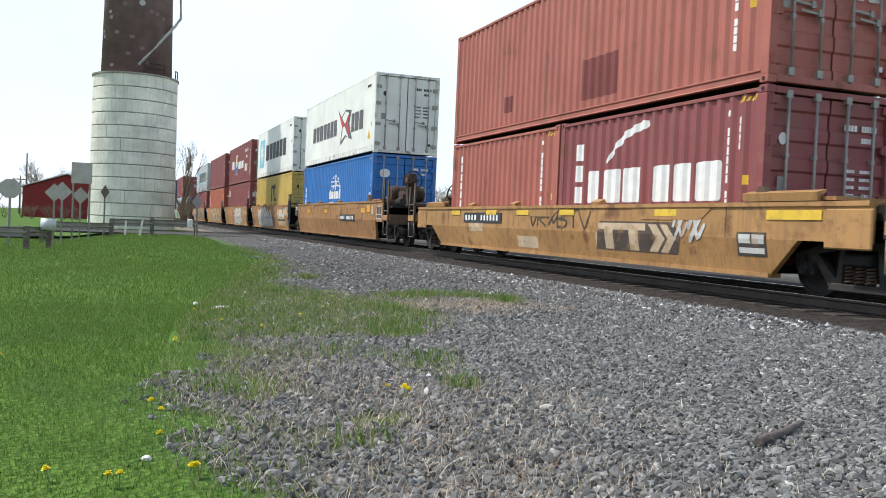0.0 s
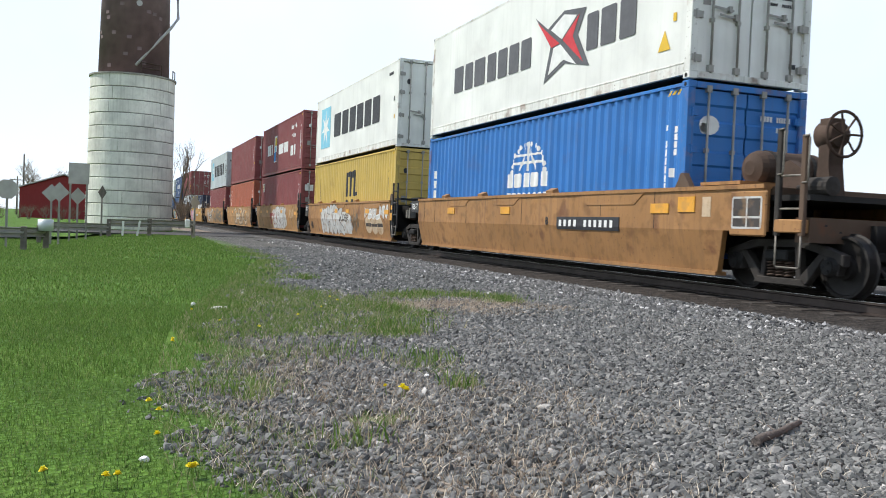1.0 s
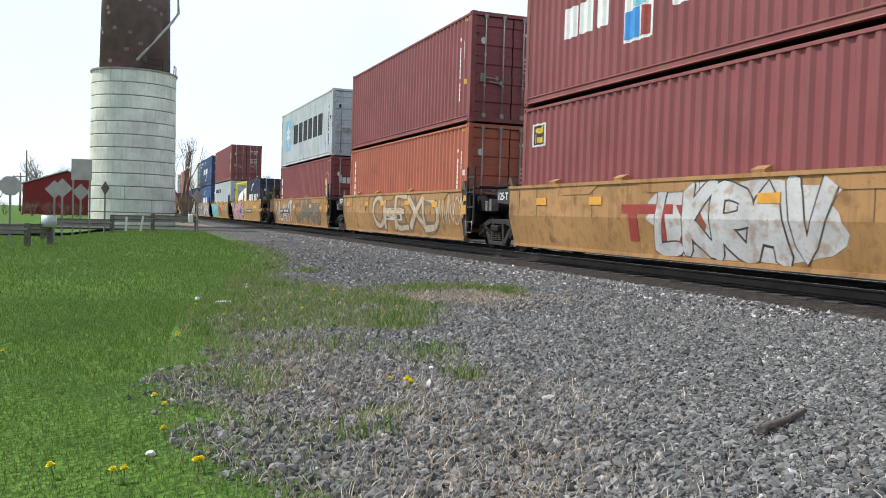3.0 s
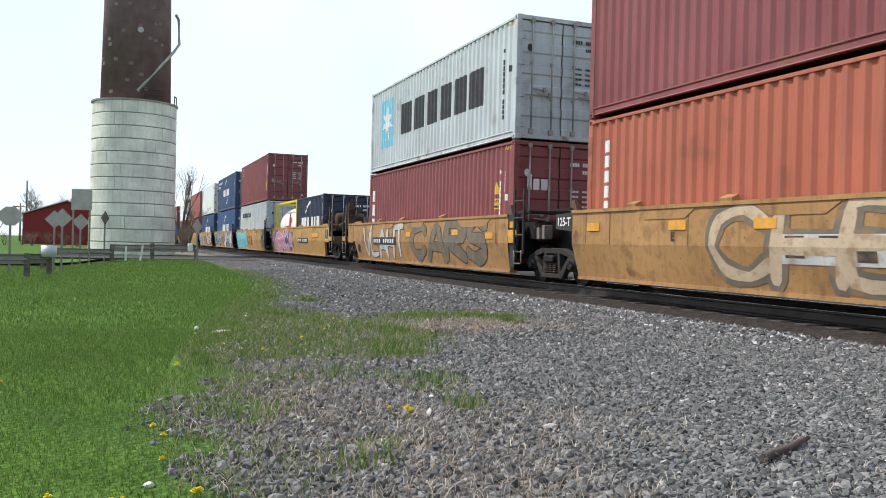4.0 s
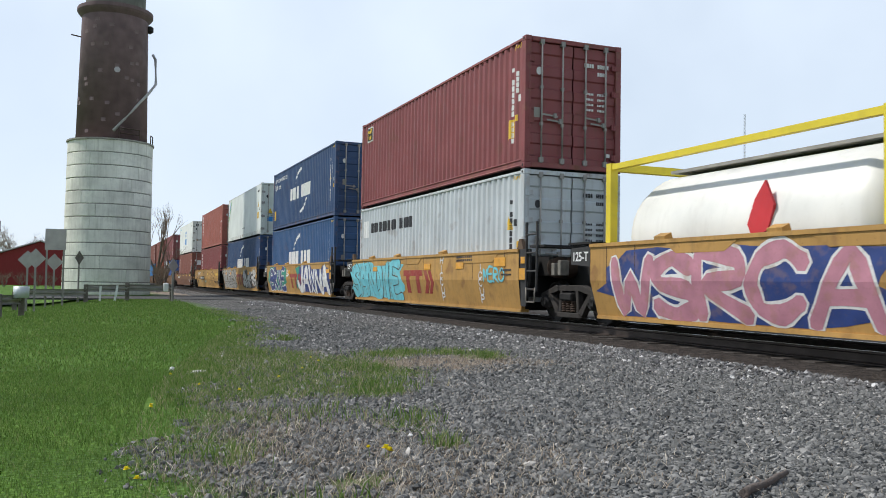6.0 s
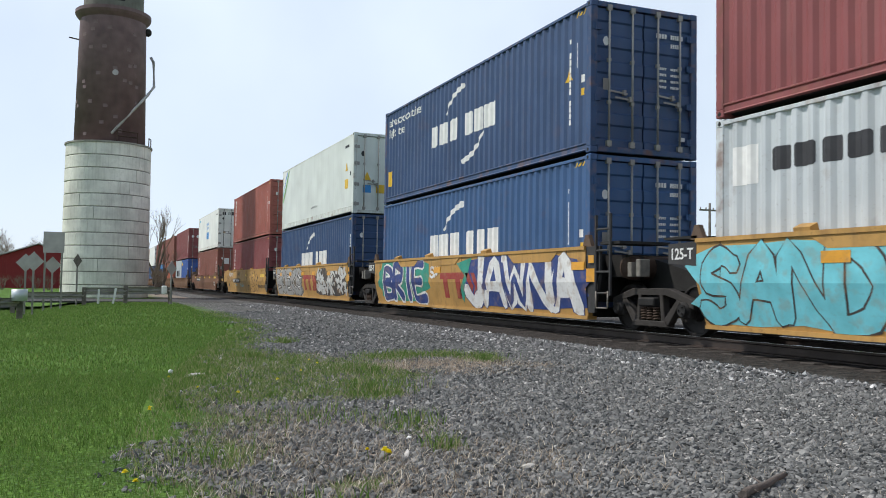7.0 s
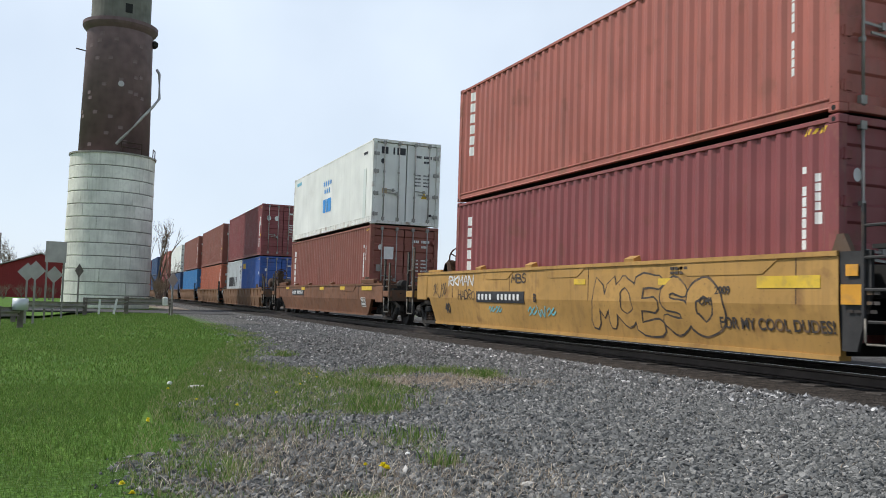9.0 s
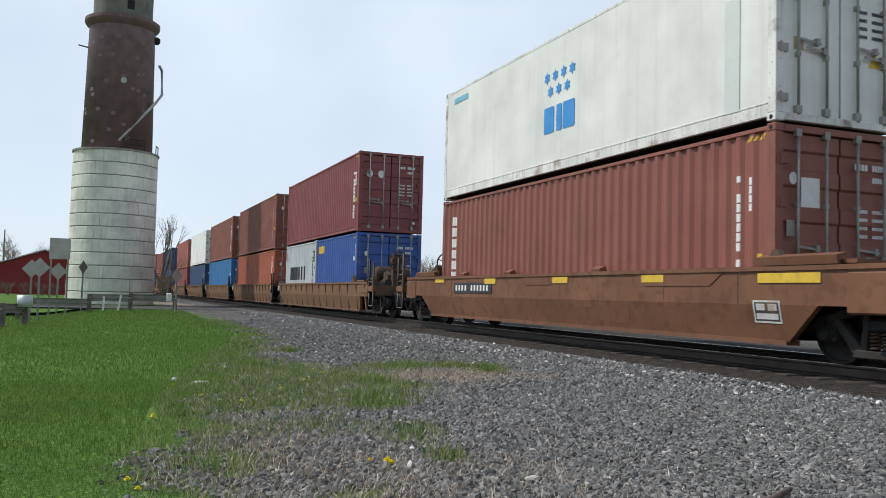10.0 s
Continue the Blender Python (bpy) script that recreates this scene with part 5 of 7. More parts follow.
sill_words(e, "E", 0.2, SPRAYK, 3.05, 0.93, bold=0.006)
lo = container("orange-red corrugated container with white name column", ORANGE)
tall_column(lo, 0.55, 0.8, 2.5, 6)
up = container("deep red corrugated forty-foot container, upper tier", MAROON)
pair(88.4, lo, up)

f = well_car("yellow-brown well car covered in dark graffiti letters", CAR, 103.95, 1.5, "joint", "end", "f")
reflectors(f, [(4.95, 1.0), (8.85, 1.04), (11.1, 0.95), (12.4, 1.0)])
number_board(f, 1.3, 0.74, 2.6)
graffiti(f, "VLAHT", 0.0, 0.38, 4.7, 0.92, 0.17, SILVER, SPRAYK, seed=21, rim=0.06)
graffiti(f, "CARS", 5.4, 0.4, 5.9, 0.95, 0.31, SPRAYG, SPRAYK, seed=22, rim=0.06)
sill_words(f, "40", 0.42, SPRAYK, -0.9, 0.45, bold=0.01)
lo = container("maroon corrugated container with caution stickers", MAROON)
tall_column(lo, 0.3, 0.9, 2.4, 3, w=0.3)
mark(lo, "warning_triangle", [[(0, 0), (0.28, 0), (0.14, 0.32)]], YELLOW, 11.05, 1.66)
mark(lo, "caution_label", [rect(0, 0, 0.34, 0.26)], YELLOW, 11.03, 1.3)
words("CAUTION", 0.085, BLACK, lo, side_pose(-WID / 2 - 0.008, 6.096 - 11.05, 1.46), bold=0.001, squeeze=0.85)
tagged(flat("caution_print", bars(0.02, 0.04, 0.3, 0.05, 8), BLACK, lo, side_pose(-WID / 2 - 0.008, 6.096 - 11.03, 1.3)), kind="stuff")
end_mark(lo, "name_blocks", [rect(0, 0, 0.12, 0.36), rect(0.16, 0, 0.16, 0.26), rect(0.36, 0, 0.18, 0.26)], WHITE, -0.85, 1.75)
up = container("light grey container with black name blocks and blue square", GREY)
star_square(up, 1.15, 0.78, 1.5, 1.65)
blocks(up, [1.25, 1.1, 1, 1, 1, 1.1], 3.35, 1.05, 7.1, 0.98, BLACK, 0.28)
pair(103.95, lo, up)

# the second set of five
g = well_car("yellow well car with pink graffiti and short loads", CARY, 123.7, 1.5, "end", "joint", "n")
number_board(g, 7.6, 0.72, 2.4)
reflectors(g, [(10.9, 1.0)], 0.18, 1.3)
graffiti(g, "WSRCA", 0.5, 0.35, 5.6, 0.95, 0.26, PINK, SPRAYW, COBALT, seed=31, rim=0.09)
sill_words(g, "A", 0.2, SPRAYK, 6.9, 0.85, bold=0.006)
on_sill(g, "test_stencil", [rect(0, 0, 0.55, 0.42)], SPRAYK, 13.68, 0.92, 12)
on_sill(g, "test_print", [rect(-0.02, -0.02, 0.59, 0.03), rect(-0.02, 0.41, 0.59, 0.03), rect(0.27, 0, 0.03, 0.42), rect(-0.03, 0, 0.03, 0.42), rect(0.56, 0, 0.03, 0.42)], SILVER, 13.68, 0.92, 13)
box20 = container("dark navy twenty-foot container with white name blocks and swoosh", INKBLUE, 6.058, STD)
blocks(box20, [1, 1.25, 1.1, 0, 1, 1, 1.3], 1.2, 1.0, 4.1, 0.6, WHITE)
mark(box20, "swoosh", swoosh(0.95), WHITE, 2.0, 1.75, "white comet swoosh")
load(box20, 123.7 - 6.134, FLOOR_Z)


def tank_container():
    """A twenty-foot tank in a yellow frame."""
    t = thing("tank_container", "white cylindrical tank in a yellow steel frame", "tank container", "containers on the train")
    ym = paint("yellow tank frame paint", (0.75, 0.6, 0.03), 0.1, 0.1)
    tank = bmesh.new()
    lathe(tank, [(0.3, -2.85), (0.75, -2.75), (1.0, -2.55), (1.1, -2.3), (1.1, 2.3), (1.0, 2.55), (0.75, 2.75), (0.3, 2.85)], 40)
    for v in tank.verts:
        v.co = Vector((v.co.x, v.co.z, v.co.y + 1.25))
    for fc in tank.faces:
        fc.smooth = True
    shell = part("tank", tank, CREAM, t, "white tank shell")
    flat("logo_drop", [[(0, 0), (0.3, 0.1), (0.42, 0.45), (0.25, 0.8), (0.05, 0.55), (-0.1, 0.2)]], LOGORED, shell, side_pose(-1.1, -0.6, 1.1), "red drop emblem", 0.03)
    for sy in (-1, 1):
        fr = bmesh.new()
        for sx in (-1, 1):
            box(fr, sx * 1.219, sx * 1.07, sy * 3.029, sy * 2.88, 0, STD)
        box(fr, -1.07, 1.07, sy * 3.02, sy * 2.89, 0, 0.15)
        box(fr, -1.07, 1.07, sy * 3.02, sy * 2.89, STD - 0.14, STD)
        part("end_frame", fr, ym, t, "yellow end frame")
    for sx in (-1, 1):
        for z in (0.02, STD - 0.12):
            bm = bmesh.new()
            box(bm, sx * 1.2, sx * 1.1, -2.88, 2.88, z, z + 0.1)
            part("side_rail", bm, ym, t)
        bm = bmesh.new()
        tube(bm, (sx * 1.15, -2.8, 0.1), (sx * 1.15, -1.6, 0.6), 0.05, n=8)
        tube(bm, (sx * 1.15, 2.8, 0.1), (sx * 1.15, 1.6, 0.6), 0.05, n=8)
        part("saddle_brace", bm, ym, t)
    bm = bmesh.new()
    box(bm, -0.35, 0.35, -2.3, 2.3, 2.38, 2.43)
    part("top_walkway", bm, STEEL, t)
    t["size"] = (6.058, STD)
    return t


load(tank_container(), 123.7, FLOOR_Z)

h = well_car("yellow well car with cyan graffiti and dark red logo blocks", CARY, 139.1, 1.5)
graffiti(h, "SANDIE", -0.1, 0.36, 4.9, 0.95, 0.25, CYAN, SPRAYK, CYAN, seed=41, rim=0.06)
logo_blocks(h, 5.0, 0.45, False)
graffiti(h, "MERO", 10.6, 0.82, 1.1, 0.3, 0.06, CYAN, None, seed=42)
for u0 in (7.95, 10.35):
    for i in range(6):
        sprayed(h, "spray_letter", letters("HICCUP"[5 - i], 0.2, 0.15, 0.035, seed=i), SPRAYW, u0, 0.32 + 0.19 * i, 2)
reflectors(h, [(2.2, 1.1), (6.8, 1.12), (9.0, 1.12)])
reflectors(h, [(11.2, 1.15)], 0.2, 0.55)
on_sill(h, "data_print", bars(0, 0, 1.0, 0.05, 9) + bars(0, 0.08, 1.0, 0.05, 9) + bars(2.55, -0.25, 0.5, 0.04, 5) + bars(2.55, -0.35, 0.5, 0.04, 5), SPRAYK, 9.0, 1.3, 6)
lo = container("light grey container with small black name blocks", GREY)
blocks(lo, [1, 1, 1, 1, 1, 1, 0, 0.7, 0.4, 1, 0.8], 1.1, 2.02, 4.1, 0.32, BLACK, 0.12)
mark(lo, "logo_square", [rect(0, 0, 0.5, 0.56)], WHITE, 0.33, 1.88)
mark(lo, "warning_triangle", [[(0, 0), (0.3, 0), (0.15, 0.3)]], YELLOW, 11.3, 1.6)
up = container("maroon forty-foot container with framed emblem", MAROON)
emblem(up, 0.5, 2.2)
mark(up, "warning_label", [rect(0, 0, 0.3, 0.42)], YELLOW, 11.3, 0.72)
pair(139.1, lo, up)

i_ = well_car("yellow well car painted with blue, white and green graffiti", CARY, 154.78, 1.5)
on_sill(i_, "spray_field", [blob(0.15, 0.24, 4.3, 1.2, 5, 0.3, 1.43)], GREEN, 0, 0, 0)
graffiti(i_, "BRIE", 0.75, 0.42, 3.4, 0.84, 0.24, COBALT, SPRAYW, seed=51, rim=0.12)
logo_blocks(i_, 5.2, 0.42, False)
graffiti(i_, "S~", 4.6, 0.95, 0.6, 0.3, 0.06, SPRAYW, None, seed=52)
on_sill(i_, "spray_field", [blob(6.8, 0.26, 5.6, 1.2, 6, 0.3, 1.43)], COBALT, 0, 0, 1)
on_sill(i_, "spray_field", [[(6.7, 0.35), (7.3, 1.43), (6.4, 1.3), (6.9, 1.0), (6.5, 0.6)]], GREEN, 0, 0, 2)
graffiti(i_, "JAWNA", 6.9, 0.36, 5.2, 1.0, 0.3, SPRAYW, COBALT, seed=53, rim=0.05)
graffiti(i_, "AWN", 7.6, 0.4, 3.8, 0.86, 0.14, COBALT, None, seed=54)
reflectors(i_, [(4.9, 1.08), (11.9, 1.08)])
lo = container("faded navy container with white name blocks and swoosh", SLATE)
blocks(lo, [1, 1.25, 1.1, 0, 1, 1, 1.3], 4.05, 1.12, 4.4, 0.62, WHITE)
mark(lo, "swoosh", swoosh(), WHITE, 4.96, 1.86, "white comet swoosh")
up = container("navy container with white name blocks, slogan and swooshes", NAVY)
blocks(up, [1, 1.25, 1.1, 0, 1, 1, 1.3], 3.95, 1.22, 4.25, 0.56, WHITE)
mark(up, "swoosh", swoosh(0.9), WHITE, 5.0, 2.0)
mark(up, "swoosh", [[(1.2 - x, -y) for x, y in swoosh(0.95)[0]]], WHITE, 6.15, 1.15)
words("advanced container", 0.36, WHITE, up, side_pose(-WID / 2 - 0.006, 6.096 - 0.4, 2.4), bold=0.004)
words("light steel", 0.36, WHITE, up, side_pose(-WID / 2 - 0.006, 6.096 - 0.4, 2.05), bold=0.004)
mark(up, "warning_label", [rect(0, 0, 0.36, 0.46)], YELLOW, 0.36, 0.52)
mark(up, "warning_triangle", [[(0, 0), (0.3, 0), (0.15, 0.3)]], YELLOW, 11.2, 1.5)
pair(154.78, lo, up)

j = well_car("yellow well car with black and silver graffiti and red logo", CARY, 170.5, 1.5)
graffiti(j, "BOEKS", 0.2, 0.36, 5.0, 0.95, 0.36, SPRAYK, SPRAYW, SPRAYG, seed=61, rim=0.07)
graffiti(j, "BOEKS", 0.2, 0.36, 5.0, 0.95, 0.25, mat("mid grey spray paint", (0.33, 0.33, 0.32), 0.6, vary=0.25, wear=0.3), None, seed=61, base=2)
logo_blocks(j, 5.4, 0.45, False)
on_sill(j, "spray_field", [blob(7.7, 0.28, 4.6, 1.14, 7, 0.3, 1.43)], SPRAYK, 0, 0, 0)
rnd = random.Random(7)
pieces = []
for k in range(95):
    x, y, an = 7.9 + rnd.random() * 4.2, 0.42 + rnd.random() * 0.88, rnd.uniform(-0.7, 1.2)
    l, w = rnd.uniform(0.12, 0.26), rnd.uniform(0.05, 0.09)
    pieces.append([(x + l * math.cos(p) * math.cos(an) - w * math.sin(p) * math.sin(an), min(max(y + l * math.cos(p) * math.sin(an) + w * math.sin(p) * math.cos(an), 0.3), 1.42)) for p in [q * math.tau / 10 for q in range(10)]])
on_sill(j, "spray_petals", pieces, SILVER, 0, 0, 1, "silver leaf-like spray shapes")
reflectors(j, [(0.8, 1.1), (2.9, 1.1), (5.3, 1.1), (7.2, 1.1), (9.6, 1.08)])
sill_words(j, "C", 0.26, SPRAYK, 3.0, 0.9, bold=0.006)
lo = container("navy corrugated container with white name blocks and swoosh", NAVY)
blocks(lo, [1, 1.25, 1.1, 0, 1, 1, 1.3], 4.32, 1.08, 4.46, 0.63, WHITE)
mark(lo, "swoosh", swoosh(), WHITE, 5.2, 1.86, "white comet swoosh")
up = container("pale grey refrigerated container with yellow warning labels", PALE, reefer=True)
mark(up, "corner_decal", [[(0.06, 1.45), (1.22, 2.78), (0.06, 2.78)]], WHITE, 0.12, 0.0, "white corner decal with blue print and a green edge")
flat("decal_edge", [[(0.06, 1.33), (0.14, 1.36), (1.3, 2.7), (1.3, 2.78), (1.22, 2.78), (0.06, 1.45)]], mat("green decal edge", (0.2, 0.5, 0.12), 0.5, vary=0.1), up, side_pose(-WID / 2 - 0.006, 6.096 - 0.12, 0), "green edge stripe")
for n in range(7):
    x, y = 0.1 + 0.13 * n, 1.62 + 0.148 * n
    flat("decal_print", [[(x, y), (x + 0.07, y + 0.08), (x - 0.03, y + 0.26), (x - 0.1, y + 0.18)] if n else [(x, y), (x + 0.07, y + 0.08), (x + 0.02, y + 0.26), (x - 0.04, y + 0.2)]], SKYBLUE if n < 3 else LOGOBLUE, up, side_pose(-WID / 2 - 0.008, 6.096 - 0.12, 0))
words("Use No Fork Lifts", 0.13, INK, up, side_pose(-WID / 2 - 0.004, 6.096 - 5.9, 0.62))
mark(up, "warning_label", [rect(0, 0, 0.4, 0.34)], YELLOW, 11.1, 0.95)
mark(up, "warning_triangle", [[(0, 0), (0.3, 0), (0.15, 0.3)]], YELLOW, 11.15, 1.6)
for x, w, col in ((-0.85, 0.3, LOGOBLUE), (-0.35, 0.34, YELLOW), (0.5, 0.3, YELLOW)):
    end_mark(up, "label", [rect(0, 0, w, w * 0.9)], col, x, 0.75)
end_mark(up, "warning_triangle", [[(0, 0), (0.3, 0), (0.15, 0.3)]], YELLOW, -0.85, 1.2)
pair(170.5, lo, up)

k_ = well_car("bright yellow well car with outlined graffiti and written dedication", CARY, 185.85, 1.5, "joint", "end", "f")
number_board(k_, 1.8, 0.76, 2.4)
sill_words(k_, "B", 0.24, SPRAYK, 4.6, 0.8, bold=0.006)
graffiti(k_, "MOESO", 6.9, 0.48, 3.3, 0.7, 0.2, CARY, SPRAYK, seed=71, rim=0.06)
sill_words(k_, "FOR MY COOL DUDES!", 0.22, SPRAYK, 10.2, 0.5, bold=0.005, squeeze=0.92)
sill_words(k_, "OH!", 0.16, SPRAYK, 9.8, 0.82, bold=0.004)
sill_words(k_, "2009", 0.16, SPRAYK, 10.15, 0.98, bold=0.004)
sill_words(k_, "40", 0.34, SPRAYK, -0.2, 0.48, bold=0.008)
graffiti(k_, "RKMAN", 0.1, 1.16, 1.5, 0.22, 0.045, SPRAYW, None, seed=75)
graffiti(k_, "HADRO", 0.7, 0.82, 1.0, 0.22, 0.025, SPRAYK, None, seed=76)
graffiti(k_, "MBS", 3.6, 1.2, 0.7, 0.18, 0.03, SPRAYK, None, seed=77)
graffiti(k_, "~J~", -0.95, 0.85, 0.9, 0.42, 0.025, SPRAYK, None, seed=78)
graffiti(k_, "~W~", 4.3, 0.5, 1.2, 0.22, 0.03, CYAN, None, seed=73)
graffiti(k_, "~~", 2.4, 0.52, 0.7, 0.16, 0.03, CYAN, None, seed=74)
for p in (rect(0, 0, 1.1, 0.16), rect(-2.2, 0.06, 0.5, 0.1), rect(-4.8, 0.08, 0.4, 0.1)):
    on_sill(k_, "yellow_stripe", [p], LEMON, 11.0, 1.06, 4)
on_sill(k_, "data_print", bars(0, 0, 0.9, 0.045, 8) + bars(0, 0.07, 0.9, 0.045, 8) + bars(3.4, -0.3, 0.5, 0.04, 5) + bars(3.4, -0.42, 0.5, 0.04, 5) + bars(3.4, -0.52, 0.45, 0.04, 4), SPRAYK, 9.1, 1.28, 5)
lo = container("maroon corrugated container with white name column", MAROON)
tall_column(lo, 0.7, 0.9, 2.55, 6)
up = container("oxide red container with white name column, upper tier", RED)
tall_column(up, 0.65, 1.1, 2.75, 6)
pair(185.85, lo, up)

# a rusty single car
l_ = well_car("rust-brown single well car with yellow edge stripes", CARR, 205.4, 1.25, "single", "single", "f")
number_board(l_, 1.4, 0.84, 2.2)
reflectors(l_, [(0.1, 1.1), (3.2, 1.06), (6.4, 1.06), (9.4, 1.06)], 0.12, 0.6, LEMON)
reflectors(l_, [(12.1, 1.04)], 0.13, 1.1, LEMON)
for p in (rect(0, 0, 0.9, 0.3), rect(1.2, -0.25, 0.6, 0.35), rect(2.6, 0.05, 0.5, 0.2)):
    on_sill(l_, "faded_patch", [p], CARR, 7.2, 0.62, 0)
on_sill(l_, "test_stencil", [rect(0, 0, 0.5, 0.3)], SPRAYK, 12.0, 0.5, 2)
on_sill(l_, "test_print", [rect(0, 0, 0.5, 0.025), rect(0, 0.28, 0.5, 0.025), rect(0, 0, 0.025, 0.3), rect(0.48, 0, 0.025, 0.3), rect(0.05, 0.05, 0.4, 0.08), rect(0.06, 0.17, 0.16, 0.09), rect(0.28, 0.17, 0.16, 0.09)], SILVER, 12.0, 0.5, 3)
lo = container("red-brown container with white name column and placard", BROWN)
tall_column(lo, 0.65, 0.8, 2.5, 6)
end_mark(lo, "placard", [rect(0, 0, 0.34, 0.42)], WHITE, -0.72, 1.75, "white placard with a dark emblem")
mark(lo, "warning_triangle", [[(0, 0), (0.26, 0), (0.13, 0.3)]], YELLOW, 11.72, 0.62)
up = container("scuffed white refrigerated container with blue blocks and stars", CREAM, reefer=True)
blocks(up, [1, 0.5, 1.1], 5.55, 0.88, 1.35, 0.54, LOGOBLUE, 0.07)
for n in range(4):
    mark(up, "logo_star", star(0.13, 6, 0.55), LOGOBLUE, 5.65 + 0.34 * n, 2.05)
for n in range(3):
    mark(up, "logo_star", star(0.13, 6, 0.55), LOGOBLUE, 5.8 + 0.34 * n, 1.74)
seam_patch(up, 11.15, 0.25, 0.32, 1.7, PALE)
mark(up, "serial_print", bars(0, 0, 0.9, 0.14, 7), SKYBLUE, 0.6, 2.5)
for n, (x, w) in enumerate(((-0.92, 0.24), (-0.5, 0.06), (-0.36, 0.3))):
    end_mark(up, "name_blocks", [rect(0, 0, w, 0.24)], BLACK, x, 2.4)
end_mark(up, "warning_triangle", [[(0, 0), (0.22, 0), (0.11, 0.24)]], YELLOW, 0.55, 0.95)
end_mark(up, "label", [rect(0, 0, 0.18, 0.18)], FADED, -0.86, 1.05)
pair(205.4, lo, up)

# the ribbed cars behind
RIBBED = paint("rusty brown ribbed car paint", (0.18, 0.088, 0.036), 0.6, 0.9, 0.75)
m_ = well_car("rusty brown ribbed well car with two short boxes below", RIBBED, 225.75, 1.15, "end", "joint", "n", ribs=True)
s1 = container("pale grey twenty-foot container with dark name blocks", GREY, 6.058, STD)
blocks(s1, [1, 1, 1, 1, 1, 1], 1.0, 0.95, 3.2, 0.6, BLACK, 0.16)
load(s1, 225.75, FLOOR_Z)
s2 = container("royal blue twenty-foot container with a yellow label", paint("royal blue container paint", (0.03, 0.1, 0.36), 0.25, 0.15), 6.058, STD)
mark(s2, "warning_label", [rect(0, 0, 0.9, 0.3)], YELLOW, 0.4, 2.0)
load(s2, 225.75 - 6.134, FLOOR_Z)
up = container("maroon-red corrugated container with two white round stickers", MAROON)
for x in (-0.82, -0.38):
    end_mark(up, "round_sticker", [disc(0, 0, 0.12, 0.14)], WHITE, x, 2.1)
load(up, 225.75, FLOOR_Z + STD + GAP)

AZURE = paint("mid blue container paint", (0.03, 0.19, 0.45), 0.2, 0.1)
rest = (("N", 241.0, ORANGE, STD, BROWN, HC, "orange-red", "red-brown", "joint", "joint"), ("O", 256.3, AZURE, STD, BROWN, HC, "mid blue", "red-brown", "joint", "joint"), ("P", 271.6, NAVY, STD, CREAM, HC, "navy", "white refrigerated", "joint", "joint"),
        ("Q", 286.9, MAROON, STD, RED, HC, "maroon", "red", "joint", "end"), ("R", 307.0, NAVY, HC, NAVY, STD, "navy", "navy", "end", "joint"), ("S", 322.3, RED, STD, MAROON, HC, "red", "maroon", "joint", "joint"),
        ("T", 337.6, SLATE, HC, RED, HC, "faded navy", "red", "joint", "joint"), ("U", 352.9, ORANGE, HC, GREY, HC, "orange-red", "light grey", "joint", "end"))
for key, far, c1, h1, c2, h2, n1, n2, e1, e2 in rest:
    near_far = far > 300
    well_car("rusty brown ribbed well car in the rear of the train", RIBBED, far, 1.15, e1, e2, ribs=True)
    pair(far, container(n1 + " corrugated container in a ribbed well car", c1, height=h1, fine=not near_far),
         container(n2 + " container stacked on a " + n1 + " one", c2, height=h2, reefer=c2 in (CREAM, PALE), fine=not near_far))

# ---- silo and tower ----
SILO = (0.86, 56.0)
CONC = mat("whitewashed concrete", (0.78, 0.77, 0.68), 0.85, vary=0.26, scale=0.9, bump=0.35, bump_scale=9, streak=0.42, wear=0.18, under=(0.45, 0.43, 0.36), dirt=(0.3, 0.28, 0.22))
JOINT = mat("dark joint mortar", (0.3, 0.29, 0.25), 0.9, vary=0.3)
BRICK = mat("dark brown glazed tile brick", (0.165, 0.1, 0.103), 0.65, vary=0.3, scale=1.6, bump=0.4, bump_scale=6, streak=0.3, dirt=(0.11, 0.09, 0.08))


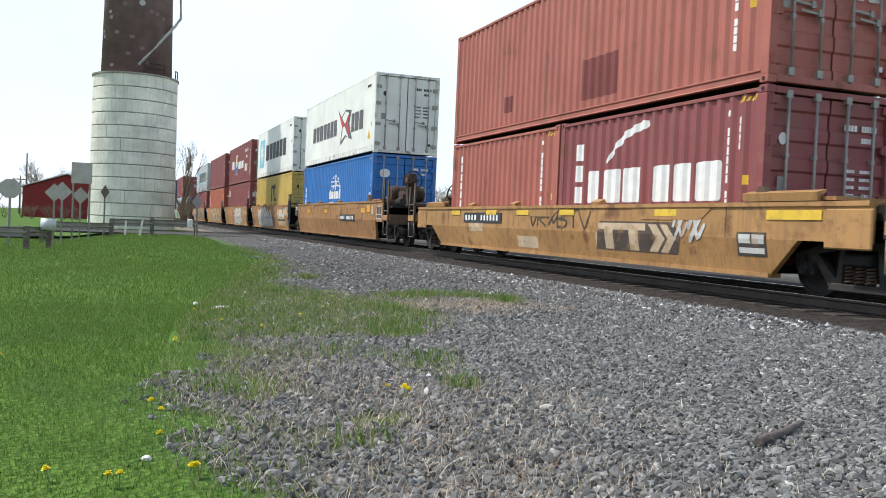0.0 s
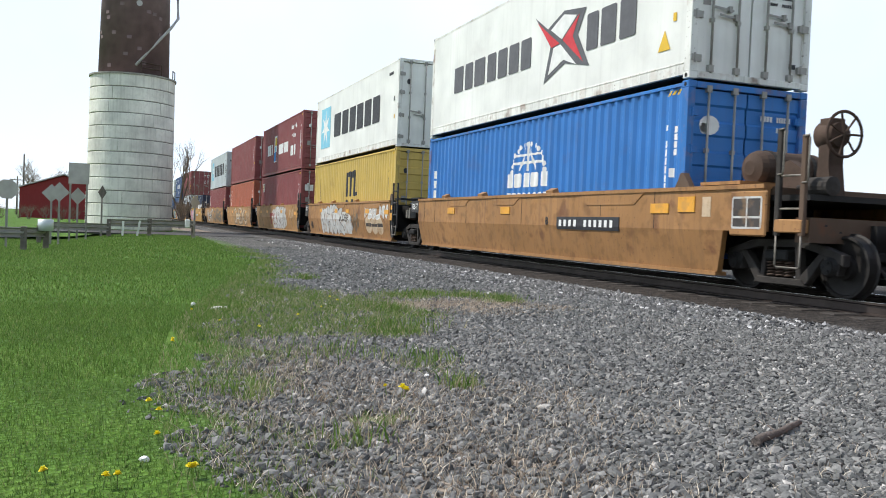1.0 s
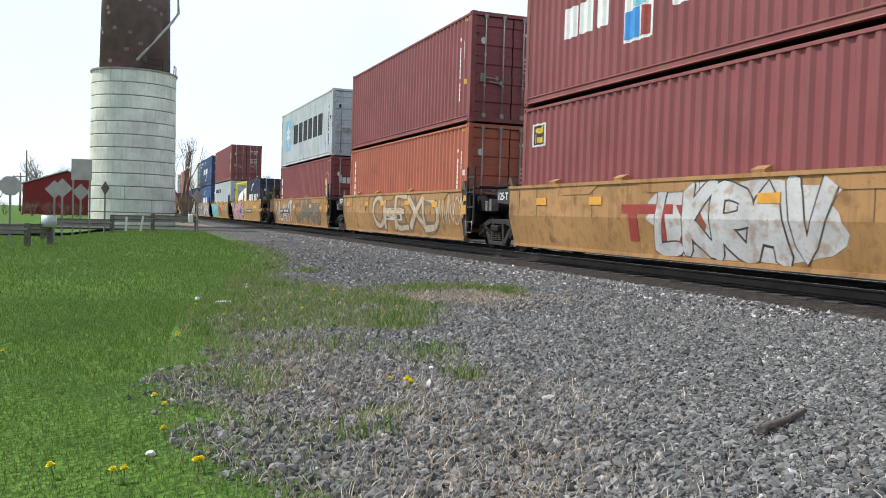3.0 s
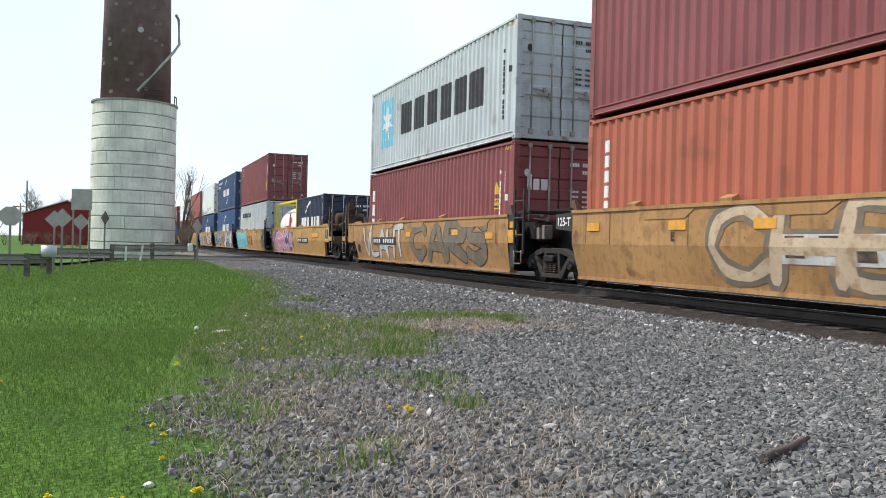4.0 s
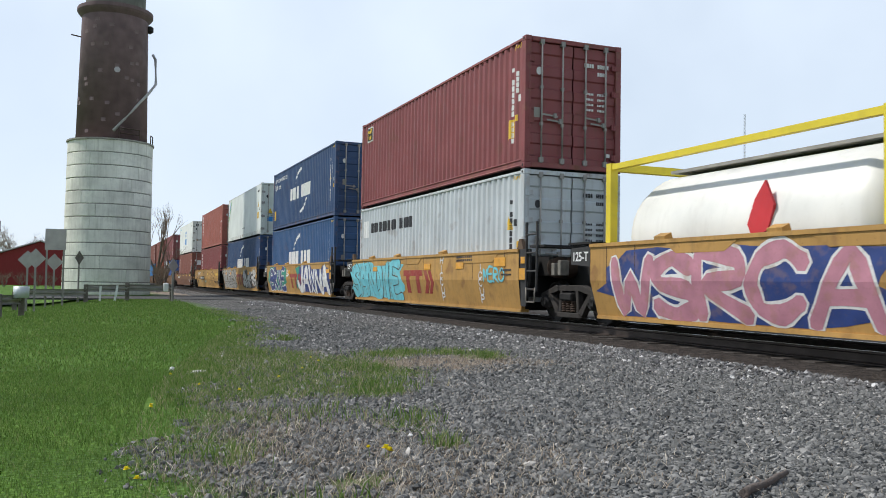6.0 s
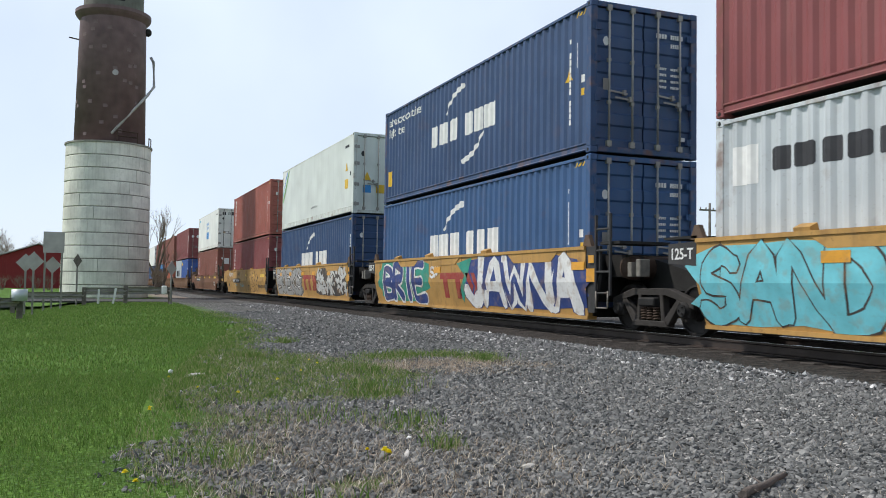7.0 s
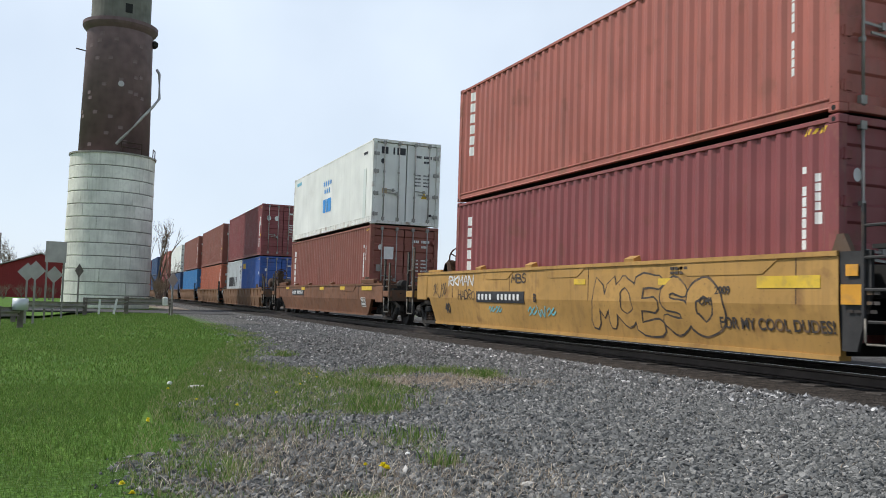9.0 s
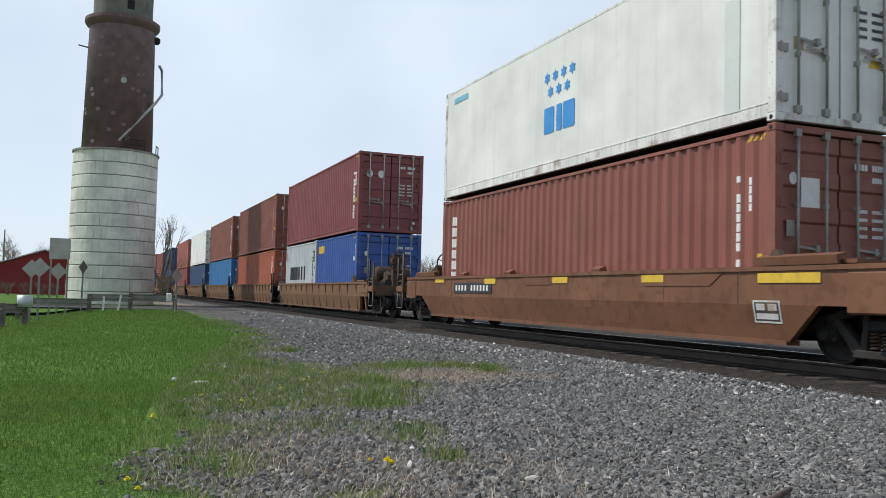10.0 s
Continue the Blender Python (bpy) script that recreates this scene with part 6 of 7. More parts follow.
def build_silo():
    s = thing("silo", "round whitewashed concrete block silo with dark joints", "silo", at=pose(SILO[0], SILO[1], 0))
    bm = bmesh.new()
    lathe(bm, [(2.43, -0.5), (2.36, 9.08), (0.5, 9.1)], 64)
    part("core", bm, JOINT, s)
    rings, per, h = 12, 5, 9.1 / 12
    for r in range(rings):
        r0, r1 = 2.5 - 0.075 * r / rings, 2.5 - 0.075 * (r + 1) / rings
        bm = bmesh.new()
        a0, a1, n = 0.004, math.tau / per - 0.004, 12
        cols = []
        for k in range(n + 1):
            a = a0 + (a1 - a0) * k / n
            ca, sa = math.cos(a), math.sin(a)
            z0, z1 = h * r + 0.026, h * (r + 1) - 0.026
            cols.append([bm.verts.new((ca * q, sa * q, z)) for q, z in ((r0 - 0.12, z0), (r0 - 0.012, z0), (r0, z0 + 0.02), (r1, z1 - 0.02), (r1 - 0.012, z1), (r1 - 0.12, z1))])
        for p, q in zip(cols, cols[1:]):
            for i in range(6):
                bm.faces.new((p[i], q[i], q[(i + 1) % 6], p[(i + 1) % 6]))
        bm.faces.new(cols[0])
        bm.faces.new(cols[-1][::-1])
        me = finish(bm, "concrete_block", CONC)
        turn = random.Random(r).uniform(0, 45)
        for k in range(per):
            part("concrete_block", me, CONC, s, at=pose(random.uniform(-0.006, 0.006), random.uniform(-0.006, 0.006), 0, 0, 0, turn + 360 * k / per))
    bm = bmesh.new()
    lathe(bm, [(2.5, 9.06), (2.5, 9.16), (2.0, 9.2)], 64)
    part("ledge", bm, JOINT, s)
    t = thing("tower", "dark brown brick tower standing on the white silo", "tower", at=pose(SILO[0] + 0.03, SILO[1], 9.2))
    bm = bmesh.new()
    lathe(bm, [(2.04, -0.1), (1.9, 7.6), (1.9, 7.7)], 64)
    for f in bm.faces:
        f.smooth = len(f.verts) == 4
    shaft = part("shaft", bm, BRICK, t)
    # single paler tiles that stand out of the face
    tile = mat("paler brown tile", (0.19, 0.125, 0.12), 0.65, vary=0.3)
    for k in range(26):
        a, z = random.uniform(-1.3, 1.3), random.uniform(0.4, 7.2)
        rr = 2.04 - 0.14 * z / 7.6
        bm = bmesh.new()
        box(bm, -0.13, 0.13, -0.02, 0.02, -0.1, 0.1)
        part("tile", bm, tile, shaft, at=Matrix.Translation((math.sin(a) * (rr - 0.012), -math.cos(a) * (rr - 0.012), z)) @ pose(0, 0, 0, 0, 0, math.degrees(a)))
    bm = bmesh.new()
    lathe(bm, [(1.9, 7.5), (2.1, 7.72), (2.18, 7.85), (2.18, 8.05), (1.8, 8.12)], 64)
    part("cornice", bm, BRICK, t, "projecting dark brick cornice")
    bm = bmesh.new()
    lathe(bm, [(1.72, 8.0), (1.72, 10.8), (1.2, 11.8), (0.1, 12.2)], 40)
    head = part("head_house", bm, mat("grey weathered boarding", (0.17, 0.165, 0.14), 0.85, vary=0.3, scale=2, streak=0.4), t, "grey boarded head house")
    for a in (0.22,):
        bm = bmesh.new()
        box(bm, -0.2, 0.2, -0.03, 0.05, 0, 0.55)
        part("window", bm, DARK, head, at=Matrix.Translation((math.sin(a) * 1.72, -math.cos(a) * 1.72, 8.5)) @ pose(0, 0, 0, 0, 0, math.degrees(a)))
    pipe = mat("pale weathered pipe", (0.5, 0.47, 0.46), 0.6, 0.1, vary=0.2)
    bm = bmesh.new()
    pts = [Vector(p) for p in ((0.05, -2.15, 0.45), (2.05, -1.15, 3.1), (2.42, -0.55, 3.75), (2.36, -0.4, 5.3), (2.2, -0.3, 5.6))]
    hose(bm, pts, 0.085, 10)
    part("chute_pipe", bm, pipe, t, "pale slanting chute pipe")
    for segs in ([((0.35, -2.25, 0), (0.35, -2.25, 0.62)), ((1.5, -1.75, 0), (1.5, -1.75, 0.62)), ((0.35, -2.25, 0.62), (1.5, -1.75, 0.62)), ((0.35, -2.25, 0.32), (1.5, -1.75, 0.32))],
                 [((2.2, -0.8, 0), (2.2, -0.8, 0.5)), ((2.2, -0.8, 0.5), (2.35, -0.2, 0.5)), ((2.35, -0.2, 0), (2.35, -0.2, 0.5))]):
        part("railing", tube_mesh(segs, 0.03, RUST), RUST, t, "rusty railing")
    bm = bmesh.new()
    tube(bm, (-1.9, -0.4, 6.2), (-2.45, -0.5, 6.25), 0.04, n=6)
    part("bracket", bm, RUST, t)
    bm = bmesh.new()
    lathe(bm, [(0.1, 0), (0.22, 0.12), (0.22, 0.35), (0.1, 0.45)], 14, "z", (1.98, -0.3, 6.9))
    part("lamp_housing", bm, DARK, t)
    bm = bmesh.new()
    lathe(bm, [(0.17, 0.0), (0.17, 0.06)], 16)
    for v in bm.verts:
        v.co = Vector((0.15 + v.co.x, -1.98 + v.co.z, 4.1 + v.co.y))
    part("plate", bm, pipe, t, "pale round plate")


build_silo()

# ---- barn ----
REDWOOD = mat("barn red boards", (0.24, 0.018, 0.02), 0.75, vary=0.25, scale=1.2, streak=0.25)
ROOFM = mat("pale metal roofing", (0.5, 0.47, 0.48), 0.5, 0.4, vary=0.15)


def build_barn():
    b = thing("barn", "red boarded barn with a shallow pale metal roof", "barn", at=pose(-5.65, 112, 0))
    bm = bmesh.new()
    prism(bm, [(-4.7, -0.3), (4.7, -0.3), (4.7, 3.5), (0, 5.15), (-4.7, 3.5)], 0, 22, "y")
    w = part("wall", bm, REDWOOD, b)
    board = cached("board", lambda: (lambda m: (box(m, -0.1, 0.1, -0.025, 0.0, 0, 1), finish(m, "board", REDWOOD))[1])(bmesh.new()))
    for k in range(40):
        x = -4.6 + 9.2 * k / 39
        h = 3.5 + (1 - abs(x) / 4.7) * 1.65 - 0.05
        part("board", board, REDWOOD, w, at=pose(x, 0, 0) @ Matrix.Diagonal((1, 1, h, 1)))
    for s in (-1, 1):
        bm = bmesh.new()
        prism(bm, [(0, 5.2), (s * 5.0, 3.46), (s * 5.0, 3.58), (0, 5.34)], -0.4, 22.4, "y")
        part("roof", bm, ROOFM, b)
    bm = bmesh.new()
    box(bm, -1.6, 1.6, -0.08, -0.02, 0, 2.6)
    part("door", bm, REDWOOD, b)


build_barn()

# ---- signs and guard rail ----
SIGNBACK = mat("bare sheet aluminium", (0.4, 0.38, 0.36), 0.45, 0.6, vary=0.15)
TIMBER = mat("grey weathered timber", (0.16, 0.14, 0.12), 0.9, vary=0.35, scale=5, bump=0.4)


def ground_at(x, y):
    return float(ground_height(np.array([x]), np.array([y]))[0])


def sign(kind, az, d, z0, z1, w, label, turn=0.0, two_posts=False, dark=False):
    x, y = d * math.tan(radians(az)), d
    g = ground_at(x, y)
    s = thing("road_sign", label, "sign", "road signs", at=pose(x, y, g, 0, 0, turn))
    m = TIMBER if dark else SIGNBACK
    h, c = z1 - z0, (z0 + z1) / 2 - g
    if kind == "diamond":
        pts = [(0, -h / 2), (w / 2, 0), (0, h / 2), (-w / 2, 0)]
    elif kind == "octagon":
        pts = [(w / 2 * math.cos(a), h / 2 * math.sin(a)) for a in [radians(22.5 + 45 * k) for k in range(8)]]
    else:
        pts = [(-w / 2, -h / 2), (w / 2, -h / 2), (w / 2, h / 2), (-w / 2, h / 2)]
    bm = bmesh.new()
    prism(bm, [(px, pz + c) for px, pz in pts], -0.03, -0.024, "y")
    part("panel", bm, m, s, "back of an aluminium sign panel")
    for px in ((-w * 0.4, w * 0.4) if two_posts else (0,)):
        bm = bmesh.new()
        prism(bm, [(px - 0.04, -0.024), (px - 0.03, 0.02), (px + 0.03, 0.02), (px + 0.04, -0.024), (px + 0.02, -0.02), (px + 0.02, 0.0), (px - 0.02, 0.0), (px - 0.02, -0.02)], -0.3, z1 - g - 0.05, "z")
        post = part("post", bm, STEEL, s)
        bm = bmesh.new()
        for z in (c - h * 0.25, c + h * 0.25):
            tube(bm, (px, -0.045, z), (px, 0.0, z), 0.012, n=6)
        part("bolt", bm, STEEL, post)


sign("octagon", -5.95, 34, 1.31, 2.03, 0.76, "back of an octagonal aluminium road sign on a post")
sign("diamond", -3.56, 38, 1.3, 2.04, 0.72, "back of a diamond road sign on a steel post")
sign("diamond", -3.13, 37, 1.32, 2.1, 0.74, "back of a second diamond road sign on a post")
sign("rect", -2.06, 40, 2.15, 3.04, 0.82, "back of a large square road sign on two posts", two_posts=True)
sign("diamond", -2.1, 41, 1.27, 2.02, 0.7, "back of a small diamond sign below a larger one")
sign("diamond", -0.73, 42, 1.56, 2.2, 0.42, "dark turned diamond sign before the silo", 30, dark=True)
sign("diamond", 4.78, 40, 1.24, 1.93, 0.5, "weathered diamond sign on a post beside the track", 25)


def w_beam(parent, p, q, z):
    p, q = Vector((*p, z)), Vector((*q, z))
    d = (q - p).normalized()
    nrm = Vector((d.y, -d.x, 0))
    prof = [(0.0, 0.155), (0.02, 0.15), (0.08, 0.1), (0.08, 0.06), (0.01, 0.02), (0.01, -0.02), (0.08, -0.06), (0.08, -0.1), (0.02, -0.15), (0.0, -0.155)]
    prof += [(a - 0.008, b) for a, b in reversed(prof)]
    bm = bmesh.new()
    lo, hi = [[bm.verts.new(e + nrm * a + Vector((0, 0, b))) for a, b in prof] for e in (p, q)]
    n = len(prof)
    for i in range(n):
        bm.faces.new((lo[i], hi[i], hi[(i + 1) % n], lo[(i + 1) % n]))
    return part("beam", bm, STEEL, parent, "galvanised corrugated beam")


def guard_rail(posts, label, lip=None):
    g = thing("guard_rail", label, "guard rail", "guard rails")
    for i, (x, y) in enumerate(posts):
        z = ground_at(x, y)
        bm = bmesh.new()
        box(bm, -0.09, 0.09, -0.1, 0.1, -0.3, 0.78)
        part("post", bm, TIMBER, g, "weathered timber post", bevel=0.015, at=pose(x, y, z, 0, 0, random.uniform(-6, 6)))
        if i:
            w_beam(g, (posts[i - 1][0], posts[i - 1][1] - 0.12), (x, y - 0.12), (z + ground_at(*posts[i - 1])) / 2 + 0.58)
    return g


rail = guard_rail([(3.45, 41.6), (1.5, 41.0), (-0.2, 40.4), (-2.9, 39.6)], "galvanised guard rail on timber posts along the road")
bm = bmesh.new()
box(bm, 3.05, 3.28, 41.2, 41.4, 0.42, 0.82)
part("end_marker", bm, WHITE, rail, "white end marker", bevel=0.04)
rail = guard_rail([(-2.1, 31.6), (-2.7, 30.8), (-4.0, 30.4), (-5.8, 30.0)], "galvanised guard rail end near the road signs")
bm = bmesh.new()
tube(bm, (-2.1, 31.3, 0.3), (-2.1, 31.3, 0.68), 0.24, n=18)
part("terminal", bm, mat("pale painted terminal", (0.62, 0.66, 0.68), 0.5, 0.3, vary=0.15), rail, "rounded pale rail terminal")
for n, (x, y, tilt) in enumerate(((0.36, 39.7, 2), (0.95, 39.6, 9))):
    bm = bmesh.new()
    box(bm, -0.045, 0.045, -0.01, 0.01, -0.2, 0.66 + 0.04 * n)
    tagged(part("marker_post", bm, WHITE, at=pose(x, y, ground_at(x, y), 0, tilt, 0)), "short white plastic marker post by the guard rail", "marker post", "marker posts")

# road behind the guard rail
bm = bmesh.new()
prism(bm, [(-60, -0.05), (7.4, -0.05), (7.4, 0.03), (-60, 0.03)], 44.0, 50.5, "y")
tagged(part("road", bm, mat("worn asphalt", (0.05, 0.048, 0.046), 0.9, vary=0.2, scale=2, bump=0.3)), "worn grey asphalt road that crosses the railway", "road", kind="structure")

# ---- bare trees ----
BARK = mat("grey-brown bark", (0.13, 0.105, 0.085), 0.95, vary=0.3, scale=4)
TWIG = mat("brown spring twigs", (0.2, 0.15, 0.11), 0.95, vary=0.35, scale=2)


def bare_tree(name, label, height, seed, at, depth=5, spread=0.55, category="tree"):
    rnd = random.Random(seed)
    t = thing(name, label, category, "bare trees", at=at)
    trunk, crown = bmesh.new(), bmesh.new()
    def grow(p, d, l, r, lv):
        q = p + d * l
        tube(trunk if lv < 2 else crown, p, q, r, r * 0.62, n=7 if lv < 2 else 4, caps=False)
        if lv >= depth:
            return
        for k in range(rnd.choice((2, 3, 3)) if lv else 4):
            a = rnd.uniform(0, math.tau)
            side = Vector((math.cos(a), math.sin(a), rnd.uniform(-0.1, 0.5)))
            nd = (d + side * spread * rnd.uniform(0.7, 1.3) + Vector((0, 0, 0.12))).normalized()
            start = p + d * l * (rnd.uniform(0.45, 1.0) if lv else rnd.uniform(0.5, 1.0))
            grow(start, nd, l * rnd.uniform(0.62, 0.85), max(0.006 * height / 6, r * 0.52), lv + 1)
    grow(Vector((0, 0, -0.2)), Vector((rnd.uniform(-0.1, 0.1), rnd.uniform(-0.1, 0.1), 1)).normalized(), height * 0.3, height * 0.022, 0)
    part("trunk", trunk, BARK, t)
    part("crown", crown, TWIG, t, "leafless branching twigs")
    return t


bare_tree("tree", "leafless young tree with thin upright branches behind the silo", 8.6, 5, pose(5.0, 74, 0), spread=0.42)
bare_tree("tree", "leafless tree close behind the silo", 5.6, 8, pose(5.9, 77, 0), spread=0.4)
bush = bare_tree("shrub", "bare brown shrub by the railway", 3.0, 11, pose(4.9, 70, 0), 5, 0.7, "shrub")
for n in range(7):
    copy_thing(bush, pose(4.6 + 0.28 * n, 68 + 3.1 * n, 0, 0, 0, 50 * n))
for n in range(12):
    copy_thing(bush, pose(-10.5 + 1.35 * n, 96 + 3 * math.sin(n * 2.1), -0.7, 0, 0, 73 * n))
far = bare_tree("tree", "tall leafless tree beyond the railway", 11.0, 21, pose(38, 150, 0), 6, 0.6)
wide = bare_tree("tree", "broad leafless tree in the distance", 9.0, 33, pose(41.5, 152, 0), 6, 0.75)
rnd = random.Random(4)
for n, (x, y) in enumerate(((44, 155), (29, 150), (66, 178), (58, 185), (30, 190), (100, 112), (106, 116), (113, 112), (120, 121), (88, 132), (94, 125), (72, 120), (78, 142), (125, 108), (-14, 165), (-20, 172), (-27, 168), (-33, 176), (-9, 180), (-17, 185), (52, 210), (20, 240), (135, 105), (83, 150), (62, 160))):
    copy_thing((far, wide)[n % 2], pose(x, y, -0.6 * rnd.random(), 0, 0, 61 * n))

# ---- poles ----
def pole(x, y, h, label, arm=True):
    p = thing("utility_pole", label, "utility pole", "utility poles", at=pose(x, y, 0))
    bm = bmesh.new()
    tube(bm, (0, 0, -0.5), (0, 0, h), 0.16, 0.1, n=10)
    part("pole", bm, TIMBER, p)
    if arm:
        bm = bmesh.new()
        box(bm, -1.1, 1.1, -0.06, 0.06, h - 0.7, h - 0.56)
        a = part("crossarm", bm, TIMBER, p)
        for x_ in (-1.0, -0.4, 0.4, 1.0):
            bm = bmesh.new()
            lathe(bm, [(0.03, 0), (0.06, 0.05), (0.06, 0.14), (0.03, 0.18)], 10, "z", (x_, 0, h - 0.56))
            part("insulator", bm, SIGNBACK, a)


pole(-13.4, 150, 9.6, "plain tall mast behind the red barn", False)
pole(-15.2, 160, 6.4, "distant timber utility pole with a crossarm")
pole(50.8, 61.8, 8.7, "timber utility pole with a crossarm beyond the railway")
pole(62.3, 73.6, 8.4, "second timber utility pole beyond the railway")


def radio_mast(x, y, h):
    m = thing("radio_mast", "tall thin lattice radio mast in the distance", "mast", at=pose(x, y, 0))
    corners = [Vector((0.35 * math.cos(k * math.tau / 3), 0.35 * math.sin(k * math.tau / 3), 0)) for k in range(3)]
    for p in corners:
        part("leg", tube_mesh([(p - Vector((0, 0, 0.5)), p + Vector((0, 0, h)))], 0.06, SIGNBACK, 5), SIGNBACK, m)
    segs = []
    for k in range(int(h / 1.5)):
        for i in range(3):
            segs.append((corners[i] + Vector((0, 0, 1.5 * k)), corners[(i + 1) % 3] + Vector((0, 0, 1.5 * k + 1.5))))
    tagged(part("lattice", tube_mesh(segs, 0.035, SIGNBACK, 4), SIGNBACK, m), kind="stuff")
    for z in (h * 0.62, h * 0.86):
        bm = bmesh.new()
        lathe(bm, [(0.1, -0.4), (0.7, -0.3), (0.7, 0.3), (0.1, 0.4)], 12, "z", (0.4, 0, z))
        part("antenna", bm, SIGNBACK, m)


radio_mast(264.5, 300, 78)


# ---- loose stones, grass and small things on the ground ----
def island_material(name, stops, rough=0.9, spec=0.25, leafy=False):
    """Colour varies from piece to piece."""
    m = bpy.data.materials.new(name)
    m.use_nodes = True
    t = m.node_tree
    b = t.nodes["Principled BSDF"]
    b.inputs["Roughness"].default_value, b.inputs["Specular IOR Level"].default_value = rough, spec
    geo = t.nodes.new("ShaderNodeNewGeometry")
    r = t.nodes.new("ShaderNodeValToRGB")
    while len(r.color_ramp.elements) < len(stops):
        r.color_ramp.elements.new(0.5)
    for el, (p, c) in zip(r.color_ramp.elements, stops):
        el.position, el.color = p, (*c, 1)
    n = t.nodes.new("ShaderNodeTexNoise")
    n.inputs["Scale"].default_value, n.inputs["Detail"].default_value = 55.0, 5.0
    t.links.new(geo.outputs["Position"], n.inputs[0])
    mr = t.nodes.new("ShaderNodeMapRange")
    mr.inputs[1].default_value, mr.inputs[2].default_value, mr.inputs[3].default_value, mr.inputs[4].default_value = 0.3, 0.7, 0.75, 1.2
    mx = t.nodes.new("ShaderNodeMix")
    mx.data_type, mx.blend_type = "RGBA", "MULTIPLY"
    mx.inputs[0].default_value = 1.0
    t.links.new(geo.outputs["Random Per Island"], r.inputs[0])
    t.links.new(n.outputs["Fac"], mr.inputs[0])
    t.links.new(r.outputs[0], mx.inputs[6])
    t.links.new(mr.outputs[0], mx.inputs[7])
    t.links.new(mx.outputs[2], b.inputs["Base Color"])
    if leafy:
        tr, ms = t.nodes.new("ShaderNodeBsdfTranslucent"), t.nodes.new("ShaderNodeMixShader")
        ms.inputs[0].default_value = 0.45
        t.links.new(mx.outputs[2], tr.inputs[0])
        t.links.new(b.outputs[0], ms.inputs[1])
        t.links.new(tr.outputs[0], ms.inputs[2])
        t.links.new(ms.outputs[0], t.nodes["Material Output"].inputs[0])
    return m


PHI = (1 + 5 ** 0.5) / 2
ICO_V = np.array([(-1, PHI, 0), (1, PHI, 0), (-1, -PHI, 0), (1, -PHI, 0), (0, -1, PHI), (0, 1, PHI), (0, -1, -PHI), (0, 1, -PHI), (PHI, 0, -1), (PHI, 0, 1), (-PHI, 0, -1), (-PHI, 0, 1)]) / np.hypot(1, PHI)
ICO_F = np.array([(0, 11, 5), (0, 5, 1), (0, 1, 7), (0, 7, 10), (0, 10, 11), (1, 5, 9), (5, 11, 4), (11, 10, 2), (10, 7, 6), (7, 1, 8), (3, 9, 4), (3, 4, 2), (3, 2, 6), (3, 6, 8), (3, 8, 9), (4, 9, 5), (2, 4, 11), (6, 2, 10), (8, 6, 7), (9, 8, 1)])
OCT_V = np.array([(1, 0, 0), (-1, 0, 0), (0, 1, 0), (0, -1, 0), (0, 0, 1), (0, 0, -1)], float)
OCT_F = np.array([(0, 2, 4), (2, 1, 4), (1, 3, 4), (3, 0, 4), (2, 0, 5), (1, 2, 5), (3, 1, 5), (0, 3, 5)])
rng = np.random.default_rng(3)


def raw_mesh(name, verts, faces, material):
    k = faces.shape[1]
    me = bpy.data.meshes.new(name)
    me.vertices.add(len(verts))
    me.vertices.foreach_set("co", verts.astype(np.float32).ravel())
    me.loops.add(faces.size)
    me.loops.foreach_set("vertex_index", faces.astype(np.int32).ravel())
    me.polygons.add(len(faces))
    me.polygons.foreach_set("loop_start", np.arange(0, faces.size, k, dtype=np.int32))
    me.polygons.foreach_set("use_smooth", np.zeros(len(faces), bool))
    me.update(calc_edges=True)
    me.materials.append(material)
    return new(name, me)


def scatter(n, x0, x1, y0, y1):
    x, y = rng.uniform(x0, x1, n), rng.uniform(y0, y1, n)
    az = np.degrees(np.arctan2(x, y))
    keep = (az > -11) & (az < 52)
    return x[keep], y[keep]


def stones(name, label, material, x, y, size, base_v, base_f, sink=0.25):
    n = len(x)
    s = size * rng.lognormal(0, 0.22, n)
    stretch = rng.uniform(0.55, 1.4, (n, 1, 3)) * np.array([1, 1, 0.75])
    v = base_v[None] * (1 + rng.uniform(-0.45, 0.45, (n, len(base_v), 1))) * stretch * s[:, None, None]
    a, b = rng.uniform(0, math.tau, n), rng.uniform(-0.6, 0.6, n)
    ca, sa, cb, sb = np.cos(a)[:, None], np.sin(a)[:, None], np.cos(b)[:, None], np.sin(b)[:, None]
    vx, vz = v[..., 0] * cb + v[..., 2] * sb, -v[..., 0] * sb + v[..., 2] * cb
    wx, wy = vx * ca - v[..., 1] * sa, vx * sa + v[..., 1] * ca
    z = ground_height(x, y) + s * rng.uniform(-sink, 0.55, n)
    out = np.stack([wx + x[:, None], wy + y[:, None], vz + z[:, None]], -1).reshape(-1, 3)
    f = (base_f[None] + (np.arange(n) * len(base_v))[:, None, None]).reshape(-1, 3)
    return tagged(raw_mesh(name, out, f, material), label, "ballast", kind="stuff")


GREYROCK = island_material("grey crushed stone", [(0.0, (0.08, 0.081, 0.079)), (0.25, (0.135, 0.137, 0.132)), (0.7, (0.2, 0.201, 0.194)), (0.96, (0.29, 0.285, 0.27)), (1.0, (0.52, 0.5, 0.47))])
PALEROCK = island_material("pale track ballast", [(0.0, (0.085, 0.085, 0.085)), (0.45, (0.165, 0.163, 0.16)), (0.85, (0.27, 0.265, 0.26)), (0.94, (0.45, 0.44, 0.43)), (1.0, (0.78, 0.77, 0.75))])


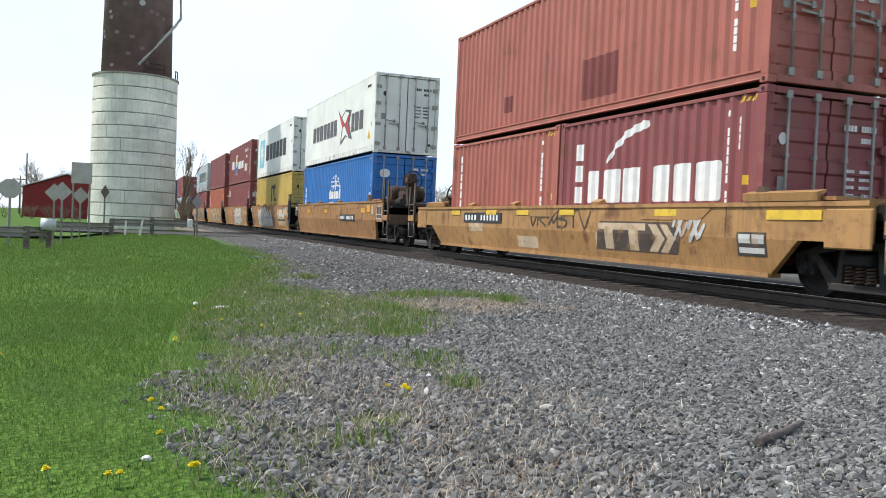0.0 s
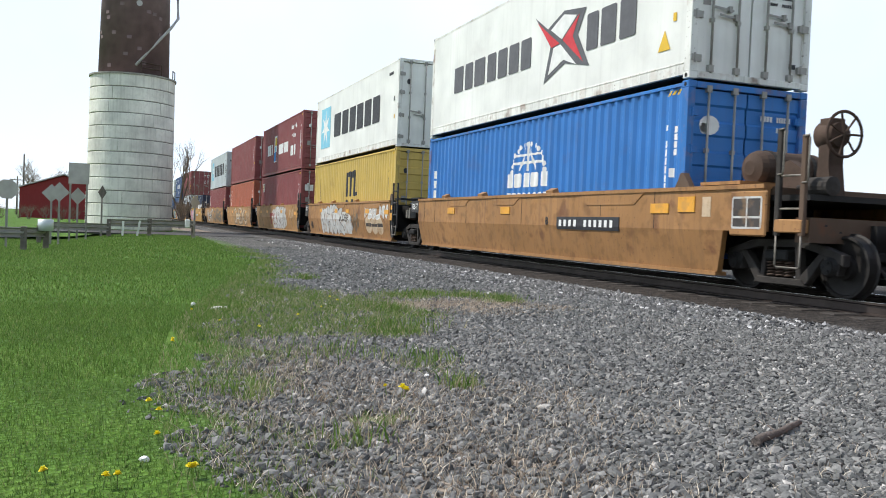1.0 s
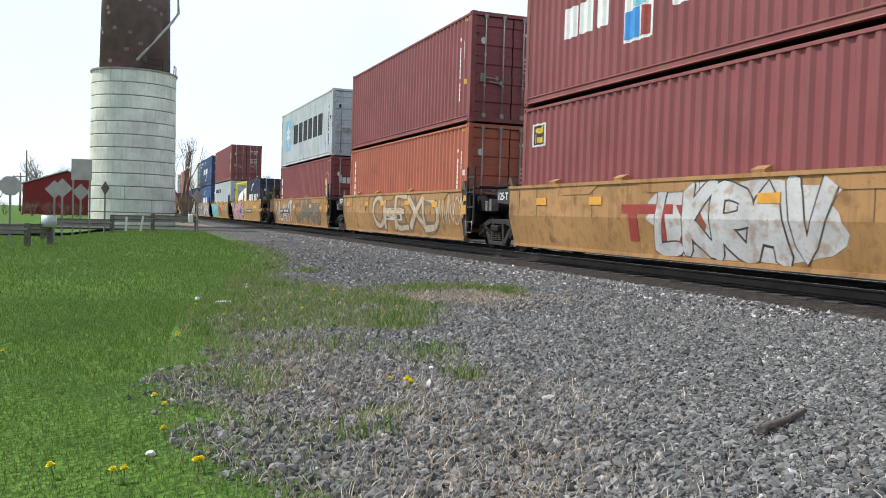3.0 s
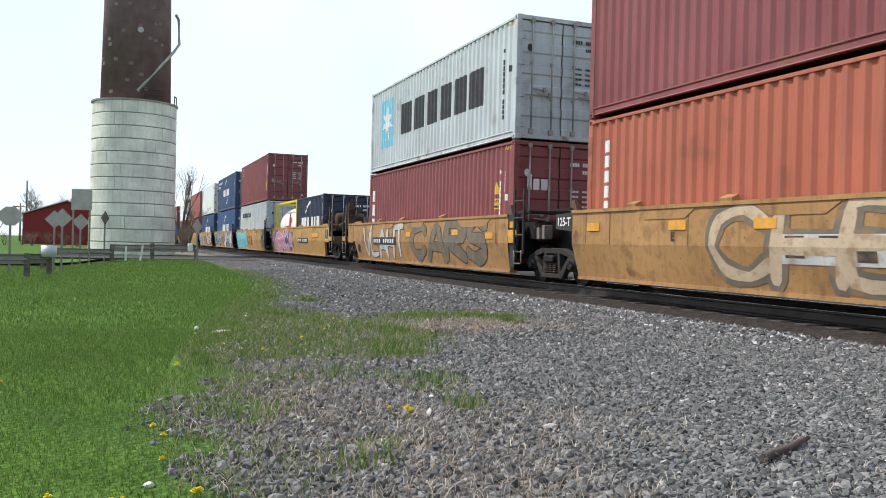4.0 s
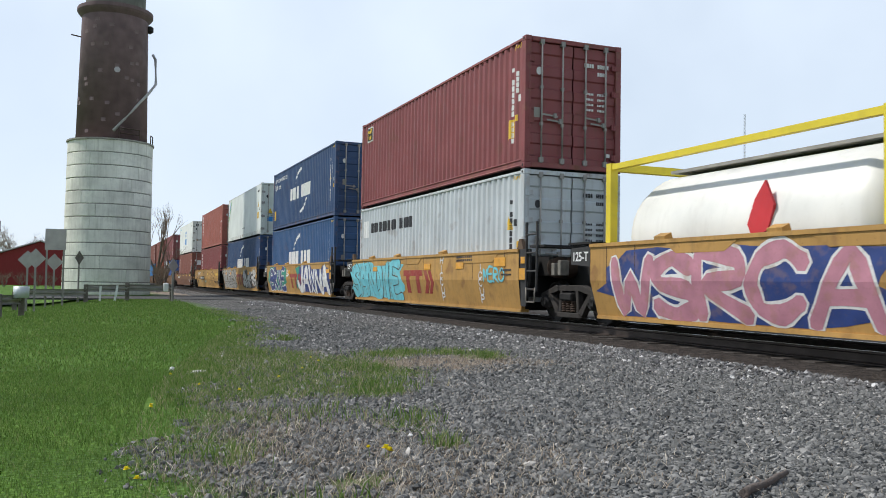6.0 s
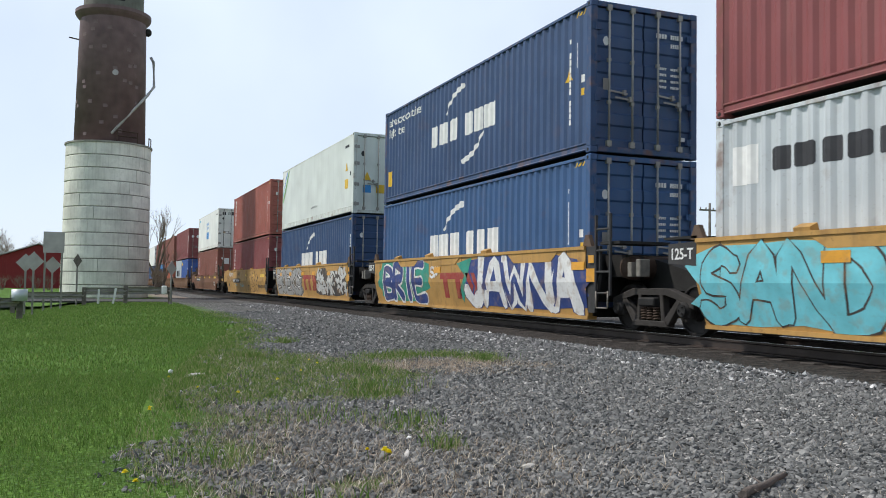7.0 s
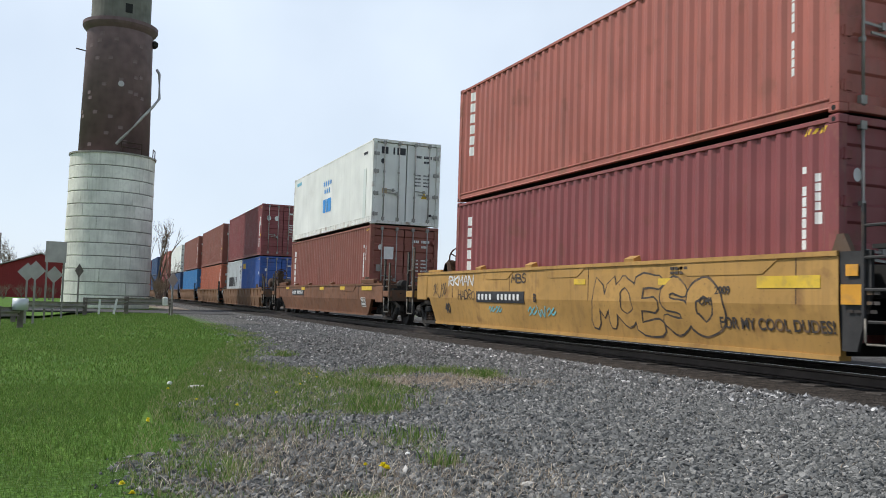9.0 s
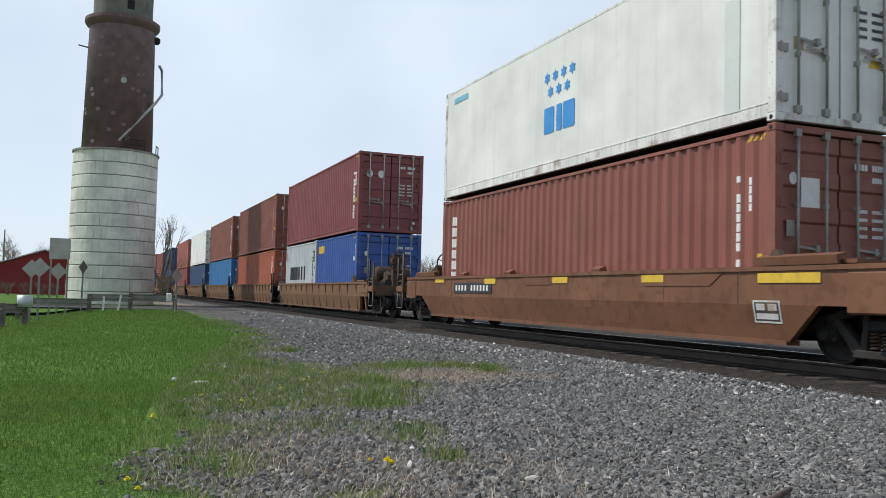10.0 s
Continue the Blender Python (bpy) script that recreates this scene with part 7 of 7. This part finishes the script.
def bare(x, y, low=0.0):
    soil = smooth(1.1, 0.6, np.hypot((x - 4.2) / 1.1, (y - 9.9) / 1.0) + 0.3 * wobble(x, y, 3.0, 6.0))
    keep = rng.random(len(x)) > turf(x, y) * 1.05 + 0.42 * straw(x, y) + 0.5 * soil - low
    return x[keep], y[keep]


x, y = bare(*scatter(52000, -0.6, 6.0, 2.2, 5.2))
stones("gravel_near", "loose grey crushed stones on the ground", GREYROCK, x, y, 0.014, ICO_V, ICO_F)
x, y = bare(*scatter(31000, -0.6, 7.0, 2.2, 7.5))
stones("gravel_coarse", "larger grey crushed stones among the gravel", GREYROCK, x, y, 0.0185, ICO_V, ICO_F)
x, y = bare(*scatter(66000, -0.2, 7.0, 5.2, 8.5))
stones("gravel_middle", "loose grey crushed stones towards the track", GREYROCK, x, y, 0.019, OCT_V, OCT_F)
x, y = bare(*scatter(46000, 0.6, 7.5, 8.5, 14))
stones("gravel_beyond", "loose grey crushed stones beside the track", GREYROCK, x, y, 0.022, OCT_V, OCT_F)
x, y = bare(*scatter(38000, 1.5, 7.5, 14, 30))
stones("gravel_far", "grey crushed stones along the railway", GREYROCK, x, y, 0.024, OCT_V, OCT_F)
x, y = scatter(50000, 5.4, 7.45, 4, 40)
keep = rng.random(len(x)) < smooth(5.8, 7.6, x)
stones("track_ballast", "pale crushed ballast on the track shoulder", PALEROCK, x[keep], y[keep], 0.028, OCT_V, OCT_F)


def blades(name, label, material, x, y, h, w, lean=0.5, category="grass"):
    """Curved tapering blades of five corners each."""
    n = len(x)
    hh, ww = h * rng.uniform(0.55, 1.35, n), w * rng.uniform(0.7, 1.3, n)
    a = rng.uniform(0, math.tau, n)
    b = rng.uniform(0, math.tau, n)
    l = hh * lean * rng.uniform(0.2, 1.0, n)
    dx, dy, lx, ly = np.cos(a) * ww / 2, np.sin(a) * ww / 2, np.cos(b) * l, np.sin(b) * l
    g = ground_height(x, y) - 0.01
    v = np.stack([np.stack([x - dx, y - dy, g], -1), np.stack([x + dx, y + dy, g], -1), np.stack([x + dx * 0.8 + lx * 0.35, y + dy * 0.8 + ly * 0.35, g + hh * 0.6], -1),
                  np.stack([x - dx * 0.8 + lx * 0.35, y - dy * 0.8 + ly * 0.35, g + hh * 0.6], -1), np.stack([x + lx, y + ly, g + hh], -1)], 1).reshape(-1, 3)
    f = (np.array([(0, 1, 2), (0, 2, 3), (3, 2, 4)])[None] + (np.arange(n) * 5)[:, None, None]).reshape(-1, 3)
    return tagged(raw_mesh(name, v, f, material), label, category, kind="stuff")


LAWN = island_material("spring grass", [(0.0, (0.082, 0.155, 0.03)), (0.4, (0.128, 0.225, 0.045)), (0.8, (0.175, 0.275, 0.065)), (1.0, (0.26, 0.3, 0.12))], 0.7, 0.3, True)
WEED = island_material("weedy grass", [(0.0, (0.085, 0.17, 0.03)), (0.5, (0.16, 0.265, 0.06)), (0.8, (0.26, 0.31, 0.11)), (1.0, (0.47, 0.4, 0.27))], 0.75, 0.3, True)
STRAW = island_material("dry straw", [(0.0, (0.24, 0.18, 0.13)), (0.5, (0.46, 0.38, 0.29)), (1.0, (0.72, 0.65, 0.53))], 0.85, 0.2)


def grown(n, x0, x1, y0, y1, lawn_only):
    x, y = scatter(n, x0, x1, y0, y1)
    lawn = x < np.interp(y, [0, 5, 8, 12, 21, 43], [0.3, 0.2, 0.5, 1.3, 3.3, 3.9])
    keep = (rng.random(len(x)) < turf(x, y) ** 1.2) & (lawn if lawn_only else ~lawn)
    return x[keep], y[keep]


for n, (cnt, x0, x1, y0, y1, h, w) in enumerate(((30000, -1.0, 1.0, 2.4, 5.5, 0.03, 0.004), (54000, -1.9, 1.6, 5.5, 10, 0.036, 0.006), (48000, -3.6, 2.9, 10, 20, 0.042, 0.011), (40000, -6.5, 4.2, 20, 43.5, 0.055, 0.026))):
    x, y = grown(cnt, x0, x1, y0, y1, True)
    blades("lawn_grass", "short green spring lawn beside the gravel", LAWN, x, y, h, w)
x, y = grown(60000, 0.1, 6.0, 2.4, 7.0, False)
blades("weed_grass", "sparse green weeds growing through gravel", WEED, x, y, 0.05, 0.005, 0.8)
x, y = grown(110000, 0.5, 6.2, 7.0, 14.5, False)
blades("weed_grass", "weedy grass tongue reaching into the gravel", WEED, x, y, 0.06, 0.008, 0.8)
x, y = grown(60000, 1.2, 4.6, 14.5, 30.0, False)
blades("weed_grass", "thin weedy grass along the edge of the lawn", WEED, x, y, 0.06, 0.012, 0.8)
x, y = scatter(150000, -0.6, 6.0, 2.3, 12)
keep = rng.random(len(x)) < 0.6 * straw(x, y) * (turf(x, y) < 0.8) + (0.07 * (x < 3.5) + 0.02) * (turf(x, y) < 0.85) + 0.25 * (turf(x, y) > 0.1) * (turf(x, y) < 0.85)
blades("dry_stalks", "dry pale stalks lying among the stones", STRAW, x[keep], y[keep], 0.055, 0.0045, 1.4, "dry grass")
# taller tufts
tx, ty = [], []
for px, py, r, cnt in ((1.96, 11.6, 0.22, 420), (3.05, 14.4, 0.2, 220), (3.7, 11.2, 0.45, 420), (4.2, 11.5, 0.3, 350), (4.75, 11.3, 0.35, 480), (5.05, 10.8, 0.2, 320), (4.88, 10.3, 0.14, 150), (2.05, 4.95, 0.12, 90), (1.03, 3.7, 0.16, 60), (1.58, 6.3, 0.4, 160), (2.6, 7.9, 0.4, 350), (2.15, 5.95, 0.28, 120), (0.66, 4.95, 0.25, 100), (2.9, 9.4, 0.3, 300)):
    tx += list(rng.normal(px, r * 0.55, cnt))
    ty += list(rng.normal(py, r * 0.55, cnt))
blades("grass_tufts", "taller green grass tufts at the edge of the gravel", WEED, np.array(tx), np.array(ty), 0.11, 0.009, 0.7)


# ---- dandelions and litter ----
PETAL = mat("dandelion yellow", (0.85, 0.72, 0.02), 0.6, vary=0.1, scale=80)
STEMM = mat("dandelion stem", (0.12, 0.2, 0.04), 0.6, vary=0.2, scale=30)


def dandelion(x, y, h=0.07, r=0.021):
    f = thing("dandelion", "small yellow dandelion in bloom on a thin stem", "flower", "dandelions", at=pose(x, y, ground_at(x, y), random.uniform(-12, 25), random.uniform(-12, 12), random.uniform(0, 360)))
    bm = bmesh.new()
    tube(bm, (0, 0, -0.02), (0, 0, h), 0.0025, n=5)
    part("stem", bm, STEMM, f)
    bm = bmesh.new()
    for ring, (rr, tilt, cnt) in enumerate(((1.0, 0.15, 16), (0.75, 0.5, 13), (0.5, 0.9, 9))):
        for k in range(cnt):
            a = k * math.tau / cnt + ring * 0.2
            c, s = math.cos(a), math.sin(a)
            tip = Vector((c * r * rr, s * r * rr, h + r * tilt))
            w = Vector((-s, c, 0)) * r * 0.17
            base = Vector((c * r * 0.1, s * r * 0.1, h))
            v = [bm.verts.new(p) for p in (base - w * 0.5, base + w * 0.5, tip + w, tip + Vector((c, s, 0)) * r * 0.08, tip - w)]
            bm.faces.new(v)
            u = [bm.verts.new(p.co - Vector((0, 0, 0.002))) for p in v]
            bm.faces.new(u[::-1])
    part("flower_head", bm, PETAL, f, "yellow rayed head")


for n, (x, y) in enumerate(((1.66, 4.9), (1.67, 4.97), (1.59, 5.02), (0.21, 4.86), (0.24, 4.6), (0.22, 4.07), (-0.01, 3.45), (0.04, 3.45), (0.3, 3.52), (0.34, 3.52), (-0.21, 3.57), (0.45, 7.16), (0.5, 7.3), (1.02, 8.7), (2.7, 10.8), (2.72, 11.3), (0.81, 9.7), (1.3, 8.2), (1.9, 9.2), (-0.7, 6.4), (2.3, 9.9))):
    dandelion(x * 0.945, y * 0.945, 0.05 if n > 2 else 0.065, 0.016 if n > 1 else 0.024)


def pebble(name, label, x, y, size, material, category, flatness=0.4, seed=1):
    r = random.Random(seed)
    bm = bmesh.new()
    bmesh.ops.create_icosphere(bm, subdivisions=2, radius=1)
    for v in bm.verts:
        k = 1 + 0.25 * noise.noise(v.co * 1.7 + Vector((seed, 0, 0)))
        v.co = Vector((v.co.x * size[0] * k, v.co.y * size[1] * k, v.co.z * size[2] * k))
    ob = part(name, bm, material, at=pose(x, y, ground_at(x, y) + size[2] * 0.6, 0, 0, r.uniform(0, 180)))
    return tagged(ob, label, category)


PALESTONE = mat("pale limestone", (0.55, 0.52, 0.47), 0.85, vary=0.2, scale=20, bump=0.4, bump_scale=50)
pebble("flat_stone", "flat pale limestone among darker gravel", 2.31, 4.32, (0.055, 0.035, 0.018), PALESTONE, "stone")
pebble("white_stone", "small white stone lying in the lawn", 0.14, 3.6, (0.022, 0.018, 0.014), WHITE, "stone", seed=2)
pebble("white_stone", "small round white stone by the dandelions", 1.95, 5.3, (0.022, 0.02, 0.02), WHITE, "stone", seed=3)
pebble("flat_stone", "grey slab half sunk in the grass", 1.09, 9.6, (0.17, 0.06, 0.02), PALESTONE, "stone", seed=4)
pebble("white_stone", "white stone in the distant lawn", 0.85, 9.9, (0.03, 0.03, 0.03), WHITE, "stone", seed=5)


def stick():
    bm = bmesh.new()
    pts = [Vector((0.66 * k / 9 - 0.33, 0.006 * math.sin(k * 0.9), 0.012 + 0.004 * math.sin(k * 1.3))) for k in range(10)]
    hose(bm, pts, [0.024 - 0.0011 * k for k in range(10)], 8)
    tube(bm, pts[4], pts[4] + Vector((0.06, 0.07, 0.02)), 0.008, 0.004, n=6)
    ob = part("stick", bm, mat("weathered driftwood", (0.13, 0.105, 0.09), 0.9, vary=0.35, scale=15, bump=0.5), at=pose(3.19, 3.45, ground_at(3.19, 3.45) + 0.022, 0, 0, 29))
    tagged(ob, "weathered grey-brown stick lying on the gravel", "stick")


stick()


# ---- what moves ----
SPEED = 18.4
TURN = math.degrees(SPEED / 0.415) / FPS      # a wheel's turn from one film frame to the next


def motions():
    for ob, y, z in CARS:
        walk(ob, [(t, pose(TRACK_X, y - SPEED * t, RAIL_TOP + z)) for t in range(0, 11)])
    for wheelset, offset, where in WHEELS:
        walk(wheelset, [(k / FPS, pose(0, offset, 0.415, TURN * k)) for k in range(0, 301)])


motions()
